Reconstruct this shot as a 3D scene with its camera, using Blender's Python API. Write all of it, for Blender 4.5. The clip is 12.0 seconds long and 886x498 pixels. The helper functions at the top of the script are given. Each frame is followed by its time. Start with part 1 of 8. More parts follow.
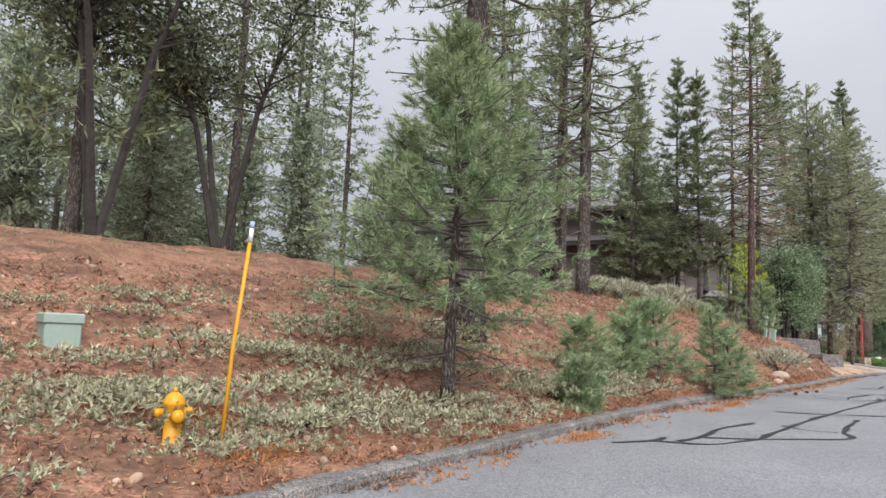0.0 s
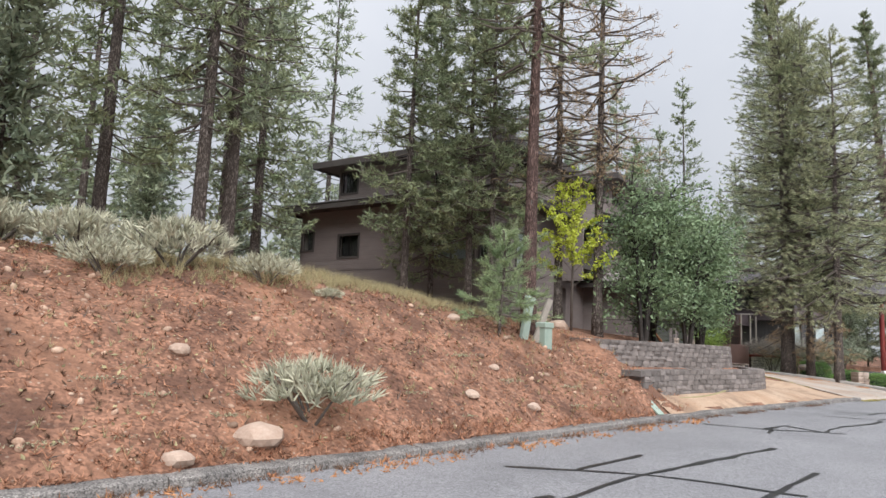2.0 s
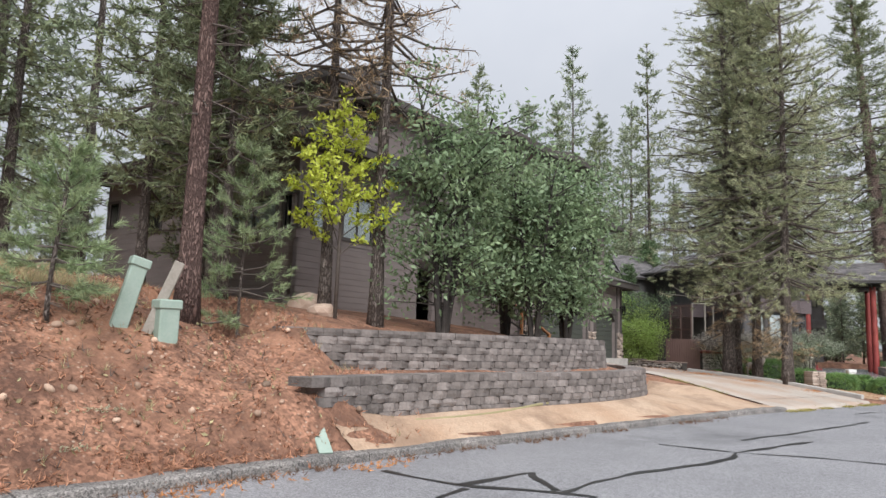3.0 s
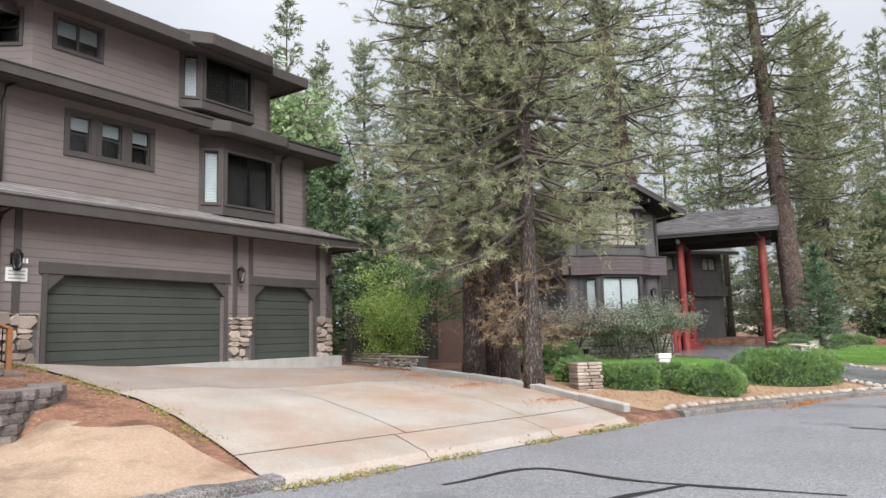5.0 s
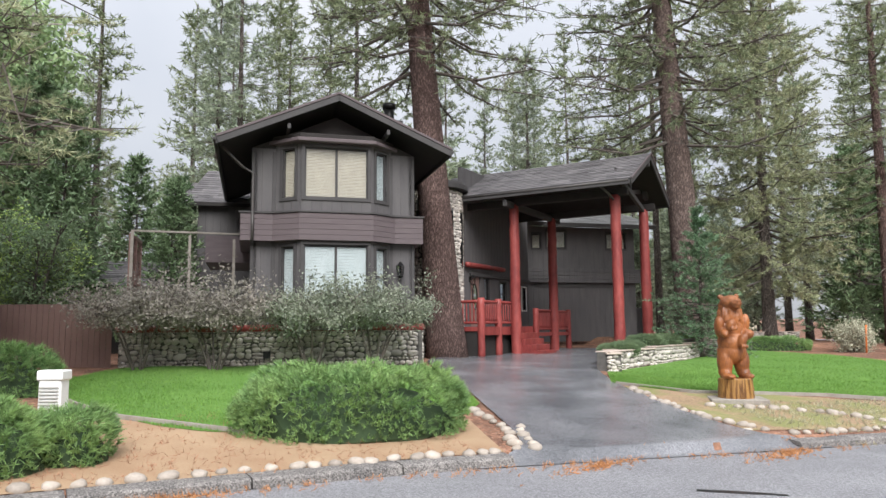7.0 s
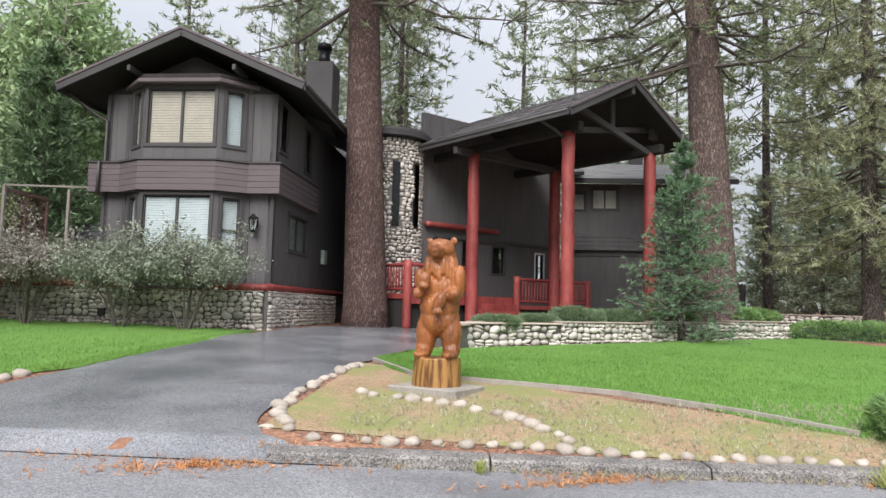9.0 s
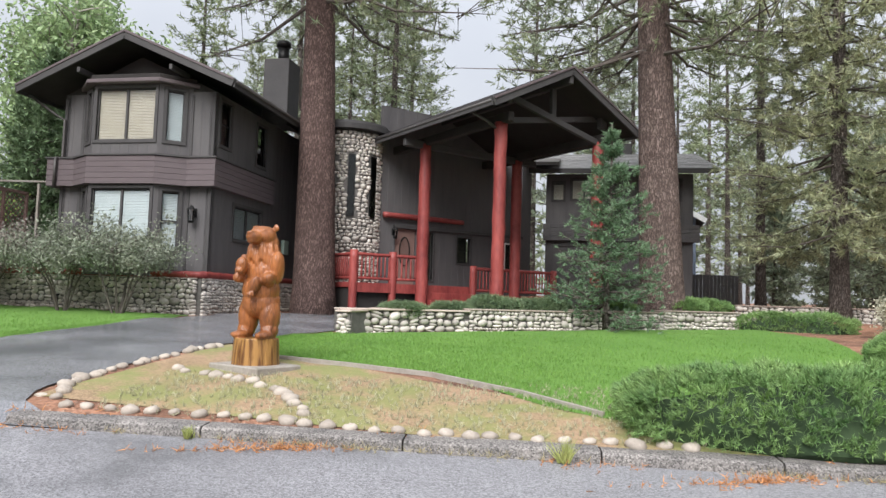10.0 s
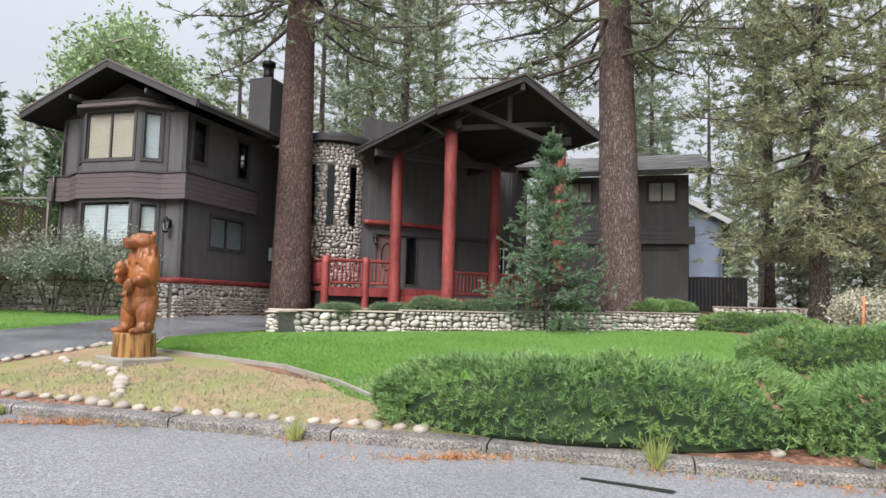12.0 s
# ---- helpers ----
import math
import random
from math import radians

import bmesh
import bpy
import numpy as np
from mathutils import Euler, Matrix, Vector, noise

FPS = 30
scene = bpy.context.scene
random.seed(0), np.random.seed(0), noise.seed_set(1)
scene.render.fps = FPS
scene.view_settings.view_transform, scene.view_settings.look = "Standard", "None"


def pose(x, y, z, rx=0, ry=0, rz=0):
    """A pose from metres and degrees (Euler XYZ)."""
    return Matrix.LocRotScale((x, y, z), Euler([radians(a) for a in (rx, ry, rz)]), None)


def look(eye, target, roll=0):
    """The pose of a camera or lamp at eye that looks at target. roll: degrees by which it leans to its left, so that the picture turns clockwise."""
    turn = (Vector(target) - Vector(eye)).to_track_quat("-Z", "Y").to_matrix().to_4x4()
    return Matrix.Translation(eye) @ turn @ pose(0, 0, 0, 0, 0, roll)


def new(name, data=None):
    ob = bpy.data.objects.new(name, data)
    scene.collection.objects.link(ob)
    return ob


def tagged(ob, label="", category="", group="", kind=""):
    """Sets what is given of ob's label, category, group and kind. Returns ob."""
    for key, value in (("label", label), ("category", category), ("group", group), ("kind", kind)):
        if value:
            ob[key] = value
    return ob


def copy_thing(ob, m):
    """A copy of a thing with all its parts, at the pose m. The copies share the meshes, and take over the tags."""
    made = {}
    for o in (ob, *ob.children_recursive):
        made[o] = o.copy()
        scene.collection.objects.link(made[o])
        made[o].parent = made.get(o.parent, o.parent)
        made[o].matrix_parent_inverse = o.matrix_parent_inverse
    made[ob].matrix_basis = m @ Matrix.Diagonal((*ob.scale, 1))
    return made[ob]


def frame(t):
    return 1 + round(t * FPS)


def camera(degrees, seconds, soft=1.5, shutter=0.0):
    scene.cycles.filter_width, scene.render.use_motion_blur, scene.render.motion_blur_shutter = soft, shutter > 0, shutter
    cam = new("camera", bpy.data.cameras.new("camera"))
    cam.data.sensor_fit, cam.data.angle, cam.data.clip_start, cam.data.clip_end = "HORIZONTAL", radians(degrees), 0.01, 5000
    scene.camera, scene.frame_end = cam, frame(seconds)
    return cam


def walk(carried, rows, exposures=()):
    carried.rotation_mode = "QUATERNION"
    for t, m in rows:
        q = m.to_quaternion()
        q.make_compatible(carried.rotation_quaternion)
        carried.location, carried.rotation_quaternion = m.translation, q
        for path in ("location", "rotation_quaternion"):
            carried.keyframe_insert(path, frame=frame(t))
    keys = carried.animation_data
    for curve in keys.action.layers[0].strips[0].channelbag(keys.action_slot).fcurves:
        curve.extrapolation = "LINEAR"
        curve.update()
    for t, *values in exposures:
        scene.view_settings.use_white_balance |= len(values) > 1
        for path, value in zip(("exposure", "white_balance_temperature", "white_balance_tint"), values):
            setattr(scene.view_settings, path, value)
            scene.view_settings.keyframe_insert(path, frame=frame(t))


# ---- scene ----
cam = camera(64.0, 12.0)
PATH = [
    (0, (-31.721, -36.797, 1.246), (-31.676, -34.813, 1.495), 2.3),
    (0.5, (-27.543, -32.82, 1.357), (-27.524, -30.835, 1.602), 3.0),
    (1, (-23.56, -29.027, 1.527), (-23.58, -27.043, 1.776), 2.7),
    (1.5, (-19.666, -24.824, 1.567), (-19.745, -22.843, 1.829), 2.3),
    (2, (-15.998, -20.8, 1.671), (-16.152, -18.823, 1.935), 2.3),
    (2.5, (-12.607, -16.885, 1.777), (-12.807, -14.913, 2.039), 2.1),
    (3, (-9.398, -13.101, 1.781), (-9.596, -11.128, 2.042), 1.8),
    (5, (1.592, 0.971, 1.82), (1.456, 2.951, 2.062), -1.6),
    (5.5, (4.656, 4.303, 1.758), (4.517, 6.281, 2.012), -2.0),
    (6, (7.812, 7.36, 1.694), (7.676, 9.338, 1.957), -1.8),
    (6.5, (11.152, 10.096, 1.691), (10.954, 12.071, 1.937), -1.4),
    (7, (13.942, 12.786, 1.689), (13.622, 14.747, 1.91), -0.5),
    (7.5, (16.348, 15.197, 1.55), (15.88, 17.13, 1.76), 0.4),
    (9.5, (25.268, 21.031, 1.26), (24.168, 22.694, 1.411), 1.6),
    (10, (26.979, 21.794, 1.248), (25.831, 23.426, 1.389), 1.8),
    (10.5, (28.369, 22.509, 1.234), (27.238, 24.153, 1.373), 1.9),
    (11, (29.485, 23.089, 1.216), (28.317, 24.705, 1.362), 1.8),
    (11.5, (30.261, 23.471, 1.217), (28.982, 25.002, 1.368), 1.6),
    (12, (30.743, 23.706, 1.189), (29.403, 25.183, 1.345), 1.5),
]
walk(cam, [(t, look(eye, target, roll)) for t, eye, target, roll in PATH], [(0, 0.71), (1.5, 0.79), (3, 0.77), (5, 0.9), (7, 0.98), (9.5, 0.98), (12, 1.0)])

# ---- world, sun, exposure ----
world = bpy.data.worlds.new("overcast_sky")
scene.world = world
world.use_nodes = True
wn = world.node_tree
wn.nodes.clear()
w_out = wn.nodes.new("ShaderNodeOutputWorld")
w_bg = wn.nodes.new("ShaderNodeBackground")
w_sky = wn.nodes.new("ShaderNodeTexSky")
w_sky.sky_type, w_sky.sun_disc = "NISHITA", False
w_sky.sun_elevation, w_sky.sun_rotation = radians(48), radians(150)
w_co = wn.nodes.new("ShaderNodeTexCoord")
w_no = wn.nodes.new("ShaderNodeTexNoise")
w_no.inputs["Scale"].default_value, w_no.inputs["Detail"].default_value = 2.2, 5
w_ramp = wn.nodes.new("ShaderNodeValToRGB")
w_ramp.color_ramp.elements[0].position, w_ramp.color_ramp.elements[0].color = 0.3, (6.3, 6.65, 7.4, 1)
w_ramp.color_ramp.elements[1].position, w_ramp.color_ramp.elements[1].color = 0.7, (8.2, 8.4, 8.95, 1)
w_mix = wn.nodes.new("ShaderNodeMix")
w_mix.data_type = "RGBA"
w_mix.inputs["Factor"].default_value = 0.88
wn.links.new(w_co.outputs["Generated"], w_no.inputs["Vector"])
wn.links.new(w_no.outputs["Fac"], w_ramp.inputs["Fac"])
wn.links.new(w_sky.outputs["Color"], w_mix.inputs["A"])
wn.links.new(w_ramp.outputs["Color"], w_mix.inputs["B"])
# an overcast sky is three times as bright overhead as at the horizon
w_sep = wn.nodes.new("ShaderNodeSeparateXYZ")
wn.links.new(w_co.outputs["Generated"], w_sep.inputs["Vector"])
w_el = wn.nodes.new("ShaderNodeMapRange")
w_el.inputs["From Min"].default_value, w_el.inputs["From Max"].default_value = 0.0, 1.0
w_el.inputs["To Min"].default_value, w_el.inputs["To Max"].default_value = 0.39, 1.0
wn.links.new(w_sep.outputs["Z"], w_el.inputs["Value"])
w_mul = wn.nodes.new("ShaderNodeVectorMath")
w_mul.operation = "SCALE"
wn.links.new(w_mix.outputs["Result"], w_mul.inputs[0])
wn.links.new(w_el.outputs["Result"], w_mul.inputs["Scale"])
wn.links.new(w_mul.outputs["Vector"], w_bg.inputs["Color"])
w_bg.inputs["Strength"].default_value = 0.1
wn.links.new(w_bg.outputs["Background"], w_out.inputs["Surface"])

sun = new("sun", bpy.data.lights.new("sun", "SUN"))
sun.data.energy, sun.data.angle, sun.data.color = 2.6, radians(40), (1.0, 0.99, 0.98)
sun.matrix_world = look((30, -40, 60), (10, 20, 0))

# ---- materials ----


def mat(name, c1, c2=None, rough=0.8, scale=6.0, bump=0.3, fine=40.0, metal=0.0, island=0.0, spec=0.4, stretch=(1, 1, 1), dist=0.02, trans=0.0, local=False, grain=0.0, grain_scale=90.0):
    """Two colours mixed by coarse and fine noise, with relief; island: brightness spread from piece to piece."""
    m = bpy.data.materials.new(name)
    m.use_nodes = True
    nt = m.node_tree
    b = nt.nodes["Principled BSDF"]
    c2 = c2 or tuple(v * 0.75 for v in c1)
    geo = nt.nodes.new("ShaderNodeNewGeometry")
    tex = nt.nodes.new("ShaderNodeTexCoord")
    mp = nt.nodes.new("ShaderNodeMapping")
    mp.inputs["Scale"].default_value = stretch
    nt.links.new(tex.outputs["Object"] if local else geo.outputs["Position"], mp.inputs["Vector"])
    n1 = nt.nodes.new("ShaderNodeTexNoise")
    n1.inputs["Scale"].default_value, n1.inputs["Detail"].default_value = scale, 6
    n2 = nt.nodes.new("ShaderNodeTexNoise")
    n2.inputs["Scale"].default_value, n2.inputs["Detail"].default_value = fine, 4
    for n in (n1, n2):
        nt.links.new(mp.outputs["Vector"], n.inputs["Vector"])
    add = nt.nodes.new("ShaderNodeMath")
    add.operation = "MULTIPLY_ADD"
    nt.links.new(n2.outputs["Fac"], add.inputs[0])
    add.inputs[1].default_value = 0.6
    nt.links.new(n1.outputs["Fac"], add.inputs[2])
    ramp = nt.nodes.new("ShaderNodeMapRange")
    ramp.inputs["From Min"].default_value, ramp.inputs["From Max"].default_value = 0.55, 1.05
    nt.links.new(add.outputs[0], ramp.inputs["Value"])
    mix = nt.nodes.new("ShaderNodeMix")
    mix.data_type = "RGBA"
    mix.inputs["A"].default_value, mix.inputs["B"].default_value = (*c1, 1), (*c2, 1)
    nt.links.new(ramp.outputs["Result"], mix.inputs["Factor"])
    col = mix.outputs["Result"]
    if grain:
        vo = nt.nodes.new("ShaderNodeTexVoronoi")
        vo.inputs["Scale"].default_value = grain_scale
        nt.links.new(mp.outputs["Vector"], vo.inputs["Vector"])
        gs = nt.nodes.new("ShaderNodeSeparateColor")
        nt.links.new(vo.outputs["Color"], gs.inputs["Color"])
        gm = nt.nodes.new("ShaderNodeMapRange")
        gm.inputs["To Min"].default_value, gm.inputs["To Max"].default_value = 1 - grain, 1 + grain
        nt.links.new(gs.outputs["Red"], gm.inputs["Value"])
        gh = nt.nodes.new("ShaderNodeHueSaturation")
        nt.links.new(gm.outputs["Result"], gh.inputs["Value"])
        nt.links.new(col, gh.inputs["Color"])
        col = gh.outputs["Color"]
    if island:
        hsv = nt.nodes.new("ShaderNodeHueSaturation")
        mr = nt.nodes.new("ShaderNodeMapRange")
        mr.inputs["To Min"].default_value, mr.inputs["To Max"].default_value = 1 - island, 1 + island
        oi = nt.nodes.new("ShaderNodeObjectInfo")
        ad = nt.nodes.new("ShaderNodeMath")
        ad.operation = "ADD"
        fr = nt.nodes.new("ShaderNodeMath")
        fr.operation = "FRACT"
        nt.links.new(geo.outputs["Random Per Island"], ad.inputs[0])
        nt.links.new(oi.outputs["Random"], ad.inputs[1])
        nt.links.new(ad.outputs[0], fr.inputs[0])
        nt.links.new(fr.outputs[0], mr.inputs["Value"])
        nt.links.new(mr.outputs["Result"], hsv.inputs["Value"])
        nt.links.new(col, hsv.inputs["Color"])
        col = hsv.outputs["Color"]
    nt.links.new(col, b.inputs["Base Color"])
    b.inputs["Roughness"].default_value, b.inputs["Metallic"].default_value = rough, metal
    b.inputs["Specular IOR Level"].default_value = spec
    if trans:
        b.inputs["Subsurface Weight"].default_value = 0
        tr = nt.nodes.new("ShaderNodeBsdfTranslucent")
        nt.links.new(col, tr.inputs["Color"])
        ms = nt.nodes.new("ShaderNodeMixShader")
        ms.inputs["Fac"].default_value = trans
        nt.links.new(b.outputs["BSDF"], ms.inputs[1])
        nt.links.new(tr.outputs["BSDF"], ms.inputs[2])
        nt.links.new(ms.outputs["Shader"], nt.nodes["Material Output"].inputs["Surface"])
    if bump:
        bp = nt.nodes.new("ShaderNodeBump")
        bp.inputs["Strength"].default_value, bp.inputs["Distance"].default_value = bump, dist
        nt.links.new(add.outputs[0], bp.inputs["Height"])
        nt.links.new(bp.outputs["Normal"], b.inputs["Normal"])
    return m


def stained(name, m, colour, scale, lo, hi):
    """Lays broad soft-edged stains of another colour over a material."""
    nt = m.node_tree
    b = nt.nodes["Principled BSDF"]
    geo = nt.nodes.new("ShaderNodeNewGeometry")
    nz = nt.nodes.new("ShaderNodeTexNoise")
    nz.inputs["Scale"].default_value, nz.inputs["Detail"].default_value, nz.inputs["Roughness"].default_value = scale, 9, 0.65
    nt.links.new(geo.outputs["Position"], nz.inputs["Vector"])
    mr = nt.nodes.new("ShaderNodeMapRange")
    mr.inputs["From Min"].default_value, mr.inputs["From Max"].default_value, mr.inputs["To Max"].default_value = lo, hi, 0.75
    nt.links.new(nz.outputs["Fac"], mr.inputs["Value"])
    mix = nt.nodes.new("ShaderNodeMix")
    mix.data_type = "RGBA"
    mix.inputs["B"].default_value = (*colour, 1)
    nt.links.new(b.inputs["Base Color"].links[0].from_socket, mix.inputs["A"])
    nt.links.new(mr.outputs["Result"], mix.inputs["Factor"])
    nt.links.new(mix.outputs["Result"], b.inputs["Base Color"])
    return m


def bark(name, c1, c2, groove=(0.06, 0.048, 0.042)):
    """Plated bark: tall cells with dark furrows."""
    m = mat(name, c1, c2, 0.95, 3.0, 0.6, 30, spec=0.15, local=True)
    nt = m.node_tree
    b = nt.nodes["Principled BSDF"]
    tex = nt.nodes.new("ShaderNodeTexCoord")
    mp = nt.nodes.new("ShaderNodeMapping")
    mp.inputs["Scale"].default_value = (17, 17, 4.2)
    nz = nt.nodes.new("ShaderNodeTexNoise")
    nz.inputs["Scale"].default_value = 1.3
    mv = nt.nodes.new("ShaderNodeVectorMath")
    mv.operation = "MULTIPLY_ADD"
    mv.inputs[1].default_value = (2.2, 2.2, 2.2)
    nt.links.new(tex.outputs["Object"], mp.inputs["Vector"])
    nt.links.new(mp.outputs["Vector"], nz.inputs["Vector"])
    nt.links.new(nz.outputs["Color"], mv.inputs[0])
    nt.links.new(mp.outputs["Vector"], mv.inputs[2])
    vo = nt.nodes.new("ShaderNodeTexVoronoi")
    vo.feature = "DISTANCE_TO_EDGE"
    vo.inputs["Scale"].default_value = 1.0
    nt.links.new(mv.outputs[0], vo.inputs["Vector"])
    mr = nt.nodes.new("ShaderNodeMapRange")
    mr.inputs["From Max"].default_value = 0.34
    nt.links.new(vo.outputs["Distance"], mr.inputs["Value"])
    mix = nt.nodes.new("ShaderNodeMix")
    mix.data_type = "RGBA"
    mix.inputs["A"].default_value = (*groove, 1)
    nt.links.new(b.inputs["Base Color"].links[0].from_socket, mix.inputs["B"])
    nt.links.new(mr.outputs["Result"], mix.inputs["Factor"])
    nt.links.new(mix.outputs["Result"], b.inputs["Base Color"])
    bp = nt.nodes.new("ShaderNodeBump")
    bp.inputs["Strength"].default_value, bp.inputs["Distance"].default_value = 0.9, 0.05
    nt.links.new(mr.outputs["Result"], bp.inputs["Height"])
    nt.links.new(b.inputs["Normal"].links[0].from_socket, bp.inputs["Normal"])
    nt.links.new(bp.outputs["Normal"], b.inputs["Normal"])
    return m


def boards(name, c1, c2, pitch, rough=0.75, upright=False):
    """Painted timber cladding: a thin shadow gap every pitch metres."""
    m = mat(name, c1, c2, rough, 1.1, 0.15, 22, stretch=(1, 1, 3) if not upright else (3, 3, 0.6), spec=0.25)
    nt = m.node_tree
    b = nt.nodes["Principled BSDF"]
    tex = nt.nodes.new("ShaderNodeTexCoord")
    sep = nt.nodes.new("ShaderNodeSeparateXYZ")
    nt.links.new(tex.outputs["Object"], sep.inputs["Vector"])
    src = sep.outputs["Z"]
    if upright:
        ad = nt.nodes.new("ShaderNodeMath")
        nt.links.new(sep.outputs["X"], ad.inputs[0])
        nt.links.new(sep.outputs["Y"], ad.inputs[1])
        src = ad.outputs[0]
    dv = nt.nodes.new("ShaderNodeMath")
    dv.operation = "DIVIDE"
    dv.inputs[1].default_value = pitch
    nt.links.new(src, dv.inputs[0])
    fr = nt.nodes.new("ShaderNodeMath")
    fr.operation = "FRACT"
    nt.links.new(dv.outputs[0], fr.inputs[0])
    mr = nt.nodes.new("ShaderNodeMapRange")
    mr.inputs["From Max"].default_value = 0.09
    nt.links.new(fr.outputs[0], mr.inputs["Value"])
    bp = nt.nodes.new("ShaderNodeBump")
    bp.inputs["Strength"].default_value, bp.inputs["Distance"].default_value = 0.7, 0.015
    nt.links.new(mr.outputs["Result"], bp.inputs["Height"])
    nt.links.new(b.inputs["Normal"].links[0].from_socket, bp.inputs["Normal"])
    nt.links.new(bp.outputs["Normal"], b.inputs["Normal"])
    return m


M_ASPHALT = stained("asphalt", mat("asphalt", (0.20, 0.198, 0.21), (0.265, 0.262, 0.275), 0.6, 0.5, 0.5, 90, spec=0.4, dist=0.01, grain=0.5, grain_scale=65), (0.10, 0.10, 0.105), 0.16, 0.56, 0.66)
# the pale tone of the mix carries sky sheen on the damp asphalt
M_DRIVE = mat("dark_asphalt_sky_sheen", (0.085, 0.087, 0.097), (0.25, 0.25, 0.265), 0.24, 0.6, 0.3, 80, spec=0.5, dist=0.006, grain=0.3, grain_scale=60)
M_TAR = mat("crack_sealer", (0.018, 0.018, 0.02), (0.03, 0.03, 0.032), 0.4, 5, 0.2, 60)
M_KERB = mat("kerb_concrete", (0.11, 0.103, 0.10), (0.25, 0.23, 0.215), 0.85, 2.5, 0.8, 60, dist=0.02, grain=0.6, grain_scale=60)
M_CONC = stained("driveway_concrete", mat("driveway_concrete", (0.33, 0.285, 0.245), (0.47, 0.42, 0.375), 0.75, 0.7, 0.2, 40, dist=0.005, grain=0.12, grain_scale=70), (0.36, 0.215, 0.135), 0.3, 0.44, 0.66)
M_PAD = stained("weathered_pad", mat("weathered_pad", (0.27, 0.225, 0.20), (0.36, 0.305, 0.27), 0.75, 0.9, 0.25, 40, dist=0.006, grain=0.15, grain_scale=70), (0.38, 0.225, 0.14), 0.35, 0.52, 0.7)
M_CONCL = mat("pale_concrete", (0.36, 0.345, 0.33), (0.48, 0.465, 0.44), 0.8, 3, 0.3, 60, dist=0.006)
M_SAND = stained("decomposed_granite", mat("decomposed_granite", (0.36, 0.235, 0.155), (0.48, 0.36, 0.265), 0.95, 0.7, 0.8, 30, dist=0.03, grain=0.12, grain_scale=40), (0.22, 0.145, 0.10), 0.8, 0.5, 0.64)
M_BED = mat("needle_strewn_bed", (0.30, 0.18, 0.105), (0.42, 0.30, 0.19), 0.95, 0.9, 0.7, 50, dist=0.015)
M_WEEDY = stained("weedy_soil", mat("weedy_soil", (0.36, 0.24, 0.155), (0.25, 0.18, 0.105), 0.95, 1.1, 0.8, 40, dist=0.02, grain=0.25, grain_scale=35), (0.19, 0.225, 0.07), 0.7, 0.43, 0.56)
# near-black green: the shade inside hedges, put on their solid cores
M_CORE = mat("hedge_inner_shade", (0.02, 0.04, 0.016), (0.035, 0.06, 0.024), 0.9, 3, 0, 20)
M_LAWN = mat("lawn_soil", (0.088, 0.19, 0.032), (0.125, 0.245, 0.046), 0.95, 0.5, 0.6, 90, dist=0.02)
M_GRASS = mat("lawn_blade", (0.125, 0.255, 0.045), (0.195, 0.34, 0.075), 0.6, 0.6, 0, 5, island=0.35, trans=0.25)
M_DRYGRASS = mat("dry_grass", (0.42, 0.36, 0.2), (0.30, 0.27, 0.15), 0.8, 2, 0, 5, island=0.4, trans=0.2)
M_SAGE = mat("sage_leaf", (0.37, 0.375, 0.28), (0.53, 0.51, 0.39), 0.8, 2, 0, 6, island=0.35, trans=0.15)
M_LOWSHRUB = mat("low_shrub_leaf", (0.33, 0.325, 0.20), (0.47, 0.445, 0.32), 0.8, 2, 0, 6, island=0.4, trans=0.15)
M_NEEDLE = mat("pine_needle", (0.19, 0.245, 0.145), (0.33, 0.36, 0.205), 0.55, 0.7, 0, 4, island=0.45, trans=0.3)
# paler and greyer than M_NEEDLE: distance haze mixed into the needle colour
M_NEEDLE_FAR = mat("hazed_pine_needle", (0.25, 0.31, 0.22), (0.38, 0.42, 0.29), 0.6, 0.4, 0, 3, island=0.45, trans=0.35)
M_NEEDLE_OLIVE = mat("pine_needle_olive", (0.30, 0.345, 0.205), (0.47, 0.475, 0.30), 0.6, 0.7, 0, 4, island=0.45, trans=0.3)
M_NEEDLE_YOUNG = mat("young_pine_needle", (0.22, 0.315, 0.165), (0.39, 0.455, 0.26), 0.5, 1.2, 0, 5, island=0.4, trans=0.25)
M_NEEDLE_DEAD = mat("dead_needle", (0.312, 0.215, 0.130), (0.429, 0.325, 0.208), 0.8, 1, 0, 4, island=0.4, trans=0.15)
M_CEDARLEAF = mat("fir_needle", (0.12, 0.19, 0.095), (0.21, 0.29, 0.15), 0.55, 0.8, 0, 4, island=0.45, trans=0.2)
M_SPRUCE = mat("spruce_needle", (0.115, 0.205, 0.115), (0.205, 0.30, 0.175), 0.55, 1, 0, 4, island=0.4, trans=0.15)
M_JUNIPER = mat("juniper_leaf", (0.125, 0.24, 0.09), (0.30, 0.44, 0.155), 0.6, 1.4, 0, 6, island=0.45, trans=0.2)
M_LEAF = mat("green_leaf", (0.15, 0.225, 0.125), (0.235, 0.31, 0.165), 0.5, 1.2, 0, 4, island=0.4, trans=0.3)
M_LEAF_PALE = mat("pale_aspen_leaf", (0.25, 0.36, 0.175), (0.36, 0.46, 0.235), 0.5, 1.2, 0, 4, island=0.4, trans=0.35)
M_LEAF_BRIGHT = mat("bright_green_leaf", (0.33, 0.48, 0.12), (0.46, 0.58, 0.2), 0.5, 1.2, 0, 4, island=0.4, trans=0.35)
M_LEAF_GREY = mat("grey_green_leaf", (0.180, 0.217, 0.158), (0.285, 0.300, 0.225), 0.5, 1.2, 0, 4, island=0.4, trans=0.2)
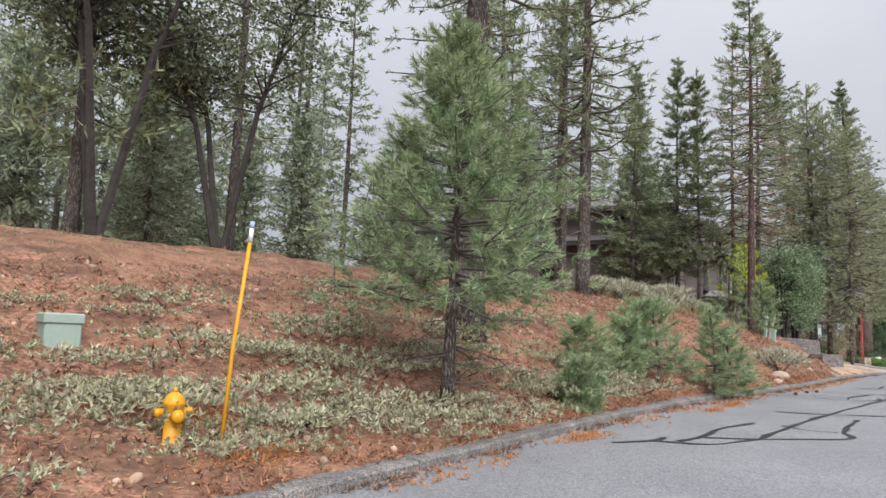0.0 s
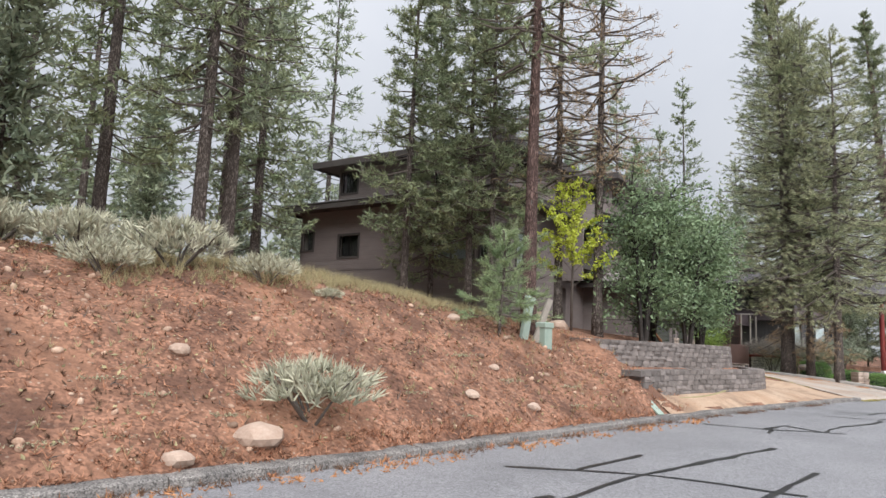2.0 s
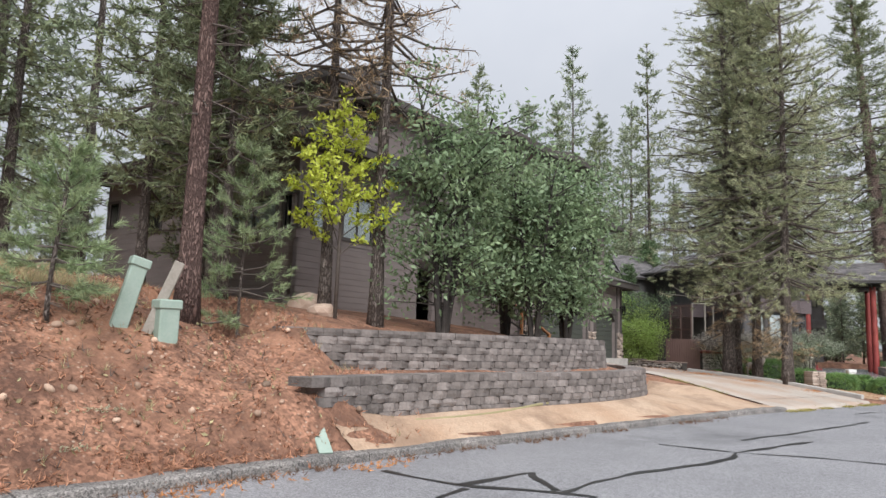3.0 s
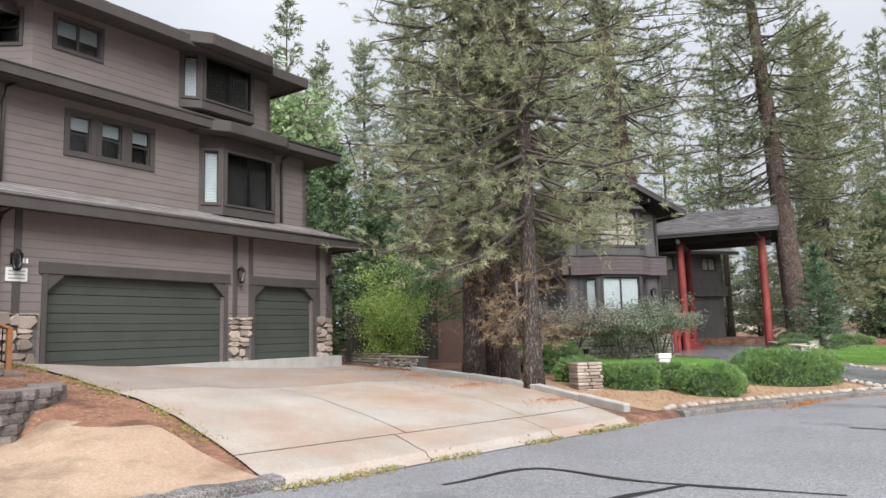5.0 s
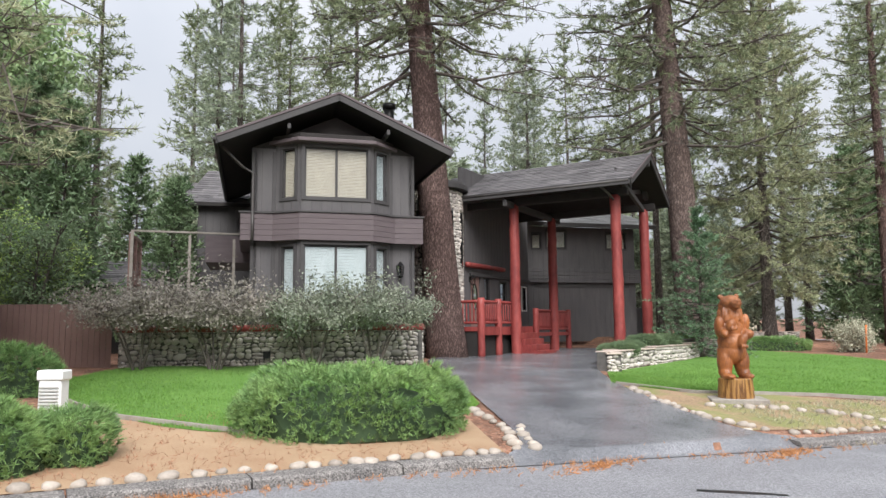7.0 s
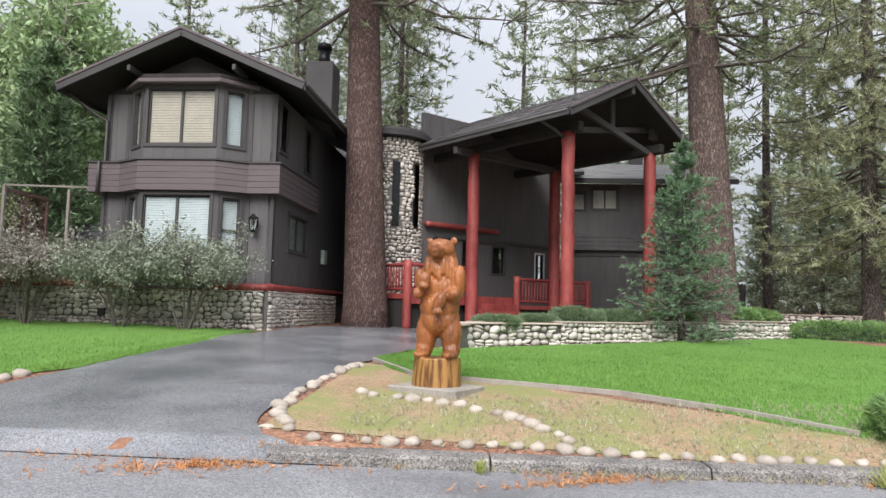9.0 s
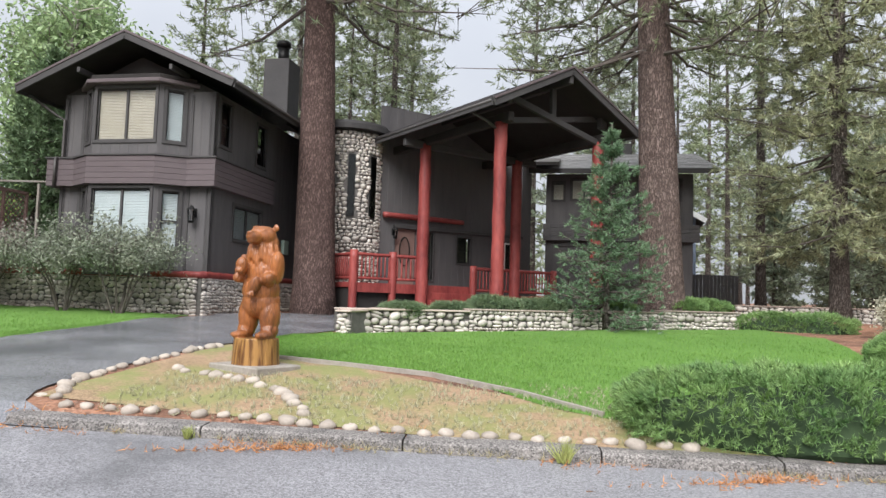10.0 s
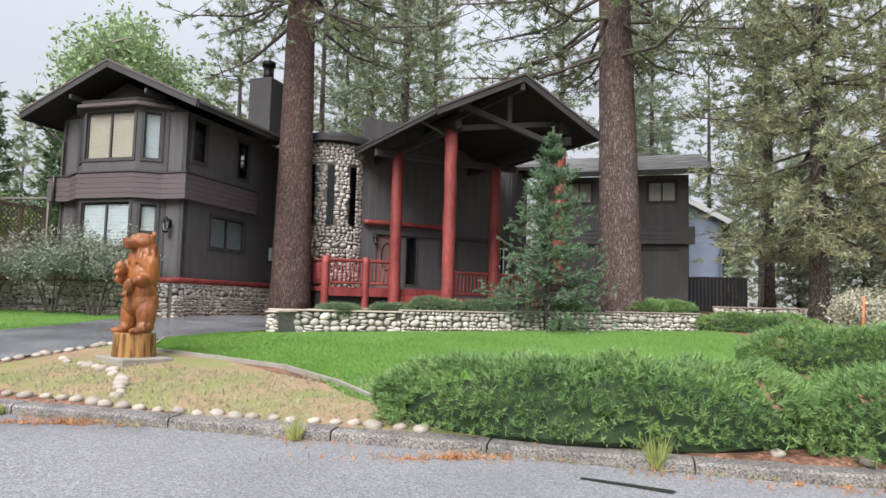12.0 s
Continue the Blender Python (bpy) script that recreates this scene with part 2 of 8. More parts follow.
M_LEAF_PLUM = mat("plum_grey_leaf", (0.205, 0.19, 0.165), (0.31, 0.275, 0.235), 0.5, 1.2, 0, 4, island=0.4, trans=0.2)
M_LEAF_YELLOW = mat("yellow_green_leaf", (0.48, 0.56, 0.06), (0.60, 0.64, 0.12), 0.5, 1.2, 0, 4, island=0.3, trans=0.35)
M_BARK = bark("pine_bark", (0.24, 0.17, 0.15), (0.43, 0.33, 0.295), (0.085, 0.062, 0.055))
M_BARK_GREY = bark("grey_pine_bark", (0.21, 0.175, 0.155), (0.34, 0.295, 0.27))
M_BARK_RED = bark("red_pine_bark", (0.19, 0.125, 0.112), (0.33, 0.225, 0.195), (0.07, 0.046, 0.042))
M_TWIG = mat("twig", (0.078, 0.062, 0.052), (0.143, 0.124, 0.111), 0.9, 3, 0.3, 20)
M_TWIG_PALE = mat("bare_twig", (0.26, 0.235, 0.21), (0.36, 0.33, 0.30), 0.9, 3, 0.3, 20)
M_ROCK = mat("pale_rock", (0.37, 0.26, 0.20), (0.49, 0.38, 0.31), 0.9, 4, 0.5, 30)
M_BANKSTONE = mat("broken_bank_stone", (0.29, 0.175, 0.12), (0.46, 0.34, 0.26), 0.95, 3, 0.5, 30, island=0.55)
M_COBBLE = mat("river_cobble", (0.36, 0.325, 0.29), (0.60, 0.555, 0.505), 0.75, 1.9, 0.35, 30, island=0.28, dist=0.008)
M_EDGE = mat("pale_river_stone", (0.32, 0.275, 0.23), (0.46, 0.40, 0.345), 0.75, 5, 0.3, 30, island=0.2)
M_MORTAR = mat("grey_mortar", (0.09, 0.084, 0.078), (0.15, 0.14, 0.13), 0.95, 8, 0.5, 60)
M_LEDGE = mat("ledge_stone", (0.27, 0.21, 0.175), (0.44, 0.37, 0.32), 0.85, 1.7, 0.5, 25, island=0.35, dist=0.012)
M_BLOCK = mat("retaining_block", (0.132, 0.115, 0.107), (0.24, 0.21, 0.197), 0.95, 5, 1.0, 24, island=0.3, dist=0.03)
M_WALL1 = boards("brown_siding", (0.178, 0.152, 0.146), (0.218, 0.188, 0.18), 0.2)
M_TRIM1 = mat("brown_trim", (0.06, 0.053, 0.05), (0.082, 0.072, 0.068), 0.7, 2, 0.15, 25)
M_GDOOR = mat("green_garage_paint", (0.053, 0.059, 0.051), (0.069, 0.075, 0.066), 0.5, 1, 0.08, 30, spec=0.3)
M_WALL2 = boards("charcoal_siding", (0.088, 0.083, 0.086), (0.118, 0.111, 0.112), 0.3, upright=True)
M_TRIM2 = mat("charcoal_trim", (0.048, 0.045, 0.046), (0.066, 0.062, 0.062), 0.7, 2, 0.15, 25)
M_BAND = mat("plum_brown_board", (0.098, 0.076, 0.082), (0.125, 0.10, 0.104), 0.7, 2, 0.15, 25, stretch=(1, 1, 5))
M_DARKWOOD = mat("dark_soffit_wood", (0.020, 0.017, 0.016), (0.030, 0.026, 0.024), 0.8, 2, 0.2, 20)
M_SHINGLE = mat("roof_shingle", (0.19, 0.17, 0.168), (0.29, 0.265, 0.26), 0.9, 1.6, 0.6, 30, island=0.22, dist=0.012)
M_SHINGLE_D = mat("dark_roof_shingle", (0.085, 0.08, 0.084), (0.155, 0.145, 0.148), 0.9, 1.6, 0.6, 30, island=0.3, dist=0.012)
M_SHINGLE_G = mat("grey_roof_shingle", (0.240, 0.234, 0.234), (0.338, 0.332, 0.325), 0.9, 1.6, 0.6, 30, island=0.15, dist=0.012)
M_RED = mat("red_log_stain", (0.15, 0.024, 0.024), (0.33, 0.07, 0.06), 0.5, 1.6, 0.45, 12, stretch=(1, 1, 0.35), spec=0.4)
M_BEAR = mat("varnished_carved_wood", (0.42, 0.15, 0.045), (0.11, 0.04, 0.02), 0.34, 4.5, 1.0, 48, stretch=(1, 1, 0.22), spec=0.5, dist=0.03, local=True)
M_MOSS = mat("olive_moss", (0.26, 0.24, 0.07), (0.34, 0.29, 0.11), 0.9, 3, 0, 20, island=0.35)
M_ORANGE = mat("rusty_needles", (0.40, 0.17, 0.065), (0.50, 0.26, 0.125), 0.9, 3, 0, 20, island=0.35)
M_DUFF = mat("dark_duff", (0.10, 0.055, 0.035), (0.19, 0.11, 0.07), 0.95, 3, 0, 20, island=0.4)
M_OAK = mat("dark_oak_leaf", (0.085, 0.105, 0.062), (0.16, 0.175, 0.11), 0.6, 1.0, 0, 5, island=0.4, trans=0.2)


def two_tone(m, colour, z):
    """Another colour of wood below height z of the carving."""
    nt = m.node_tree
    b = nt.nodes["Principled BSDF"]
    tex = nt.nodes.new("ShaderNodeTexCoord")
    sep = nt.nodes.new("ShaderNodeSeparateXYZ")
    nt.links.new(tex.outputs["Object"], sep.inputs["Vector"])
    lt = nt.nodes.new("ShaderNodeMath")
    lt.operation = "LESS_THAN"
    lt.inputs[1].default_value = z
    nt.links.new(sep.outputs["Z"], lt.inputs[0])
    wv = nt.nodes.new("ShaderNodeTexNoise")
    wv.inputs["Scale"].default_value = 3.0
    mp = nt.nodes.new("ShaderNodeMapping")
    mp.inputs["Scale"].default_value = (7, 7, 0.7)
    nt.links.new(tex.outputs["Object"], mp.inputs["Vector"])
    nt.links.new(mp.outputs["Vector"], wv.inputs["Vector"])
    c = nt.nodes.new("ShaderNodeValToRGB")
    c.color_ramp.elements[0].position, c.color_ramp.elements[0].color = 0.38, (0.12, 0.05, 0.015, 1)
    c.color_ramp.elements[1].position, c.color_ramp.elements[1].color = 0.6, (*colour, 1)
    nt.links.new(wv.outputs["Fac"], c.inputs["Fac"])
    mix = nt.nodes.new("ShaderNodeMix")
    mix.data_type = "RGBA"
    nt.links.new(b.inputs["Base Color"].links[0].from_socket, mix.inputs["A"])
    nt.links.new(c.outputs["Color"], mix.inputs["B"])
    nt.links.new(lt.outputs[0], mix.inputs["Factor"])
    nt.links.new(mix.outputs["Result"], b.inputs["Base Color"])


two_tone(M_BEAR, (0.36, 0.19, 0.06), 0.315)
M_FENCE = mat("brown_fence_paint", (0.19, 0.115, 0.10), (0.225, 0.14, 0.12), 0.7, 1.5, 0.2, 20)
M_CEDAR = mat("cedar_rail", (0.30, 0.125, 0.05), (0.38, 0.18, 0.085), 0.6, 3, 0.3, 20)
M_IRON = mat("black_iron", (0.012, 0.012, 0.012), (0.02, 0.02, 0.02), 0.45, 6, 0.1, 40, metal=0.6)
M_GUTTER = mat("brown_gutter_metal", (0.05, 0.045, 0.043), (0.07, 0.063, 0.06), 0.45, 4, 0.05, 40)
M_WHITE = mat("white_paint", (0.72, 0.72, 0.71), (0.8, 0.8, 0.79), 0.6, 3, 0.1, 30)
M_BLIND = mat("ivory_blind_slat", (0.44, 0.405, 0.335), (0.52, 0.48, 0.40), 0.6, 3, 0.05, 30)
# white slats; in some narrow bay panes they stand in for reflected sky
M_BLINDW = mat("white_blind_and_sky_sheen", (0.46, 0.52, 0.53), (0.55, 0.60, 0.61), 0.6, 3, 0.05, 30)
# near-black put in as the darkness behind panes and the vent opening
M_UNLIT = mat("unlit_interior_shade", (0.02, 0.02, 0.02), (0.03, 0.03, 0.03), 0.9, 3, 0, 10)
M_YELLOW = mat("yellow_enamel", (0.72, 0.36, 0.02), (0.60, 0.27, 0.015), 0.45, 6, 0.15, 30)
M_UTIL = mat("pale_green_enamel", (0.26, 0.34, 0.29), (0.33, 0.40, 0.35), 0.6, 4, 0.1, 30)
M_BLUEW = boards("blue_grey_siding", (0.34, 0.42, 0.57), (0.40, 0.47, 0.61), 0.2)
M_TIMBER = mat("weathered_timber", (0.24, 0.215, 0.185), (0.34, 0.31, 0.275), 0.9, 3, 0.4, 24, stretch=(1, 1, 1))
M_LITTER = mat("pine_litter", (0.27, 0.12, 0.07), (0.40, 0.215, 0.135), 0.95, 4, 0, 20, island=0.4)
M_OAKBARK = mat("black_oak_bark", (0.028, 0.024, 0.022), (0.06, 0.052, 0.048), 0.95, 3, 0.6, 14)
M_CONE = mat("orange_plastic", (0.75, 0.22, 0.06), (0.62, 0.17, 0.05), 0.5, 4, 0.1, 30)
M_LOWWEED = mat("weed_blade", (0.30, 0.36, 0.10), (0.42, 0.44, 0.16), 0.7, 4, 0, 10, island=0.3, trans=0.2)
M_OCHRE = mat("cream_house_paint", (0.55, 0.47, 0.36), (0.6, 0.52, 0.41), 0.8, 2, 0.1, 20)


def glass(name, tint, rough=0.03):
    """Window pane: a mirror-like sheet over what stands behind it."""
    m = bpy.data.materials.new(name)
    m.use_nodes = True
    nt = m.node_tree
    nt.nodes.clear()
    out = nt.nodes.new("ShaderNodeOutputMaterial")
    tr = nt.nodes.new("ShaderNodeBsdfTransparent")
    tr.inputs["Color"].default_value = (*tint, 1)
    gl = nt.nodes.new("ShaderNodeBsdfGlossy")
    gl.inputs["Roughness"].default_value = rough
    fr = nt.nodes.new("ShaderNodeFresnel")
    fr.inputs["IOR"].default_value = 1.5
    ms = nt.nodes.new("ShaderNodeMixShader")
    nt.links.new(fr.outputs["Fac"], ms.inputs["Fac"])
    nt.links.new(tr.outputs["BSDF"], ms.inputs[1])
    nt.links.new(gl.outputs["BSDF"], ms.inputs[2])
    nt.links.new(ms.outputs["Shader"], out.inputs["Surface"])
    return m


M_GLASS = glass("window_glass", (0.92, 0.94, 0.94))


def ground_material():
    """Forest soil: red-brown bank, tan needle litter, paler sand near the houses, grey-green low growth in patches."""
    m = mat("forest_soil", (0.12, 0.058, 0.038), (0.34, 0.178, 0.115), 0.95, 1.3, 1.0, 8, dist=0.14, grain=0.45, grain_scale=22)
    nt = m.node_tree
    b = nt.nodes["Principled BSDF"]
    geo = nt.nodes.new("ShaderNodeNewGeometry")
    nz = nt.nodes.new("ShaderNodeTexNoise")
    nz.inputs["Scale"].default_value, nz.inputs["Detail"].default_value = 0.55, 8
    nt.links.new(geo.outputs["Position"], nz.inputs["Vector"])
    mr = nt.nodes.new("ShaderNodeMapRange")
    mr.inputs["From Min"].default_value, mr.inputs["From Max"].default_value = 0.5, 0.62
    nt.links.new(nz.outputs["Fac"], mr.inputs["Value"])
    mix = nt.nodes.new("ShaderNodeMix")
    mix.data_type = "RGBA"
    mix.inputs["B"].default_value = (0.31, 0.16, 0.10, 1)
    nt.links.new(b.inputs["Base Color"].links[0].from_socket, mix.inputs["A"])
    nt.links.new(mr.outputs["Result"], mix.inputs["Factor"])
    sp = nt.nodes.new("ShaderNodeTexVoronoi")
    sp.inputs["Scale"].default_value = 9
    nt.links.new(geo.outputs["Position"], sp.inputs["Vector"])
    m2 = nt.nodes.new("ShaderNodeMapRange")
    m2.inputs["From Min"].default_value, m2.inputs["From Max"].default_value = 0.12, 0.2
    m2.inputs["To Min"].default_value, m2.inputs["To Max"].default_value = 0.55, 0.0
    nt.links.new(sp.outputs["Distance"], m2.inputs["Value"])
    mx2 = nt.nodes.new("ShaderNodeMix")
    mx2.data_type = "RGBA"
    mx2.inputs["B"].default_value = (0.46, 0.37, 0.29, 1)
    nt.links.new(mix.outputs["Result"], mx2.inputs["A"])
    nt.links.new(m2.outputs["Result"], mx2.inputs["Factor"])
    nt.links.new(mx2.outputs["Result"], b.inputs["Base Color"])
    return m


M_SOIL = stained("forest_soil", ground_material(), (0.085, 0.043, 0.03), 1.1, 0.48, 0.62)

# ---- small builders ----


def mesh_ob(name, verts, faces, material, parent=None, label="", smooth=False):
    me = bpy.data.meshes.new(name)
    me.from_pydata([tuple(v) for v in verts], [], faces)
    me.materials.append(material)
    if smooth:
        me.polygons.foreach_set("use_smooth", [True] * len(me.polygons))
    ob = new(name, me)
    if parent:
        ob.parent = parent
    if label:
        ob["label"] = label
    return ob


def part(name, bm, material, parent=None, label="", smooth=False):
    me = bpy.data.meshes.new(name)
    bmesh.ops.recalc_face_normals(bm, faces=bm.faces)
    bm.to_mesh(me)
    bm.free()
    me.materials.append(material)
    if smooth:
        me.polygons.foreach_set("use_smooth", [True] * len(me.polygons))
    ob = new(name, me)
    if parent:
        ob.parent = parent
    if label:
        ob["label"] = label
    return ob


def thing(name, m, label, category, group="", kind=""):
    ob = new(name)
    ob.matrix_world = m
    return tagged(ob, label, category, group, kind)


def boxb(bm, x0, x1, y0, y1, z0, z1, bevel=0.0, m=None):
    """Adds a box to bm, with its edges bevelled."""
    g = bmesh.ops.create_cube(bm, size=1)
    bmesh.ops.transform(bm, matrix=Matrix.Translation(((x0 + x1) / 2, (y0 + y1) / 2, (z0 + z1) / 2)) @ Matrix.Diagonal((x1 - x0, y1 - y0, z1 - z0, 1)), verts=g["verts"])
    vs = g["verts"]
    if bevel:
        r = bmesh.ops.bevel(bm, geom=list({e for v in vs for e in v.link_edges}), offset=bevel, segments=1, affect="EDGES", profile=0.5)
        vs = list(set(r["verts"]) | {v for v in vs if v.is_valid})
    if m is not None:
        bmesh.ops.transform(bm, matrix=m, verts=vs)
    return vs


def box(name, x0, x1, y0, y1, z0, z1, material, parent=None, label="", bevel=0.0, m=None):
    bm = bmesh.new()
    boxb(bm, x0, x1, y0, y1, z0, z1, bevel, m)
    return part(name, bm, material, parent, label)


def poly_prism(name, pts, z0, z1, material, parent=None, label="", bevel=0.0):
    """An upright prism over a plan polygon."""
    bm = bmesh.new()
    lo = [bm.verts.new((x, y, z0)) for x, y in pts]
    hi = [bm.verts.new((x, y, z1)) for x, y in pts]
    bm.faces.new(lo[::-1])
    bm.faces.new(hi)
    n = len(pts)
    for i in range(n):
        bm.faces.new((lo[i], lo[(i + 1) % n], hi[(i + 1) % n], hi[i]))
    if bevel:
        bmesh.ops.bevel(bm, geom=bm.edges[:], offset=bevel, segments=1, affect="EDGES", profile=0.5)
    return part(name, bm, material, parent, label)


def tubeb(bm, pts, radii, sides=8, cap=True):
    """A bent tapered tube through pts, added to bm."""
    pts = [Vector(p) for p in pts]
    rings = []
    for i, p in enumerate(pts):
        d = (pts[min(i + 1, len(pts) - 1)] - pts[max(i - 1, 0)]).normalized()
        a = d.orthogonal().normalized() if abs(d.z) < 0.95 else Vector((1, 0, 0))
        a = (a - d * a.dot(d)).normalized()
        b = d.cross(a)
        r = radii[i] if isinstance(radii, (list, tuple)) else radii
        rings.append([bm.verts.new(p + (a * math.cos(2 * math.pi * k / sides) + b * math.sin(2 * math.pi * k / sides)) * r) for k in range(sides)])
    for r0, r1 in zip(rings, rings[1:]):
        for k in range(sides):
            bm.faces.new((r0[k], r0[(k + 1) % sides], r1[(k + 1) % sides], r1[k]))
    if cap:
        bm.faces.new(rings[0][::-1])
        bm.faces.new(rings[-1])


def tube(name, pts, radii, material, parent=None, label="", sides=8):
    bm = bmesh.new()
    tubeb(bm, pts, radii, sides)
    return part(name, bm, material, parent, label, smooth=True)


# ---- ground: the kerb line, the road's height along it, and cross-sections of the land beside it ----
KERB = [(-85, -99), (-57, -61.8), (-45, -45.6), (-32.8, -29.4), (-28, -22.9), (-24.2, -18.1), (-19.8, -13.4), (-15.6, -8.2), (-11.8, -3.2), (-8.9, 0.5), (-5.5, 4.6), (-2.3, 8.4),
        (2.2, 13.3), (5.2, 16.5), (11.4, 21.7), (14.5, 23.8), (18.4, 26.1), (22.1, 28.25), (25.2, 30.0), (28.9, 32.0), (34, 35.5), (38.5, 41), (40.5, 49), (38, 62), (30, 85), (18, 125), (0, 190)]


def glide(points, step):
    """Points about step apart along a smooth curve through the given ones."""
    p = [Vector((*q, 0)) for q in points]
    p = [2 * p[0] - p[1], *p, 2 * p[-1] - p[-2]]
    out = []
    for a, b, c, d in zip(p, p[1:], p[2:], p[3:]):
        n = max(1, round((c - b).length / step))
        for k in range(n):
            t = k / n
            out.append(0.5 * (2 * b + (c - a) * t + (2 * a - 5 * b + 4 * c - d) * t * t + (3 * b - a - 3 * c + d) * t**3))
    return np.array([(v.x, v.y) for v in (*out, p[-2])])


KL = glide(KERB, 1.0)
KD = np.diff(KL, axis=0)
KN = np.hypot(KD[:, 0], KD[:, 1])
KS = np.r_[0, np.cumsum(KN)]


def along(xy):
    """Distance along the kerb line and signed distance from it (positive on the houses' side) of points."""
    xy = np.atleast_2d(np.asarray(xy, float))
    s, d = np.empty(len(xy)), np.empty(len(xy))
    for i in range(0, len(xy), 4000):
        q = xy[i : i + 4000, None] - KL[None, :-1]
        u = np.clip((q * KD).sum(-1) / KN**2, 0, 1)
        off = q - u[..., None] * KD
        far = np.hypot(off[..., 0], off[..., 1])
        k = far.argmin(1)
        r = np.arange(len(k))
        side = KD[k, 0] * q[r, k, 1] - KD[k, 1] * q[r, k, 0]
        s[i : i + 4000] = KS[k] + u[r, k] * KN[k]
        d[i : i + 4000] = far[r, k] * np.where(side >= 0, 1, -1)
    return s, d


def s_at(x, y):
    return float(along([(x, y)])[0][0])


def offset_point(s, d):
    """The place at distance d from the kerb line, s along it."""
    k = min(int(np.searchsorted(KS, s, side="right")) - 1, len(KN) - 1)
    k = max(k, 0)
    t = KD[k] / KN[k]
    t2 = KD[min(k + 1, len(KN) - 1)] / KN[min(k + 1, len(KN) - 1)]
    w = (s - KS[k]) / KN[k]
    p = KL[k] + KD[k] * w
    n = t * (1 - w) + t2 * w
    n = np.array([-n[1], n[0]]) / np.hypot(*n)
    return p + n * d


ROAD = [(-85, -99, -1.6), (-57, -61.8, -1.0), (-32.8, -29.4, -0.42), (-28, -22.9, -0.22), (-19.8, -13.4, -0.03), (-11.8, -3.2, 0.04), (-2.3, 8.4, 0.03), (5.2, 16.5, -0.06), (11.4, 21.7, -0.2), (18.4, 26.1, -0.41),
        (22.1, 28.25, -0.48), (28.9, 32, -0.56), (40.5, 49, -0.3), (30, 85, 0.2), (0, 190, 1.0)]
ROAD_S = [s_at(x, y) for x, y, _ in ROAD]
ROAD_Z = [z for *_, z in ROAD]
LAND_D = [0.25, 0.6, 1.5, 3, 4.5, 6.5, 9, 12, 18, 40]
LAND = [
    ((-57, -61.8), (-0.8, -0.75, -0.6, -0.3, 0.1, 0.7, 1.5, 2.5, 3.8, 5.0)),
    ((-37, -35), (-0.4, -0.36, -0.22, 0.05, 0.45, 1.05, 1.9, 2.9, 4.0, 5.0)),
    ((-31.5, -27.6), (-0.22, -0.15, 0.05, 0.45, 1.05, 1.9, 2.8, 3.4, 3.9, 4.6)),
    ((-24.2, -18.1), (0.05, 0.2, 0.6, 1.45, 2.3, 3.0, 3.4, 3.6, 3.7, 4.2)),
    ((-15.6, -8.2), (0.18, 0.45, 1.1, 2.15, 2.75, 3.2, 3.4, 3.5, 3.5, 4.0)),
    ((-11.0, -2.2), (0.18, 0.35, 0.9, 1.7, 2.2, 2.6, 2.9, 3.0, 3.1, 3.4)),
    ((-5.5, 4.6), (0.15, 0.25, 0.6, 1.5, 1.95, 2.25, 2.5, 2.6, 2.6, 3.0)),
    ((-2.3, 8.4), (0.12, 0.18, 0.35, 0.7, 1.0, 1.25, 1.5, 1.6, 1.6, 2.2)),
    ((1.2, 12.3), (0.06, 0.1, 0.22, 0.42, 0.62, 0.85, 1.08, 1.2, 1.3, 1.6)),
    ((7, 18), (0.02, 0.04, 0.1, 0.25, 0.4, 0.5, 0.6, 0.68, 0.85, 1.3)),
    ((14.5, 23.8), (-0.16, -0.14, -0.07, 0.05, 0.18, 0.34, 0.5, 0.62, 0.62, 1.0)),
    ((22.1, 28.25), (-0.37, -0.33, -0.2, -0.06, 0.06, 0.2, 0.36, 0.48, 0.62, 1.0)),
    ((34, 35.5), (-0.45, -0.4, -0.25, -0.1, 0.05, 0.2, 0.4, 0.5, 0.6, 0.9)),
    ((30, 85), (0.3, 0.35, 0.5, 0.7, 0.9, 1.0, 1.1, 1.2, 1.5, 2.0)),
]
LAND_S = [s_at(*p) for p, _ in LAND]
LAND_Z = np.array([z for _, z in LAND])
# retaining walls beside the concrete driveway: plan lines, base and top
LOW_WALL = glide([(-12.2, -2.45), (-11.5, -1.2), (-10.3, 0.7), (-8.4, 2.85), (-6.9, 4.9), (-5.7, 7.5), (-5.25, 10.2), (-5.3, 12.0), (-6.2, 13.4)], 0.32)
UP_WALL = glide([(-13.35, -0.4), (-12.5, 0.35), (-11.2, 1.7), (-9.4, 3.6), (-7.9, 5.6), (-6.8, 7.9), (-6.6, 9.6), (-7.1, 11.2)], 0.32)


S_APRON = s_at(-2.2, 8.5)


def left_of(line, xy, reach=0.0):
    """Signed distance from an open line (positive behind it, away from the road), and whether the point lies beside it."""
    dd = np.diff(line, axis=0)
    nn = np.hypot(dd[:, 0], dd[:, 1])
    q = xy[:, None] - line[None, :-1]
    raw = (q * dd).sum(-1) / nn**2
    u = np.clip(raw, 0, 1)
    off = q - u[..., None] * dd
    far = np.hypot(off[..., 0], off[..., 1])
    k = far.argmin(1)
    r = np.arange(len(k))
    side = dd[k, 0] * q[r, k, 1] - dd[k, 1] * q[r, k, 0]
    inside = ~(((k == 0) & (raw[r, 0] < -reach)) | ((k == len(nn) - 1) & (raw[r, -1] > 1 + reach)))
    return far[r, k] * np.where(side >= 0, 1, -1), inside


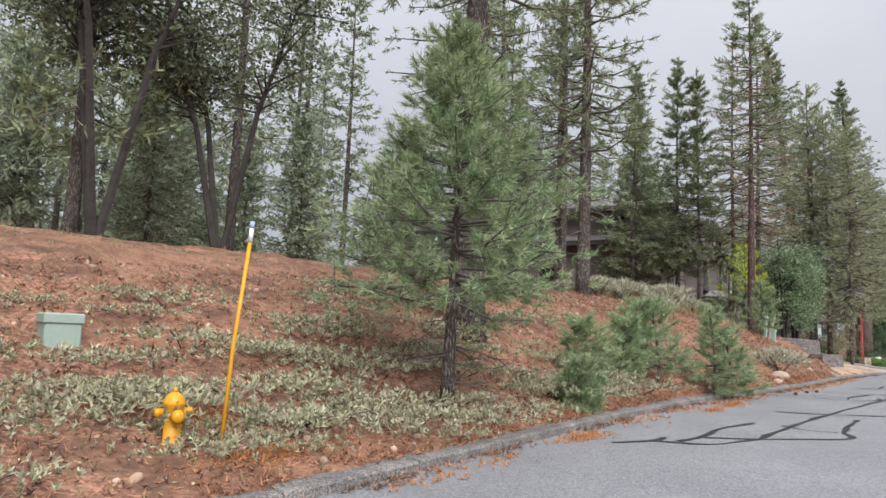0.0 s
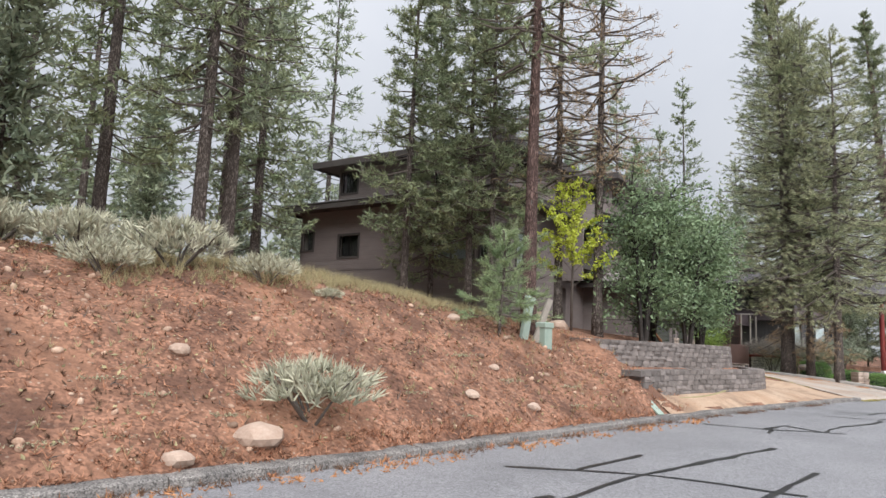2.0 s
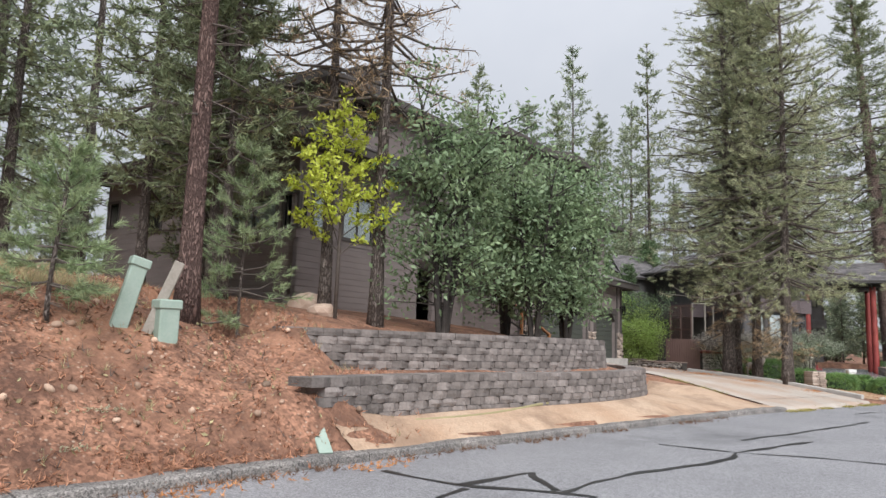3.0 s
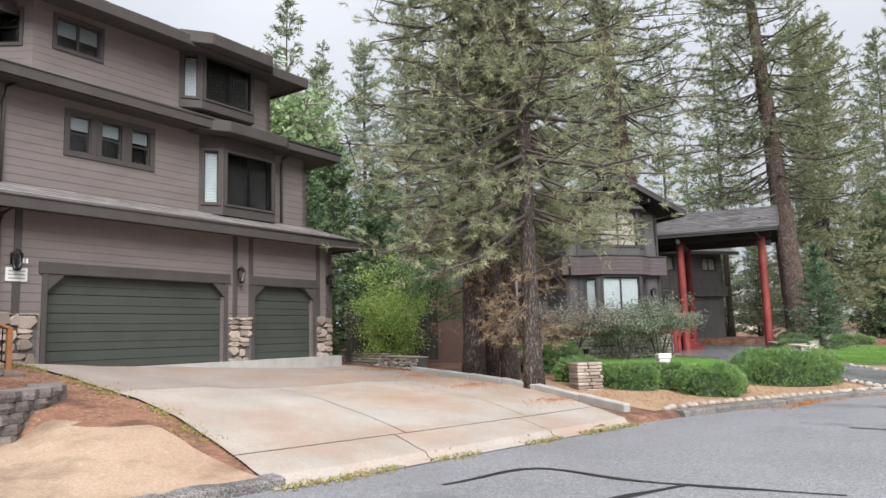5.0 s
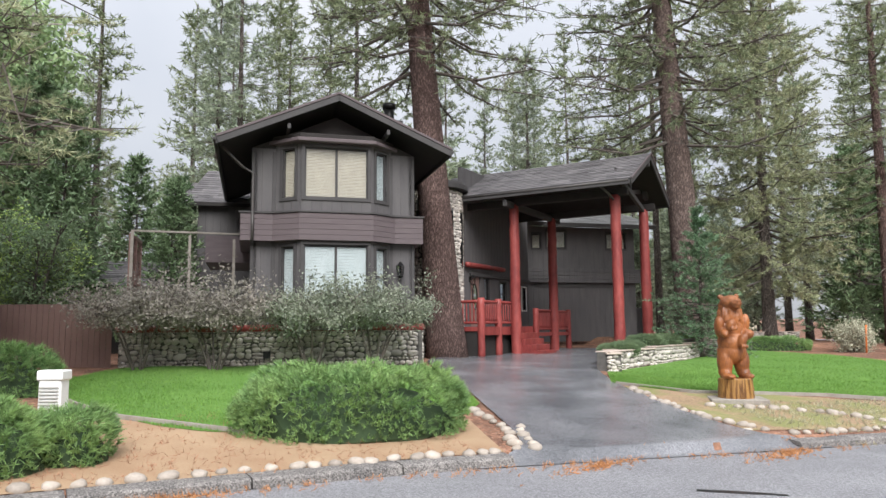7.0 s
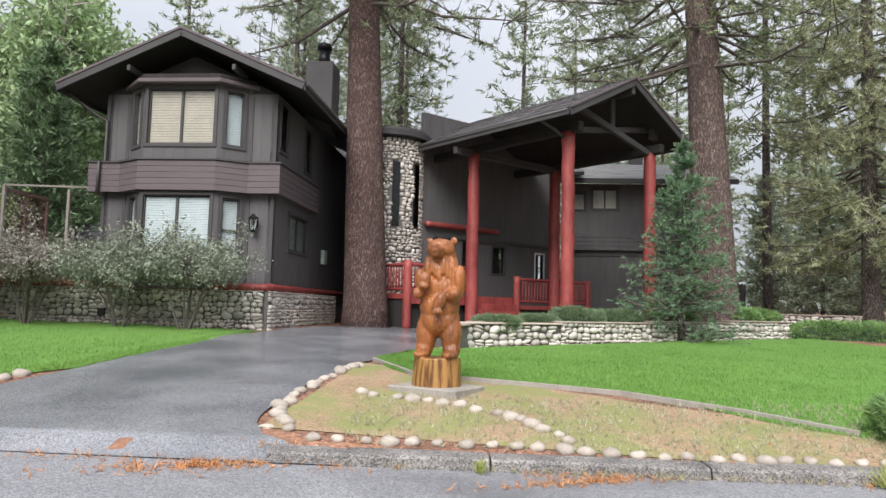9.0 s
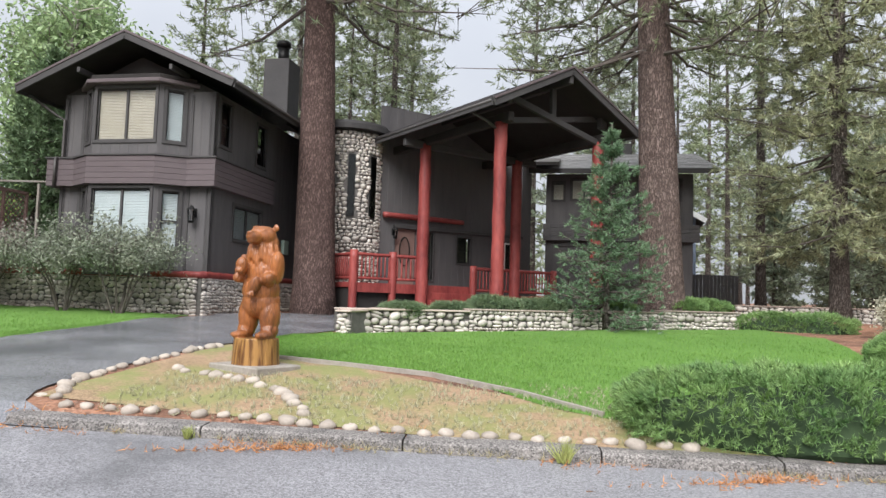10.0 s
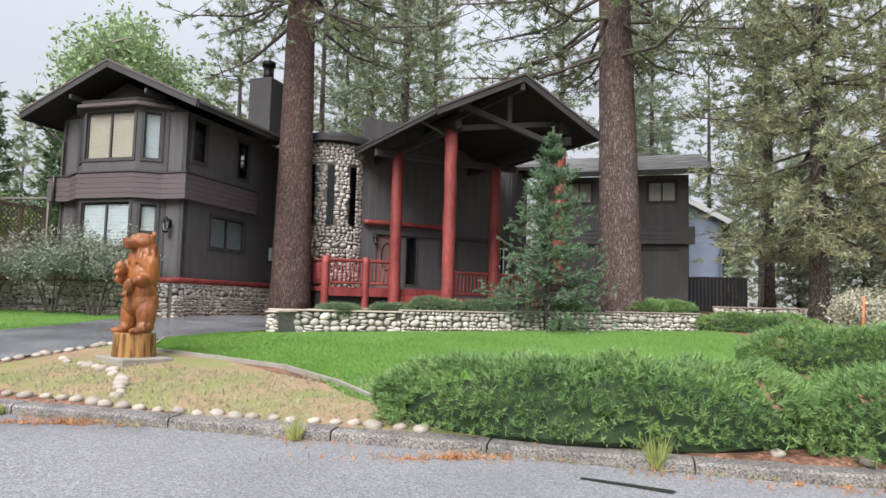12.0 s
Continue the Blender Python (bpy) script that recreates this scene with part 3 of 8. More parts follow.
def land(xy):
    xy = np.atleast_2d(np.asarray(xy, float))
    s, d = along(xy)
    rz = np.interp(s, ROAD_S, ROAD_Z)
    cols = np.stack([np.interp(s, LAND_S, LAND_Z[:, k]) for k in range(len(LAND_D))], 1)
    z = np.empty(len(xy))
    for k in range(len(xy)):
        z[k] = np.interp(d[k], LAND_D, cols[k])
    near = np.clip((d - 0.8) / 3, 0, 1) * np.where(s < LAND_S[5], 1.0, 0.25)
    bumps = np.array([noise.noise((x * 0.45, y * 0.45, 0)) * 0.16 + noise.noise((x * 1.0, y * 1.0, 9)) * 0.09 + noise.noise((x * 1.9, y * 1.9, 5)) * 0.07 for x, y in xy])
    z = z + bumps * near
    a, ia = left_of(LOW_WALL, xy)
    b, ib = left_of(UP_WALL, xy)
    close = (np.abs(a) < 6) & ia
    z = np.where(close & (a < 0.42) & (a > -2.4) & (s < S_APRON) & (d > 0.2), 0.13 + 0.37 * np.clip(d, 0, 9) / (np.clip(d, 0, 9) + np.abs(np.minimum(a, 0.0)) + 1e-6), z)
    z = np.where(ia & (a >= 0.42) & (a < 6) & ~(ib & (b > 0.42)), np.minimum(z, 1.2), z)
    z = np.where(ib & (b > 0.42) & (b < 3), np.maximum(np.minimum(z, 2.7), 1.96), z)
    # soil heaped against the stepped ends of both walls
    for line, top in ((LOW_WALL, 1.2), (UP_WALL, 2.02)):
        way = (line[2] - line[0]) / np.hypot(*(line[2] - line[0]))
        rel = xy - line[0]
        run, front = rel @ way, rel @ np.array([way[1], -way[0]])
        heap = top - 1.5 * np.clip(run - 0.15, 0, 9) + 0.3 * np.clip(run, -9, 0) - 0.55 * np.clip(front, 0, 9)
        ok = (run > -2.2) & (run < 1.2) & (front > -0.5) & (front < 2.5)
        z = np.where(ok, np.maximum(z, np.minimum(heap, 0.17 + 1.15 * np.clip(d - 0.3, 0, 9))), z)
    right = -d - 10.8
    z = np.where(d < 0.2, np.where(right > 0.3, rz + 0.12 + 0.05 * np.clip(right, 0, 40), rz - 0.12), z)
    return z


def gz(x, y):
    return float(land([(x, y)])[0])


def axis_steps(lo, hi, fine, far_lo, far_hi):
    a = list(np.arange(lo, hi, fine))
    step, v, left = fine, lo, []
    while v > far_lo:
        step *= 1.25
        v -= step
        left.append(v)
    step, v, rightward = fine, hi, []
    while v < far_hi:
        step *= 1.25
        v += step
        rightward.append(v)
    return np.array(left[::-1] + a + rightward)


gx, gy = axis_steps(-42, 36, 0.4, -600, 600), axis_steps(-36, 56, 0.4, -600, 700)
gxx, gyy = np.meshgrid(gx, gy)
gpts = np.stack([gxx.ravel(), gyy.ravel()], 1)
gzz = land(gpts)
nx = len(gx)
gfaces = [(j * nx + i, j * nx + i + 1, (j + 1) * nx + i + 1, (j + 1) * nx + i) for j in range(len(gy) - 1) for i in range(nx - 1)]
tagged(mesh_ob("ground", np.c_[gpts, gzz], gfaces, M_SOIL, smooth=True), "red-brown forest soil with needle litter and stones", "ground", kind="structure")


def along_strip(name, s0, s1, rows, step, material, smooth=True):
    """A strip along the kerb line; rows: (distance from it, height over the road)."""
    ss = np.arange(s0, s1, step)
    v, fs = [], []
    for s in ss:
        z = float(np.interp(s, ROAD_S, ROAD_Z))
        v += [(*offset_point(s, d), z + h) for d, h in rows]
    n = len(rows)
    fs = [(i * n + j, i * n + j + 1, (i + 1) * n + j + 1, (i + 1) * n + j) for i in range(len(ss) - 1) for j in range(n - 1)]
    return mesh_ob(name, v, fs, material, smooth=smooth)


S_END = float(KS[-1])
tagged(along_strip("road", 2, S_END - 2, [(-10.9, 0.02), (-9.5, 0.03), (-5.4, 0.06), (-1.5, 0.02), (-0.5, 0.0), (0.05, 0.0)], 0.8, M_ASPHALT), "worn grey asphalt road with sealed cracks", "road", kind="structure")


def kerb_run(s0, s1, height=0.13, width=0.32):
    """Concrete kerb in separate lengths with open joints."""
    run = thing("kerb", Matrix(), "rough grey concrete kerb beside the road", "kerb", kind="structure")
    s = s0
    while s < s1 - 0.3:
        e = min(s + 1.9 + random.random() * 0.5, s1)
        v = []
        steps = np.linspace(s + 0.012, e - 0.012, 5)
        prof = [(0.0, -0.1), (0.015, height - 0.03), (0.05, height), (width, height + 0.012), (width, -0.1)]
        for q in steps:
            z = float(np.interp(q, ROAD_S, ROAD_Z)) + random.uniform(-0.006, 0.006)
            v += [(*offset_point(q, d), z + h) for d, h in prof]
        n = len(prof)
        fs = [(i * n + j, i * n + (j + 1) % n, (i + 1) * n + (j + 1) % n, (i + 1) * n + j) for i in range(4) for j in range(n)]
        fs += [tuple(range(n))[::-1], tuple(range(4 * n, 5 * n))]
        mesh_ob("kerb_stone", v, fs, M_KERB, run)
        s = e
    return run


S_DRIVE1 = (s_at(-2.0, 8.7), s_at(4.3, 15.6))
S_DRIVE2 = (s_at(13.3, 23.0), s_at(17.9, 25.8))
kerb_run(s_at(-70, -79), s_at(-1.0, 9.8))
kerb_run(s_at(5.6, 16.9), S_DRIVE2[0])
kerb_run(S_DRIVE2[1], s_at(38, 62))


def deck_z(pts):
    """Height of a paved surface that runs down over the kerb line to the road."""
    pts = np.atleast_2d(np.asarray(pts, float))
    s, d = along(pts)
    rz = np.interp(s, ROAD_S, ROAD_Z) + 0.008
    inner = np.array([offset_point(a, 0.9) for a in s])
    top = land(inner)
    w = np.clip((d + 0.05) / 0.95, 0, 1)
    return np.where(d < 0.9, rz * (1 - w) + top * w, land(pts))


def between(edge_a, edge_b, u0, u1, v0, v1, nu, nv):
    """Plan points of part of the sheet between two lines."""
    a, b = glide(edge_a, 0.3), glide(edge_b, 0.3)
    tu = np.linspace(u0, u1, nu)
    pa = np.stack([np.interp(tu * (len(a) - 1), np.arange(len(a)), a[:, k]) for k in (0, 1)], 1)
    pb = np.stack([np.interp(tu * (len(b) - 1), np.arange(len(b)), b[:, k]) for k in (0, 1)], 1)
    w = np.linspace(v0, v1, nv)[None, :, None]
    return (pa[:, None] * (1 - w) + pb[:, None] * w).reshape(-1, 2)


def sheet(name, edge_a, edge_b, lift, material, parent=None, u=(0, 1), v=(0, 1), nu=30, nv=20, paved=True, smooth=True):
    pts = between(edge_a, edge_b, *u, *v, nu, nv)
    z = (deck_z(pts) if paved else land(pts)) + (lift * np.clip((along(pts)[1] - 0.1) / 0.6, 0.12, 1) if paved else lift)
    if paved:
        z = np.where(along(pts)[1] > 0.12, np.maximum(z, land(pts) + lift * 0.8), z)
    fs = [(i * nv + j, i * nv + j + 1, (i + 1) * nv + j + 1, (i + 1) * nv + j) for i in range(nu - 1) for j in range(nv - 1)]
    return mesh_ob(name, np.c_[pts, z], fs, material, parent, smooth=smooth)


# concrete driveway: slabs with open joints
D1_LEFT = [(-1.1, 9.6), (-2.6, 11.2), (-4.8, 13.0), (-9.0, 15.7)]
D1_RIGHT = [(4.3, 15.55), (2.9, 18.6), (0.2, 21.5), (-3.5, 25.2)]
drive1 = thing("driveway", Matrix(), "cracked tan concrete driveway with slab joints and needle stains", "driveway", kind="structure")
sheet("joint_bed", D1_LEFT, D1_RIGHT, 0.03, M_TAR, drive1, (0.06, 0.99), (0.02, 0.985), nu=61, nv=31)
for u0, u1, splits, stuff_ in [(0.0, 0.13, (0.0, 0.33, 0.7, 1.0), M_CONC), (0.13, 0.55, (0.0, 0.36, 0.73, 1.0), M_CONC), (0.55, 1.0, (0.0, 1.0), M_PAD)]:
    for v0, v1 in zip(splits, splits[1:]):
        sheet("slab", D1_LEFT, D1_RIGHT, 0.04, stuff_, drive1, (u0 + 0.0015 * (u0 > 0), u1 - 0.0015 * (u1 < 1)), (v0 + 0.0012 * (v0 > 0), v1 - 0.0012 * (v1 < 1)), 24, 14 if len(splits) > 2 else 34)

# asphalt driveway of the dark house, running under its porch
D2_LEFT = [(12.6, 22.6), (13.3, 23.9), (12.4, 27.2), (10.4, 33.2), (9.6, 36.2), (9.9, 40), (11.2, 46)]
D2_RIGHT = [(18.6, 26.2), (17.0, 26.6), (15.5, 30.6), (15.05, 34.5), (15.4, 38), (17.5, 43), (19.5, 49)]
tagged(sheet("driveway", D2_LEFT, D2_RIGHT, 0.03, M_DRIVE, nu=70, nv=24), "dark damp asphalt driveway curving under a porch", "driveway", kind="structure")
# sandy shoulder below the retaining wall, and beside the lawn


def sand_apron():
    """Sandy shoulder that rises from the back of the kerb to the foot of the lower wall."""
    nu, nv = 90, 14
    tt = np.linspace(0, len(LOW_WALL) - 1.2, nu)
    foot = np.stack([np.interp(tt, np.arange(len(LOW_WALL)), LOW_WALL[:, k]) for k in (0, 1)], 1)
    s0, s1 = s_at(-11.5, -2.8), s_at(-1.15, 9.6)
    back = np.array([offset_point(q, 0.32) for q in np.linspace(s0, s1, nu)])
    dd = np.gradient(foot, axis=0)
    nn = np.stack([-dd[:, 1], dd[:, 0]], 1) / np.hypot(dd[:, 0], dd[:, 1])[:, None]
    foot = foot + nn * 0.08
    v = []
    for i in range(nu):
        t = i / (nu - 1)
        zb = 0.54 - 0.08 * math.sin(math.pi * t)
        for j in range(nv):
            w = j / (nv - 1)
            p = back[i] * (1 - w) + foot[i] * w
            za = float(np.interp(along([back[i]])[0][0], ROAD_S, ROAD_Z)) + 0.135
            z = za * (1 - w) + zb * w + 0.02 * noise.noise((p[0] * 1.3, p[1] * 1.3, 2)) * math.sin(math.pi * w)
            under_z = float(land([(p[0] + a, p[1] + b) for a, b in ((0, 0), (0.2, 0), (-0.2, 0), (0, 0.2), (0, -0.2))]).max()) if w < 0.85 else z
            v.append((p[0], p[1], max(z, min(under_z + 0.015, z + (0.3 if t > 0.62 else 0.16)))))
    zs = np.array([q[2] for q in v]).reshape(nu, nv)
    for _ in range(3):
        mean = (np.roll(zs, 1, 0) + np.roll(zs, -1, 0) + zs) / 3
        zs[1:-1] = np.maximum(mean[1:-1], zs[1:-1] * 0.5 + mean[1:-1] * 0.5)
    # the outer edge spills raggedly over the kerb
    for i in range(nu):
        p = np.array(v[i * nv][:2])
        q = (p - np.array(v[i * nv + 1][:2]))
        q = p + q / (np.hypot(*q) + 1e-9) * (0.12 + 0.1 * noise.noise((*(p * 0.9), 4)))
        v[i * nv] = (q[0], q[1], 0)
        zs[i, 0] = float(np.interp(along([q])[0][0], ROAD_S, ROAD_Z)) + 0.132
        for j, up in ((1, 0.05), (2, 0.12), (3, 0.2)):
            zs[i, j] = max(min(zs[i, j], zs[i, 0] + up), gz(*v[i * nv + j][:2]) + 0.02)
    v = [(a, b, float(c)) for (a, b, _), c in zip(v, zs.ravel())]
    fs = [(i * nv + j, i * nv + j + 1, (i + 1) * nv + j + 1, (i + 1) * nv + j) for i in range(nu - 1) for j in range(nv - 1)]
    return mesh_ob("sand_apron", v, fs, M_SAND, smooth=True)


tagged(sand_apron(), "loose tan sand shoulder below a block wall", "sand", kind="structure")
tagged(sheet("bare_bed", [(5.0, 17.0), (11.3, 22.1), (13.1, 23.4)], [(1.2, 21.4), (6.2, 23.1), (12.3, 25.6)], 0.012, M_BED, nu=40, nv=14, paved=False), "tan needle-strewn planting bed beside the kerb", "planting bed", kind="structure")
tagged(sheet("bare_bed", [(17.2, 26.45), (22.2, 28.7), (26, 30.8)], [(15.4, 31.0), (18.6, 30.9), (24.4, 30.9)], 0.012, M_WEEDY, nu=40, nv=14, paved=False), "patchy tan soil with thin weeds behind the kerb", "planting bed", kind="structure")

LAWN_A = ([(3.0, 26.2), (6.9, 23.5), (9.2, 23.2), (11.9, 25.6), (12.3, 27.3)], [(2.2, 30.8), (4.6, 31.8), (9.4, 34.0), (10.0, 33.6), (10.5, 32.9)])
LAWN_B = ([(15.2, 31.6), (17.0, 30.4), (20.2, 31.35), (23.6, 30.6), (27.5, 33.2)], [(15.25, 34.0), (17.2, 37.4), (19.5, 41.6), (21.9, 45.4), (24.4, 43.4)])


def lawn(edges, blades, label, seed):
    rng = np.random.default_rng(seed)
    tagged(sheet("lawn", *edges, 0.02, M_LAWN, nu=44, nv=30, paved=False), label, "lawn", kind="structure")
    grid = between(*edges, 0, 1, 0, 1, 60, 60).reshape(60, 60, 2)
    fu, fv = rng.random(blades) * 58.98, np.minimum(rng.random(blades), rng.random(blades) ** 1.3) * 58.98
    iu, iv = fu.astype(int), fv.astype(int)
    au, av = (fu - iu)[:, None], (fv - iv)[:, None]
    p = grid[iu, iv] * (1 - au) * (1 - av) + grid[iu + 1, iv] * au * (1 - av) + grid[iu, iv + 1] * (1 - au) * av + grid[iu + 1, iv + 1] * au * av
    z = land(p) + 0.015
    base = np.c_[p, z]
    ang = rng.random(blades) * 6.283
    wv = np.c_[np.cos(ang), np.sin(ang), 0 * ang] * 0.006
    tip = base + np.c_[rng.normal(0, 0.016, (blades, 2)), 0.035 + 0.03 * rng.random(blades)]
    tri_mesh("lawn_grass", np.stack([base - wv, base + wv, tip], 1), M_GRASS, None, "short mown green lawn grass blades", "grass")


def tri_mesh(name, tris, material, parent=None, label="", category=""):
    """One mesh of loose triangles, shape (n, 3, 3)."""
    n = len(tris)
    me = bpy.data.meshes.new(name)
    me.vertices.add(3 * n)
    me.vertices.foreach_set("co", np.ascontiguousarray(tris, dtype=np.float32).ravel())
    me.loops.add(3 * n)
    me.loops.foreach_set("vertex_index", np.arange(3 * n, dtype=np.int32))
    me.polygons.add(n)
    me.polygons.foreach_set("loop_start", np.arange(0, 3 * n, 3, dtype=np.int32))
    me.update(calc_edges=True)
    me.materials.append(material)
    ob = new(name, me)
    if parent:
        ob.parent = parent
    if label:
        tagged(ob, label, category, kind="stuff")
    return ob


lawn(LAWN_A, 36000, "bright green mown lawn before a cobble wall", 3)
lawn(LAWN_B, 64000, "bright green mown lawn below a cobble planter", 4)



def board_edge(points, label):
    """Low timber boards set on edge along a lawn."""
    t = thing("lawn_edging", Matrix(), label, "edging")
    ln = glide(points, 1.6)
    for p, q in zip(ln[:-1], ln[1:]):
        beam(t, (*p, gz(*p) + 0.035), (*q, gz(*q) + 0.035), 0.045, 0.1, M_TIMBER, "edging_board")


EDGES = [([(15.3, 31.45), (17.0, 30.3), (18.6, 30.85), (20.2, 31.25), (22.0, 31.0), (23.4, 30.6)], "weathered timber edging along the lawn"), ([(4.4, 25.0), (6.9, 23.4), (9.2, 23.1)], "weathered timber edging behind the junipers")]

# ---- houses: shared builders ----


def wall(parent, p0, p1, z0, z1, material, holes=(), thick=0.18, label="", m=None):
    """A wall from p0 to p1 in plan, its outer face on that line and its body to the left of the way; holes: (x0, x1, z0, z1) along it."""
    p0, p1 = Vector((*p0, 0)), Vector((*p1, 0))
    w = (p1 - p0).length
    xs = sorted({0.0, w, *(v for h in holes for v in h[:2])})
    zs = sorted({z0, z1, *(v for h in holes for v in h[2:])})
    bm = bmesh.new()
    for x0, x1 in zip(xs, xs[1:]):
        for a, b in zip(zs, zs[1:]):
            if not any(h[0] - 1e-6 <= x0 and x1 <= h[1] + 1e-6 and h[2] - 1e-6 <= a and b <= h[3] + 1e-6 for h in holes):
                boxb(bm, x0, x1, 0, thick, a, b)
    bmesh.ops.remove_doubles(bm, verts=bm.verts[:], dist=1e-4)
    ob = part("wall", bm, material, parent, label)
    d = p1 - p0
    local = Matrix.Translation(p0) @ Matrix.Rotation(math.atan2(d.y, d.x), 4, "Z")
    ob.matrix_basis = (m or Matrix()) @ local
    return (m or Matrix()) @ local


def window(parent, m, x0, x1, z0, z1, trim_mat, panes=1, blind=None, trim=0.11, rail=False, label="", drop=1.0):
    """A trimmed window set in a hole of a wall whose frame is m (x along it, y inward)."""
    bm = bmesh.new()
    t = trim
    for b in ((x0 - t, x1 + t, z1, z1 + t), (x0 - t, x1 + t, z0 - t, z0), (x0 - t, x0, z0, z1), (x1, x1 + t, z0, z1)):
        boxb(bm, b[0], b[1], -0.035, 0.1, b[2], b[3], 0.006)
    win = part("window", bm, trim_mat, parent, label)
    win.matrix_basis = m
    bm = bmesh.new()
    step = (x1 - x0) / panes
    e = 0.035
    for i in range(panes):
        a, b = x0 + i * step, x0 + (i + 1) * step
        for q in ((a, a + e, z0, z1), (b - e, b, z0, z1), (a + e, b - e, z0, z0 + e), (a + e, b - e, z1 - e, z1)):
            boxb(bm, q[0], q[1], 0.04, 0.08, q[2], q[3])
        if rail:
            zm = (z0 + z1) / 2
            boxb(bm, a + e, b - e, 0.035, 0.08, zm - 0.02, zm + 0.02)
    part("sash", bm, M_TRIM2 if blind else M_IRON, win)
    for i in range(panes):
        a, b = x0 + i * step + e, x0 + (i + 1) * step - e
        mesh_ob("pane", [(a, 0.06, z0 + e), (b, 0.06, z0 + e), (b, 0.06, z1 - e), (a, 0.06, z1 - e)], [(0, 1, 2, 3)], M_GLASS, win).visible_shadow = False
        if blind:
            bm = bmesh.new()
            z = z0 + e + 0.02 + (1 - drop) * (z1 - z0)
            while z < z1 - e - 0.02:
                boxb(bm, a, b, -0.022, 0.022, -0.0015, 0.0015, 0, Matrix.Translation((0, 0.1, z)) @ Matrix.Rotation(radians(66), 4, "X"))
                z += 0.046
            part("blind", bm, blind, win, "half-closed slatted window blind, in some bay panes standing in for reflected sky")
    # added black sheet: stands in for the unlit room behind the pane
    box("room_shade_panel", x0 - 0.05, x1 + 0.05, 0.34, 0.36, z0 - 0.05, z1 + 0.05, M_UNLIT, win)
    return win


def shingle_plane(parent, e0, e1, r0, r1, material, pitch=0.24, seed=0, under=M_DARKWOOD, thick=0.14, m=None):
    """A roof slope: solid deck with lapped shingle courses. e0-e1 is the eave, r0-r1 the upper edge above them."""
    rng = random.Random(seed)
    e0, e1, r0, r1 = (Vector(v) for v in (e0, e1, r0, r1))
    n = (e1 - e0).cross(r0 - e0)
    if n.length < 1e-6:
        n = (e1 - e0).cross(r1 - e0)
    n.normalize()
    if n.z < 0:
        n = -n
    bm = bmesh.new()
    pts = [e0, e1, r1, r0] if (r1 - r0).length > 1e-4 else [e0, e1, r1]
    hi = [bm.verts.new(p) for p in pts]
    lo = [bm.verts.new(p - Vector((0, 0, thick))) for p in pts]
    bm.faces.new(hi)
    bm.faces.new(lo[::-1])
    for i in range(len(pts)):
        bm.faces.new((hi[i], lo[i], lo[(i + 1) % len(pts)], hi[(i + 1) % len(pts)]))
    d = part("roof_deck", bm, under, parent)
    v, fs = [], []
    h = ((r0 + r1) / 2 - (e0 + e1) / 2).length
    rows = max(2, round(h / pitch))
    for k in range(rows):
        t0, t1 = k / rows, min(1, (k + 1.25) / rows)
        a0, b0, a1, b1 = e0.lerp(r0, t0), e1.lerp(r1, t0), e0.lerp(r0, t1), e1.lerp(r1, t1)
        cuts, x, w = [0.0], 0.0, max((b0 - a0).length, 0.01)
        while x < w:
            x += rng.uniform(0.3, 0.95)
            cuts.append(min(1.0, x / w))
        for c0, c1 in zip(cuts, cuts[1:]):
            if c1 - c0 < 1e-3:
                continue
            j = len(v)
            lift = 0.026 + rng.uniform(-0.004, 0.006)
            up = [a0.lerp(b0, c0) + n * lift, a0.lerp(b0, c1) + n * lift, a1.lerp(b1, c1) + n * 0.008, a1.lerp(b1, c0) + n * 0.008]
            v += up + [up[0] - n * 0.024, up[1] - n * 0.024]
            fs += [(j, j + 1, j + 2, j + 3), (j + 4, j + 5, j + 1, j)]
    s = mesh_ob("shingles", v, fs, material, parent)
    if m is not None:
        d.matrix_basis = m
        s.matrix_basis = m
    return d


def beam(parent, a, b, w, h, material, name="fascia", m=None, label="", up=(0, 0, 1)):
    """A squared board from a to b."""
    a, b = Vector(a), Vector(b)
    d = (b - a).normalized()
    side = d.cross(Vector(up)).normalized()
    top = side.cross(d)
    bm = bmesh.new()
    boxb(bm, 0, (b - a).length, -w / 2, w / 2, -h / 2, h / 2, min(w, h) * 0.12)
    fr = Matrix((d, -side, top)).transposed().to_4x4()
    bmesh.ops.transform(bm, matrix=Matrix.Translation(a) @ fr, verts=bm.verts[:])
    ob = part(name, bm, material, parent, label)
    if m is not None:
        ob.matrix_basis = m
    return ob


def log(parent, a, b, r, material, name="log", m=None, label="", knots=0, seed=1):
    """A peeled log, uneven along its length."""
    rng = random.Random(seed)
    a, b = Vector(a), Vector(b)
    n = max(4, int((b - a).length / 0.25))
    pts = [a.lerp(b, i / n) + Vector((rng.uniform(-1, 1), rng.uniform(-1, 1), rng.uniform(-1, 1))) * r * 0.05 for i in range(n + 1)]
    radii = [r * (1 + rng.uniform(-0.05, 0.07)) * (1.04 - 0.1 * i / n) for i in range(n + 1)]
    bm = bmesh.new()
    tubeb(bm, pts, radii, 14)
    ob = part(name, bm, material, parent, label, smooth=True)
    if m is not None:
        ob.matrix_basis = m
    return ob


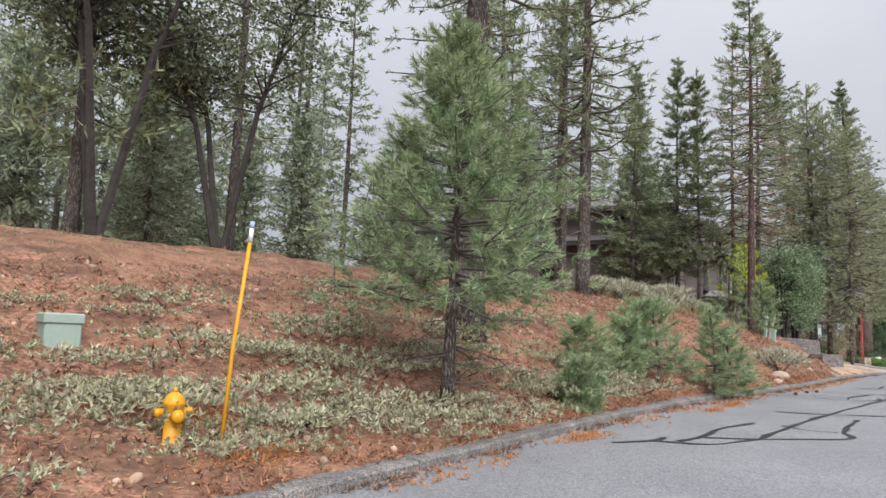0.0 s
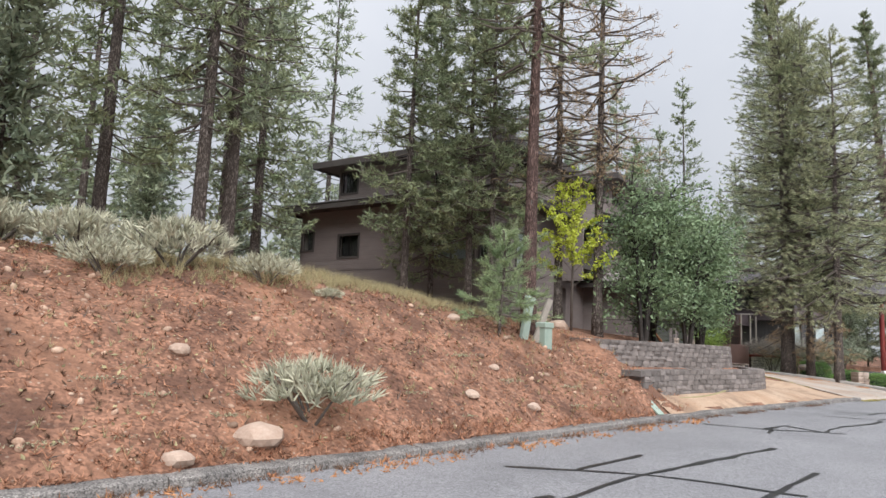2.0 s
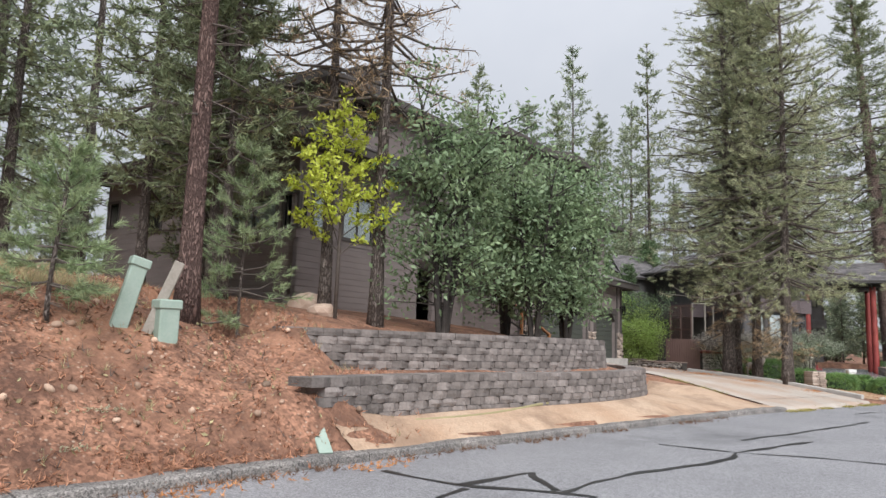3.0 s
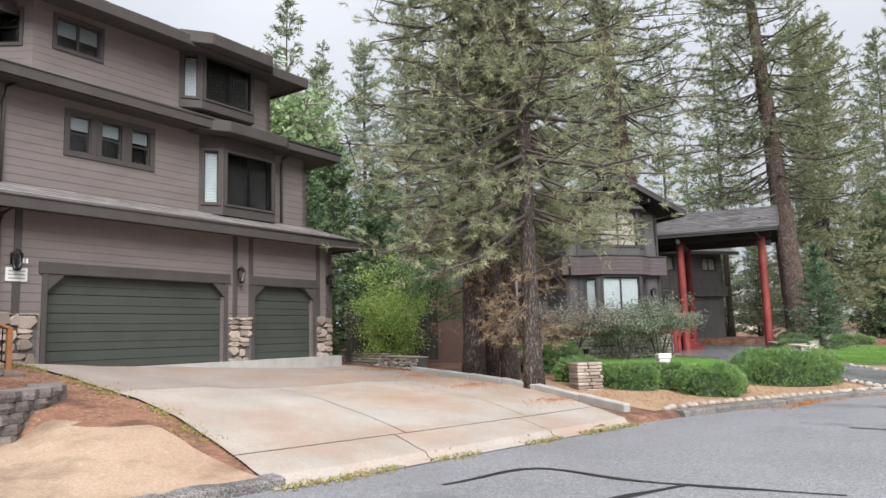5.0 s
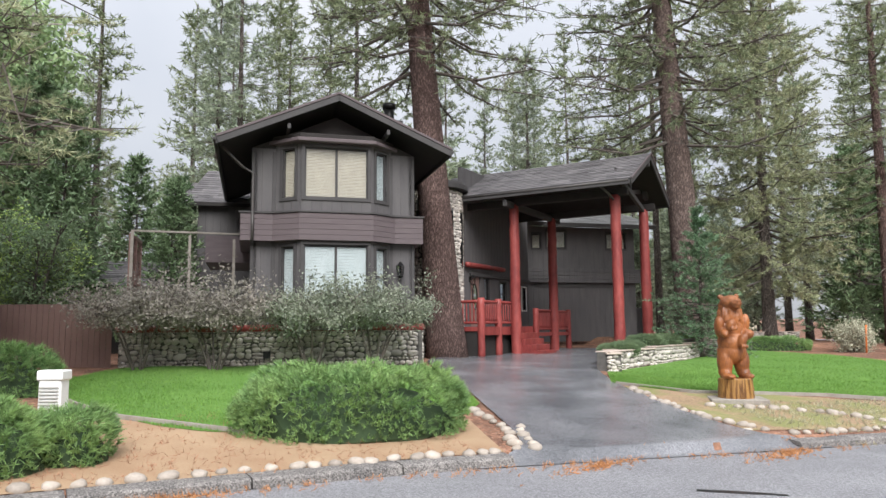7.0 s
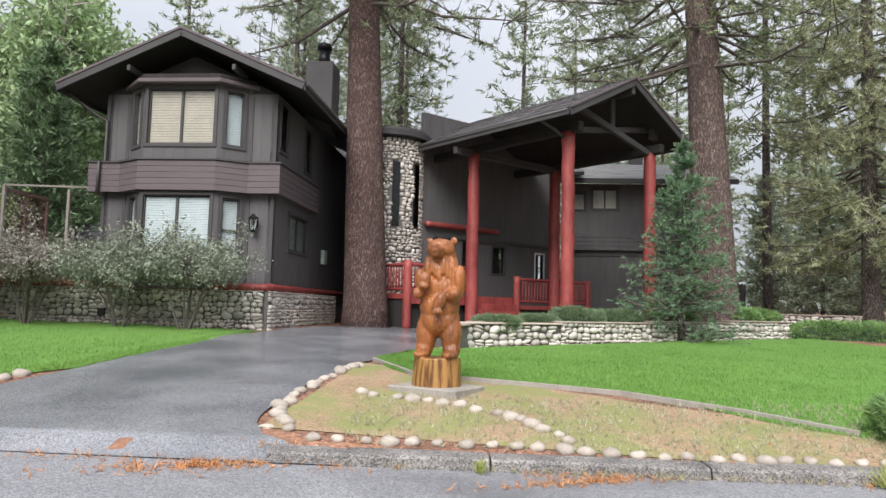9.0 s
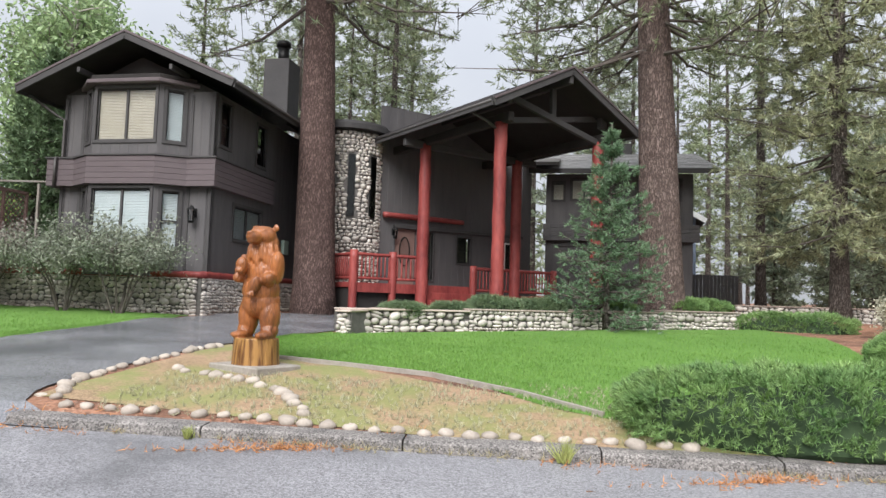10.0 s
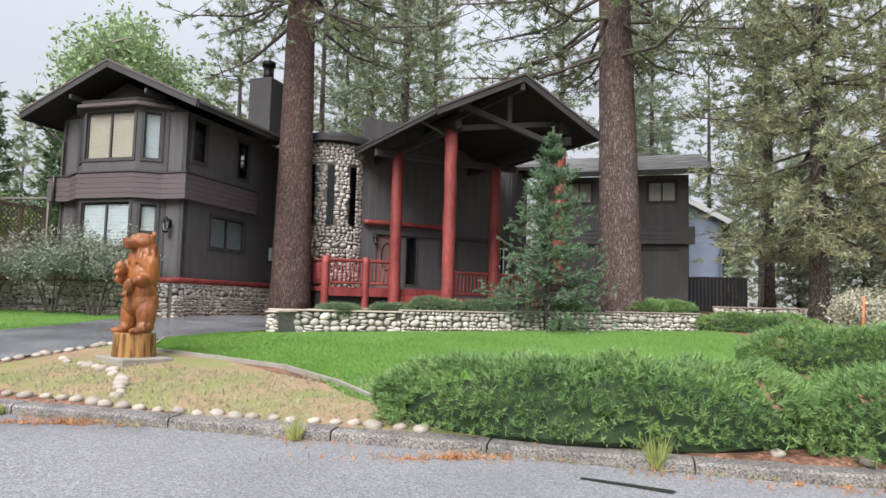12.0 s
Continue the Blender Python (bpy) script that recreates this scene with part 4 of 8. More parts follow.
def lantern(parent, m, s=1.0):
    """Black carriage lantern on a wall arm (x along the wall, y inward)."""
    bm = bmesh.new()
    boxb(bm, -0.05, 0.05, -0.02, 0, -0.1, 0.1, 0.005)
    tubeb(bm, [(0, 0, 0.05), (0, -0.09, 0.13), (0, -0.15, 0.1)], 0.012, 6)
    bmesh.ops.create_cone(bm, cap_ends=True, segments=6, radius1=0.1, radius2=0.015, depth=0.1, matrix=Matrix.Translation((0, -0.15, 0.1)))
    bmesh.ops.create_cone(bm, cap_ends=True, segments=6, radius1=0.04, radius2=0.07, depth=0.04, matrix=Matrix.Translation((0, -0.15, -0.2)))
    for k in range(6):
        c, q = math.cos(k * math.pi / 3), math.sin(k * math.pi / 3)
        tubeb(bm, [(0.06 * c, -0.15 + 0.06 * q, -0.19), (0.09 * c, -0.15 + 0.09 * q, 0.06)], 0.007, 4)
    ob = part("wall_lantern", bm, M_IRON, parent, "black metal carriage lantern")
    ob.matrix_basis = m @ Matrix.Diagonal((s, s, s, 1))
    bm = bmesh.new()
    bmesh.ops.create_cone(bm, cap_ends=True, segments=6, radius1=0.05, radius2=0.075, depth=0.22, matrix=Matrix.Translation((0, -0.15, -0.065)))
    part("lantern_glass", bm, M_GLASS, ob)


def downpipe(parent, pts, m=None):
    ob = tube("downpipe", pts, 0.045, M_GUTTER, parent, sides=8)
    if m is not None:
        ob.matrix_basis = m


for pts_, lab_ in EDGES:
    board_edge(pts_, lab_)


# irregular stones on a face: cobble meshes are shared between the stones
def stone_mesh(seed, flat=0.55):
    rng = random.Random(seed)
    bm = bmesh.new()
    bmesh.ops.create_uvsphere(bm, u_segments=8, v_segments=4, radius=0.5)
    for v in bm.verts:
        q = v.co.normalized()
        k = 1 + 0.16 * noise.noise(q * 1.6 + Vector((seed * 7.1, 0, 0)))
        p = Vector((abs(q.x) ** 0.92 * math.copysign(1, q.x), abs(q.z) ** 0.92 * math.copysign(1, q.z), 0))
        v.co = Vector((p.x * 0.52 * k, q.y * 0.5 * flat * 2 * k, p.y * 0.52 * k))
    me = bpy.data.meshes.new("stone")
    bm.to_mesh(me)
    bm.free()
    me.polygons.foreach_set("use_smooth", [True] * len(me.polygons))
    me.materials.append(M_COBBLE)
    return me


STONES = [stone_mesh(i) for i in range(7)]


def packed(w, h, lo, hi, seed):
    """Stones of mixed size packed in wavering courses on a w x h face: (x, z, width, height)."""
    rng = random.Random(seed)
    out, z = [], 0.0
    while z < h - 0.02:
        rh = min(rng.uniform(lo, hi), h - z)
        x = -rng.uniform(0, 0.1)
        while x < w:
            sw = rng.uniform(0.75, 1.9) * rh
            if rng.random() < 0.3 and rh > lo * 1.3:
                k = rng.uniform(0.4, 0.6)
                out.append((x + sw / 2, z + rh * k / 2, sw, rh * k))
                out.append((x + sw / 2, z + rh * (1 + k) / 2, sw, rh * (1 - k)))
            else:
                k = rng.uniform(0.82, 1.12)
                out.append((x + sw / 2, z + rh / 2 + rng.uniform(-0.2, 0.2) * rh, sw * k, rh * k))
            x += sw
        z += rh
    return [(min(max(x, a / 2), w - a / 2), zz, a, b) for x, zz, a, b in out if x < w + 0.02]


def cobbles(parent, m, w, h, lo=0.07, hi=0.19, seed=1, singles=300, thick=0.14, material=None):
    """Cobbles bedded on the face x 0..w, z 0..h of frame m (y inward): up to `singles` as pieces, the rest as one mesh."""
    rng = random.Random(seed + 99)
    stones = packed(w, h, lo, hi, seed)
    v, fs = [], []
    pieces = [(np.array([q.co for q in me.vertices]), [tuple(p.vertices) for p in me.polygons]) for me in STONES]
    for i, (x, z, a, b) in enumerate(stones):
        k = rng.randrange(len(STONES))
        mm = m @ Matrix.Translation((x, 0.02 + rng.uniform(-0.015, 0.015), z)) @ Matrix.Rotation(rng.uniform(-0.4, 0.4), 4, "Y") @ Matrix.Diagonal((a * 1.04, thick, b * 1.04, 1))
        if i < singles:
            ob = new("stone", STONES[k])
            ob.parent = parent
            ob.matrix_basis = mm
        else:
            j = len(v)
            v += [mm @ Vector(q) for q in pieces[k][0]]
            fs += [tuple(j + t for t in p) for p in pieces[k][1]]
    if v:
        tagged(mesh_ob("stone_infill", v, fs, M_COBBLE, parent, smooth=True), kind="stuff")


# ---- house 1: three-storey brown house with garage ----
H1 = pose(-3.84, 24.25, 0, 0, 0, 60)
house1 = thing("house", H1, "three-storey brown-sided house with green garage doors and stone piers", "house")
doors1 = [(10.4 - 9.2, 10.4 - 4.3, 0.5, 3.45), (10.4 - 3.2, 10.4 - 0.78, 0.5, 3.45)]
fw = wall(house1, (-10.4, 0), (0, 0), 0.5, 4.95, M_WALL1, doors1)
wall(house1, (0, 0), (0, 13.9), 0.5, 4.95, M_WALL1)
wall(house1, (-10.4, 2.8), (-10.4, 0), 0.5, 4.95, M_WALL1)
wall(house1, (-20.0, 2.8), (-10.4, 2.8), 0.5, 4.95, M_WALL1, [(6.4, 7.4, 2.6, 4.6)])
wall(house1, (-20.0, 13.9), (-20.0, 2.8), 0.5, 4.95, M_WALL1)
wall(house1, (0, 13.9), (-20.0, 13.9), 0.5, 4.95, M_WALL1)
for x0, x1 in ((-9.2, -4.3), (-3.2, -0.78)):
    door = box("garage_door", x0 - 0.05, x1 + 0.05, 0.2, 0.24, 1.0, 3.5, M_GDOOR, house1, "dark green sectional garage door")
    for k in range(5):
        z = 1.27 + k * 0.435
        box("door_panel", x0, x1, 0.155, 0.2, z, z + 0.425, M_GDOOR, door, bevel=0.012)
        box("panel_ridge", x0 + 0.05, x1 - 0.05, 0.14, 0.16, z + 0.2, z + 0.23, M_GDOOR, door, bevel=0.006)
    # clipped upper corners, head and side trim
    for sx, ex in ((x0, 0.4), (x1, -0.4)):
        poly = [(sx, 3.45), (sx + ex, 3.45), (sx, 3.45 - 0.38)]
        bm = bmesh.new()
        a = [bm.verts.new((x, -0.02, z)) for x, z in poly]
        b = [bm.verts.new((x, 0.15, z)) for x, z in poly]
        bm.faces.new(a)
        bm.faces.new(b[::-1])
        for i in range(3):
            bm.faces.new((a[i], b[i], b[(i + 1) % 3], a[(i + 1) % 3]))
        part("corner_bracket", bm, M_TRIM1, house1)
    box("head_trim", x0 - 0.2, x1 + 0.2, -0.05, 0.02, 3.45, 3.72, M_TRIM1, house1, bevel=0.01)
    for sx in (x0 - 0.12, x1):
        box("side_trim", sx, sx + 0.12, -0.04, 0.02, 1.2, 3.45, M_TRIM1, house1, bevel=0.008)
for x in (-9.95, -4.0, -3.42, -0.62, -0.06):
    box("corner_board", x, x + 0.16, -0.028, 0.01, 2.5, 4.95, M_TRIM1, house1, bevel=0.008)
box("sill_strip", -10.6, 0.3, -0.25, 0.3, 0.9, 1.262, M_CONCL, house1, "pale concrete sill")


def ledge_pier(parent, x0, x1, z0, z1, seed, m=None):
    """A pier faced with irregular split fieldstones bedded in mortar."""
    rng = random.Random(seed)
    pier = box("stone_pier", x0, x1, -0.06, 0.16, z0, z1, M_MORTAR, parent, "split tan fieldstone pier")
    for x, z, w, h in packed(x1 - x0, z1 - z0, 0.17, 0.34, seed * 7):
        n = rng.choice((5, 6, 7))
        t0 = rng.uniform(0, 6.28)
        ring = []
        for i in range(n):
            t = t0 + 6.283 * (i + rng.uniform(-0.25, 0.25)) / n
            k = 1 / max(abs(math.cos(t)), abs(math.sin(t))) ** 0.75
            ring.append((x0 + x + 0.5 * w * k * math.cos(t) * rng.uniform(0.9, 1.04), z0 + z + 0.5 * h * k * math.sin(t) * rng.uniform(0.9, 1.04)))
        out = -0.12 + rng.uniform(-0.02, 0.015)
        bm = bmesh.new()
        cx, cz = x0 + x, z0 + z
        back = [bm.verts.new((a, -0.05, b)) for a, b in ring]
        mid = [bm.verts.new((a, out + 0.02, b)) for a, b in ring]
        top = [bm.verts.new((cx + (a - cx) * 0.85, out + rng.uniform(-0.012, 0.008), cz + (b - cz) * 0.85)) for a, b in ring]
        for i in range(n):
            j = (i + 1) % n
            bm.faces.new((back[i], back[j], mid[j], mid[i]))
            bm.faces.new((mid[i], mid[j], top[j], top[i]))
        bm.faces.new(top)
        part("field_stone", bm, M_LEDGE, pier)
    if m is not None:
        pier.matrix_basis = m
    return pier


ledge_pier(house1, -10.4, -9.42, 1.2, 2.55, 1)
ledge_pier(house1, -4.2, -3.35, 1.2, 2.5, 2)
ledge_pier(house1, -0.68, 0.05, 1.2, 2.5, 3)
for x in (-9.95, -3.85, -0.1):
    lantern(house1, Matrix.Translation((x, 0, 3.75)), 1.3)
plate = box("sign_board", -10.1, -9.65, -0.03, -0.005, 3.25, 3.55, M_WHITE, house1, "white sign with unreadable lines")
for k in range(3):
    box("lettering_bar", -10.05, -9.7, -0.036, -0.031, 3.3 + k * 0.08, 3.33 + k * 0.08, M_UTIL, plate)
for k in range(4):
    box("number_bar", -9.93 + 0.08 * k, -9.88 + 0.08 * k, -0.02, -0.002, 3.66, 3.76, M_WHITE, house1)

# middle storey
y1 = 0.8
w3 = [(-8.40, -7.85), (-7.57, -7.02), (-6.74, -6.19)]
holes = [(a + 10.3, b + 10.3, 6.62, 7.55) for a, b in w3]
mw = wall(house1, (-10.3, y1), (-0.25, y1), 4.9, 8.2, M_WALL1, holes + [(10.3 - 4.6, 10.3 - 1.75, 5.6, 7.6)])
for a, b, c, d in holes:
    window(house1, mw, a, b, c, d, M_TRIM1, 1, M_BLINDW, 0.139, True, "dark sash window with a half-drawn blind", 0.42)
wall(house1, (-0.25, y1), (-0.25, 13.9), 4.9, 8.2, M_WALL1)
wall(house1, (-10.3, 2.8), (-10.3, y1), 4.9, 8.2, M_WALL1)
# recessed end with its balcony behind an arched opening
rw1 = wall(house1, (-20.0, 2.8), (-13.6, 2.8), 4.9, 8.2, M_WALL1, [(0.8, 1.5, 5.2, 6.7), (2.2, 3.7, 5.2, 6.7)])
window(house1, rw1, 0.8, 1.5, 5.2, 6.7, M_TRIM1, 1, M_BLINDW)
window(house1, rw1, 2.2, 3.7, 5.2, 6.7, M_TRIM1, 2, M_BLINDW)
wall(house1, (-13.6, 4.6), (-10.3, 4.6), 4.9, 8.2, M_TRIM1)
wall(house1, (-13.6, 2.8), (-13.6, 4.6), 4.9, 8.2, M_WALL1)
bm = bmesh.new()
for i in range(12):
    t0, t1 = math.pi * i / 12, math.pi * (i + 1) / 12
    za, zb = 7.0 + 0.75 * math.sin(t0) ** 0.6, 7.0 + 0.75 * math.sin(t1) ** 0.6
    xa, xb = -12.1 - 1.4 * math.cos(t0), -12.1 - 1.4 * math.cos(t1)
    q = [bm.verts.new(p) for p in ((xa, 1.5, za), (xb, 1.5, zb), (xb, 1.5, 8.2), (xa, 1.5, 8.2), (xa, 1.68, za), (xb, 1.68, zb), (xb, 1.68, 8.2), (xa, 1.68, 8.2))]
    for f in ((0, 1, 2, 3), (5, 4, 7, 6), (4, 5, 1, 0)):
        bm.faces.new([q[k] for k in f])
part("arch_wall", bm, M_WALL1, house1, "arched siding over the balcony")
box("arch_pier", -13.62, -13.5, 1.5, 2.8, 4.9, 8.2, M_WALL1, house1)
box("arch_pier", -10.7, -10.3, 1.5, 1.68, 4.9, 8.2, M_WALL1, house1)
sidew1 = [(0.15, 0.85, 6.0, 6.9), (2.6, 3.8, 5.6, 6.6), (7.9, 10.2, 5.25, 6.25), (10.6, 11.2, 5.3, 6.3)]
sw1 = wall(house1, (-20.0, 13.9), (-20.0, 2.8), 4.9, 8.2, M_WALL1, sidew1)
for k, (a, b, c, d) in enumerate(sidew1):
    window(house1, sw1, a, b, c, d, M_TRIM1, 2 if b - a > 1 else 1, M_BLINDW if k == 2 else None)
wall(house1, (-0.25, 13.9), (-20.0, 13.9), 4.9, 8.2, M_WALL1)


def small_bay(parent, x0, x1, y, z0, z1, depth=0.4):
    """A shallow three-sided window bay."""
    a = 0.55
    pts = [(x0, y), (x0 + a, y - depth), (x1 - a * 0.3, y - depth), (x1, y)]
    poly_prism("bay_sill", [*pts, (x1, y + 0.2), (x0, y + 0.2)], z0 - 0.35, z0 - 0.1, M_TRIM1, parent, bevel=0.01)
    poly_prism("bay_head", [*pts, (x1, y + 0.2), (x0, y + 0.2)], z1 + 0.1, z1 + 0.45, M_TRIM1, parent, bevel=0.01)
    for k, (p, q) in enumerate(zip(pts[:-1], pts[1:])):
        w = math.dist(p, q)
        if w < 0.5:
            wall(parent, p, q, z0 - 0.1, z1 + 0.1, M_TRIM1, (), 0.1)
            continue
        fr = wall(parent, p, q, z0 - 0.1, z1 + 0.1, M_TRIM1, [(0.14, w - 0.14, z0, z1)], 0.12)
        # narrow angled pane: white slats put in for the sky it mirrors
        window(parent, fr, 0.14, w - 0.14, z0, z1, M_TRIM1, 2 if w > 1.2 else 1, None if w > 1.2 else M_BLINDW, 0.07)


small_bay(house1, -4.6, -1.85, y1, 5.85, 7.4)

# top storey: the left half stands back behind an angled corner
y2, y3 = 2.1, 3.2
tw = wall(house1, (-8.75, y2), (-0.7, y2), 8.2, 11.0, M_WALL1, [(0.6, 1.8, 9.75, 10.55), (8.75 - 4.4, 8.75 - 1.75, 9.2, 10.9)])
window(house1, tw, 0.6, 1.8, 9.75, 10.55, M_TRIM1, 2, M_BLINDW, drop=0.6)
cw = wall(house1, (-9.5, y3), (-8.75, y2), 8.2, 11.0, M_WALL1, [(0.35, 0.98, 9.65, 10.5)])
window(house1, cw, 0.35, 0.98, 9.65, 10.5, M_TRIM1, 1, None, 0.1, True)
lw1 = wall(house1, (-18.2, y3), (-9.5, y3), 8.2, 10.7, M_WALL1, [(5.9, 7.2, 9.6, 10.4), (1.0, 2.3, 9.4, 10.3)])
for a, b, c, d in ((5.9, 7.2, 9.6, 10.4), (1.0, 2.3, 9.4, 10.3)):
    window(house1, lw1, a, b, c, d, M_TRIM1, 2, None)
small_bay(house1, -4.4, -1.6, y2, 9.4, 10.75)
wall(house1, (-0.7, y2), (-0.7, 13.2), 8.2, 11.0, M_WALL1)
uw = wall(house1, (-18.2, 13.2), (-18.2, y3), 8.2, 10.7, M_WALL1, [(0.25, 1.25, 9.2, 10.2), (6.0, 7.2, 9.2, 10.2)])
for a in (0.25, 6.0):
    window(house1, uw, a, a + (1.0 if a < 2 else 1.2), 9.2, 10.2, M_TRIM1, 2, None)
wall(house1, (-0.7, 13.2), (-18.2, 13.2), 8.2, 10.7, M_WALL1)


def eave_run(a, b, c, d, seed, pitch=0.26):
    """One roof slope with its fascia and gutter: eave a to b, upper edge c to d."""
    shingle_plane(house1, a, b, c, d, M_SHINGLE, pitch, seed, M_TRIM1, 0.1)
    a, b = Vector(a), Vector(b)
    beam(house1, a - Vector((0, 0, 0.14)), b - Vector((0, 0, 0.14)), 0.05, 0.28, M_TRIM1)
    tube("gutter", [a, b], 0.055, M_GUTTER, house1, sides=8)


# roof over the garage front
eave_run((-11.3, -0.55, 5.06), (1.1, -0.55, 5.06), (-10.35, 0.8, 5.58), (-0.2, 0.8, 5.58), 10)
eave_run((1.1, -0.55, 5.06), (1.1, 14.5, 5.06), (-0.2, 0.8, 5.58), (-0.2, 13.9, 5.58), 11)
eave_run((-11.3, 2.8, 5.06), (-11.3, -0.55, 5.06), (-10.35, 2.8, 5.58), (-10.35, 0.8, 5.58), 12)
box("soffit_board", -11.25, 1.05, -0.5, 2.8, 4.84, 4.87, M_TRIM1, house1)
# roofs over the middle storey
eave_run((-10.9, 0.15, 8.2), (0.77, 0.15, 8.2), (-10.2, 2.15, 8.95), (-0.65, 2.15, 8.95), 20)
eave_run((0.77, 0.15, 8.2), (0.77, 14.5, 8.2), (-0.65, 2.15, 8.95), (-0.65, 13.2, 8.95), 21)
eave_run((-21.0, 1.75, 8.1), (-10.2, 1.75, 8.1), (-18.15, 3.3, 8.9), (-10.2, 3.3, 8.9), 22)
eave_run((-21.0, 14.6, 8.05), (-21.0, 1.75, 8.1), (-18.15, 13.2, 8.9), (-18.15, 3.3, 8.9), 23)
eave_run((0.77, 14.6, 8.055), (-21.0, 14.6, 8.05), (-0.65, 13.2, 8.9), (-18.15, 13.2, 8.9), 24)
box("soffit_board", -10.85, 0.7, 0.2, 3.0, 7.9, 7.93, M_TRIM1, house1)
box("soffit_board", -20.9, -10.3, 1.8, 14.5, 7.86, 7.89, M_TRIM1, house1)
# bay of the middle roof, and hipped main roofs
poly_prism("bay_eave", [(-5.0, 0.3), (-4.2, -0.12), (-2.0, -0.12), (-1.5, 0.3), (-1.5, 0.9), (-5.0, 0.9)], 7.86, 8.2, M_TRIM1, house1, bevel=0.02)
poly_prism("bay_eave", [(-4.9, 1.4), (-4.1, 0.85), (-1.7, 0.85), (-1.2, 1.4), (-1.2, 2.2), (-4.9, 2.2)], 10.82, 11.2, M_TRIM1, house1, bevel=0.02)


def hip_roof(x0, x1, ya, yb, z, rise, seed):
    """A hipped roof with fascia boards and soffit over an eave rectangle."""
    o = [(x0, ya, z), (x1, ya, z), (x1, yb, z), (x0, yb, z)]
    q = min(x1 - x0, yb - ya) / 2 * 0.92
    r = [(x0 + q, (ya + yb) / 2, z + rise), (x1 - q, (ya + yb) / 2, z + rise)]
    for k, (a, b, c, d) in enumerate(((o[0], o[1], r[0], r[1]), (o[2], o[3], r[1], r[0]), (o[1], o[2], r[1], r[1]), (o[3], o[0], r[0], r[0]))):
        shingle_plane(house1, a, b, c, d, M_SHINGLE, 0.28, seed + k, M_TRIM1)
        a, b = Vector(a), Vector(b)
        beam(house1, a - Vector((0, 0, 0.15)), b - Vector((0, 0, 0.15)), 0.05, 0.32, M_TRIM1)
    box("soffit_board", x0 + 0.05, x1 - 0.05, ya + 0.05, yb - 0.05, z - 0.22, z - 0.19, M_TRIM1, house1)


hip_roof(-9.6, 0.3, 1.25, 14.2, 11.05, 1.9, 31)
hip_roof(-19.2, -8.9, 2.5, 14.2, 10.7, 1.7, 36)
box("chimney", -14.2, -13.0, 5.6, 6.6, 10.9, 13.2, M_TRIM1, house1, bevel=0.03)
downpipe(house1, [(-10.1, -0.55, 4.9), (-10.25, -0.1, 4.7), (-10.3, -0.07, 4.4), (-10.3, -0.07, 1.6)])
downpipe(house1, [(-10.4, 0.25, 8.1), (-10.2, 0.7, 7.8), (-10.18, 0.73, 7.5), (-10.18, 0.73, 5.5)])
downpipe(house1, [(-9.5, 0.25, 8.1), (-9.95, 0.7, 7.8), (-9.98, 0.73, 7.5), (-9.98, 0.73, 5.5)])
downpipe(house1, [(-1.0, 0.2, 8.1), (-1.4, 0.7, 7.75), (-1.45, 0.73, 7.5), (-1.45, 0.73, 5.6)])
downpipe(house1, [(0.6, -0.5, 4.95), (0.2, 0.1, 4.75), (0.08, 0.2, 4.5), (0.08, 0.2, 1.3)])
# cedar stair railing and block steps beside the garage
for x0, x1, k in ((-12.7, -10.55, 0), (-14.9, -12.7, 1)):
    z0, z1 = (2.2, 3.0) if k == 0 else (3.0, 3.75)
    sr = beam(house1, (x1, -1.3, z0), (x0, -1.3, z1), 0.11, 0.06, M_CEDAR, "stair_rail", label="orange cedar stair handrail with black balusters")
    beam(sr, (x1, -1.3, z0 - 0.68), (x0, -1.3, z1 - 0.72), 0.04, 0.04, M_IRON, "lower_rail")
    for i in range(1, 17):
        t = i / 17
        x, zt = x1 + (x0 - x1) * t, z0 + (z1 - z0) * t
        box("baluster", x - 0.009, x + 0.009, -1.309, -1.291, zt - 0.7, zt, M_IRON, sr)
    box("newel_post", x1 - 0.05, x1 + 0.05, -1.35, -1.25, z0 - 0.85, z0 + 0.02, M_CEDAR, house1, bevel=0.01)
for k in range(7):
    box("stair_step", -11.1 - 0.36 * (k + 1), -10.75 - 0.36 * k, -2.4, -0.15, 0.6, 1.35 + 0.13 * k, M_BLOCK, house1, "split block stair step", bevel=0.015)
# balcony of the recessed end
balc = box("balcony_rail", -13.5, -10.65, 1.55, 1.62, 6.58, 6.66, M_TRIM1, house1, "dark brown balcony railing")
box("balcony_floor", -13.6, -10.4, 1.5, 4.6, 5.5, 5.75, M_TRIM1, house1)
for k in range(24):
    x = -13.45 + k * 0.12
    box("baluster", x, x + 0.035, 1.57, 1.6, 5.75, 6.6, M_TRIM1, balc)

# ---- house 2: dark house with stacked bay, cobble base and log porch ----
H2 = pose(9.42, 34.81, 0, 0, 0, 24.5)
H2I = H2.inverted()
house2 = thing("house", H2, "two-storey charcoal house with stacked window bay and red log porch", "house")
ZB, ZE = 1.65, 7.2
bayp = [(-4.35, 0.0), (-3.6, -0.6), (-1.5, -0.6), (-0.75, 0.0)]
fl = wall(house2, (-5.05, 0), bayp[0], ZB, ZE, M_WALL2)
wall(house2, bayp[3], (0, 0), ZB, ZE, M_WALL2)
ba = wall(house2, bayp[0], bayp[1], ZB, 7.3, M_WALL2, [(0.28, 0.72, 5.64, 7.15), (0.28, 0.72, 2.5, 4.15)])
bf = wall(house2, bayp[1], bayp[2], ZB, 7.3, M_WALL2, [(0.1, 2.0, 5.64, 7.18), (0.1, 2.0, 2.5, 4.2)])
bc = wall(house2, bayp[2], bayp[3], ZB, 7.3, M_WALL2, [(0.24, 0.72, 5.64, 7.15), (0.24, 0.72, 2.4, 4.15)])
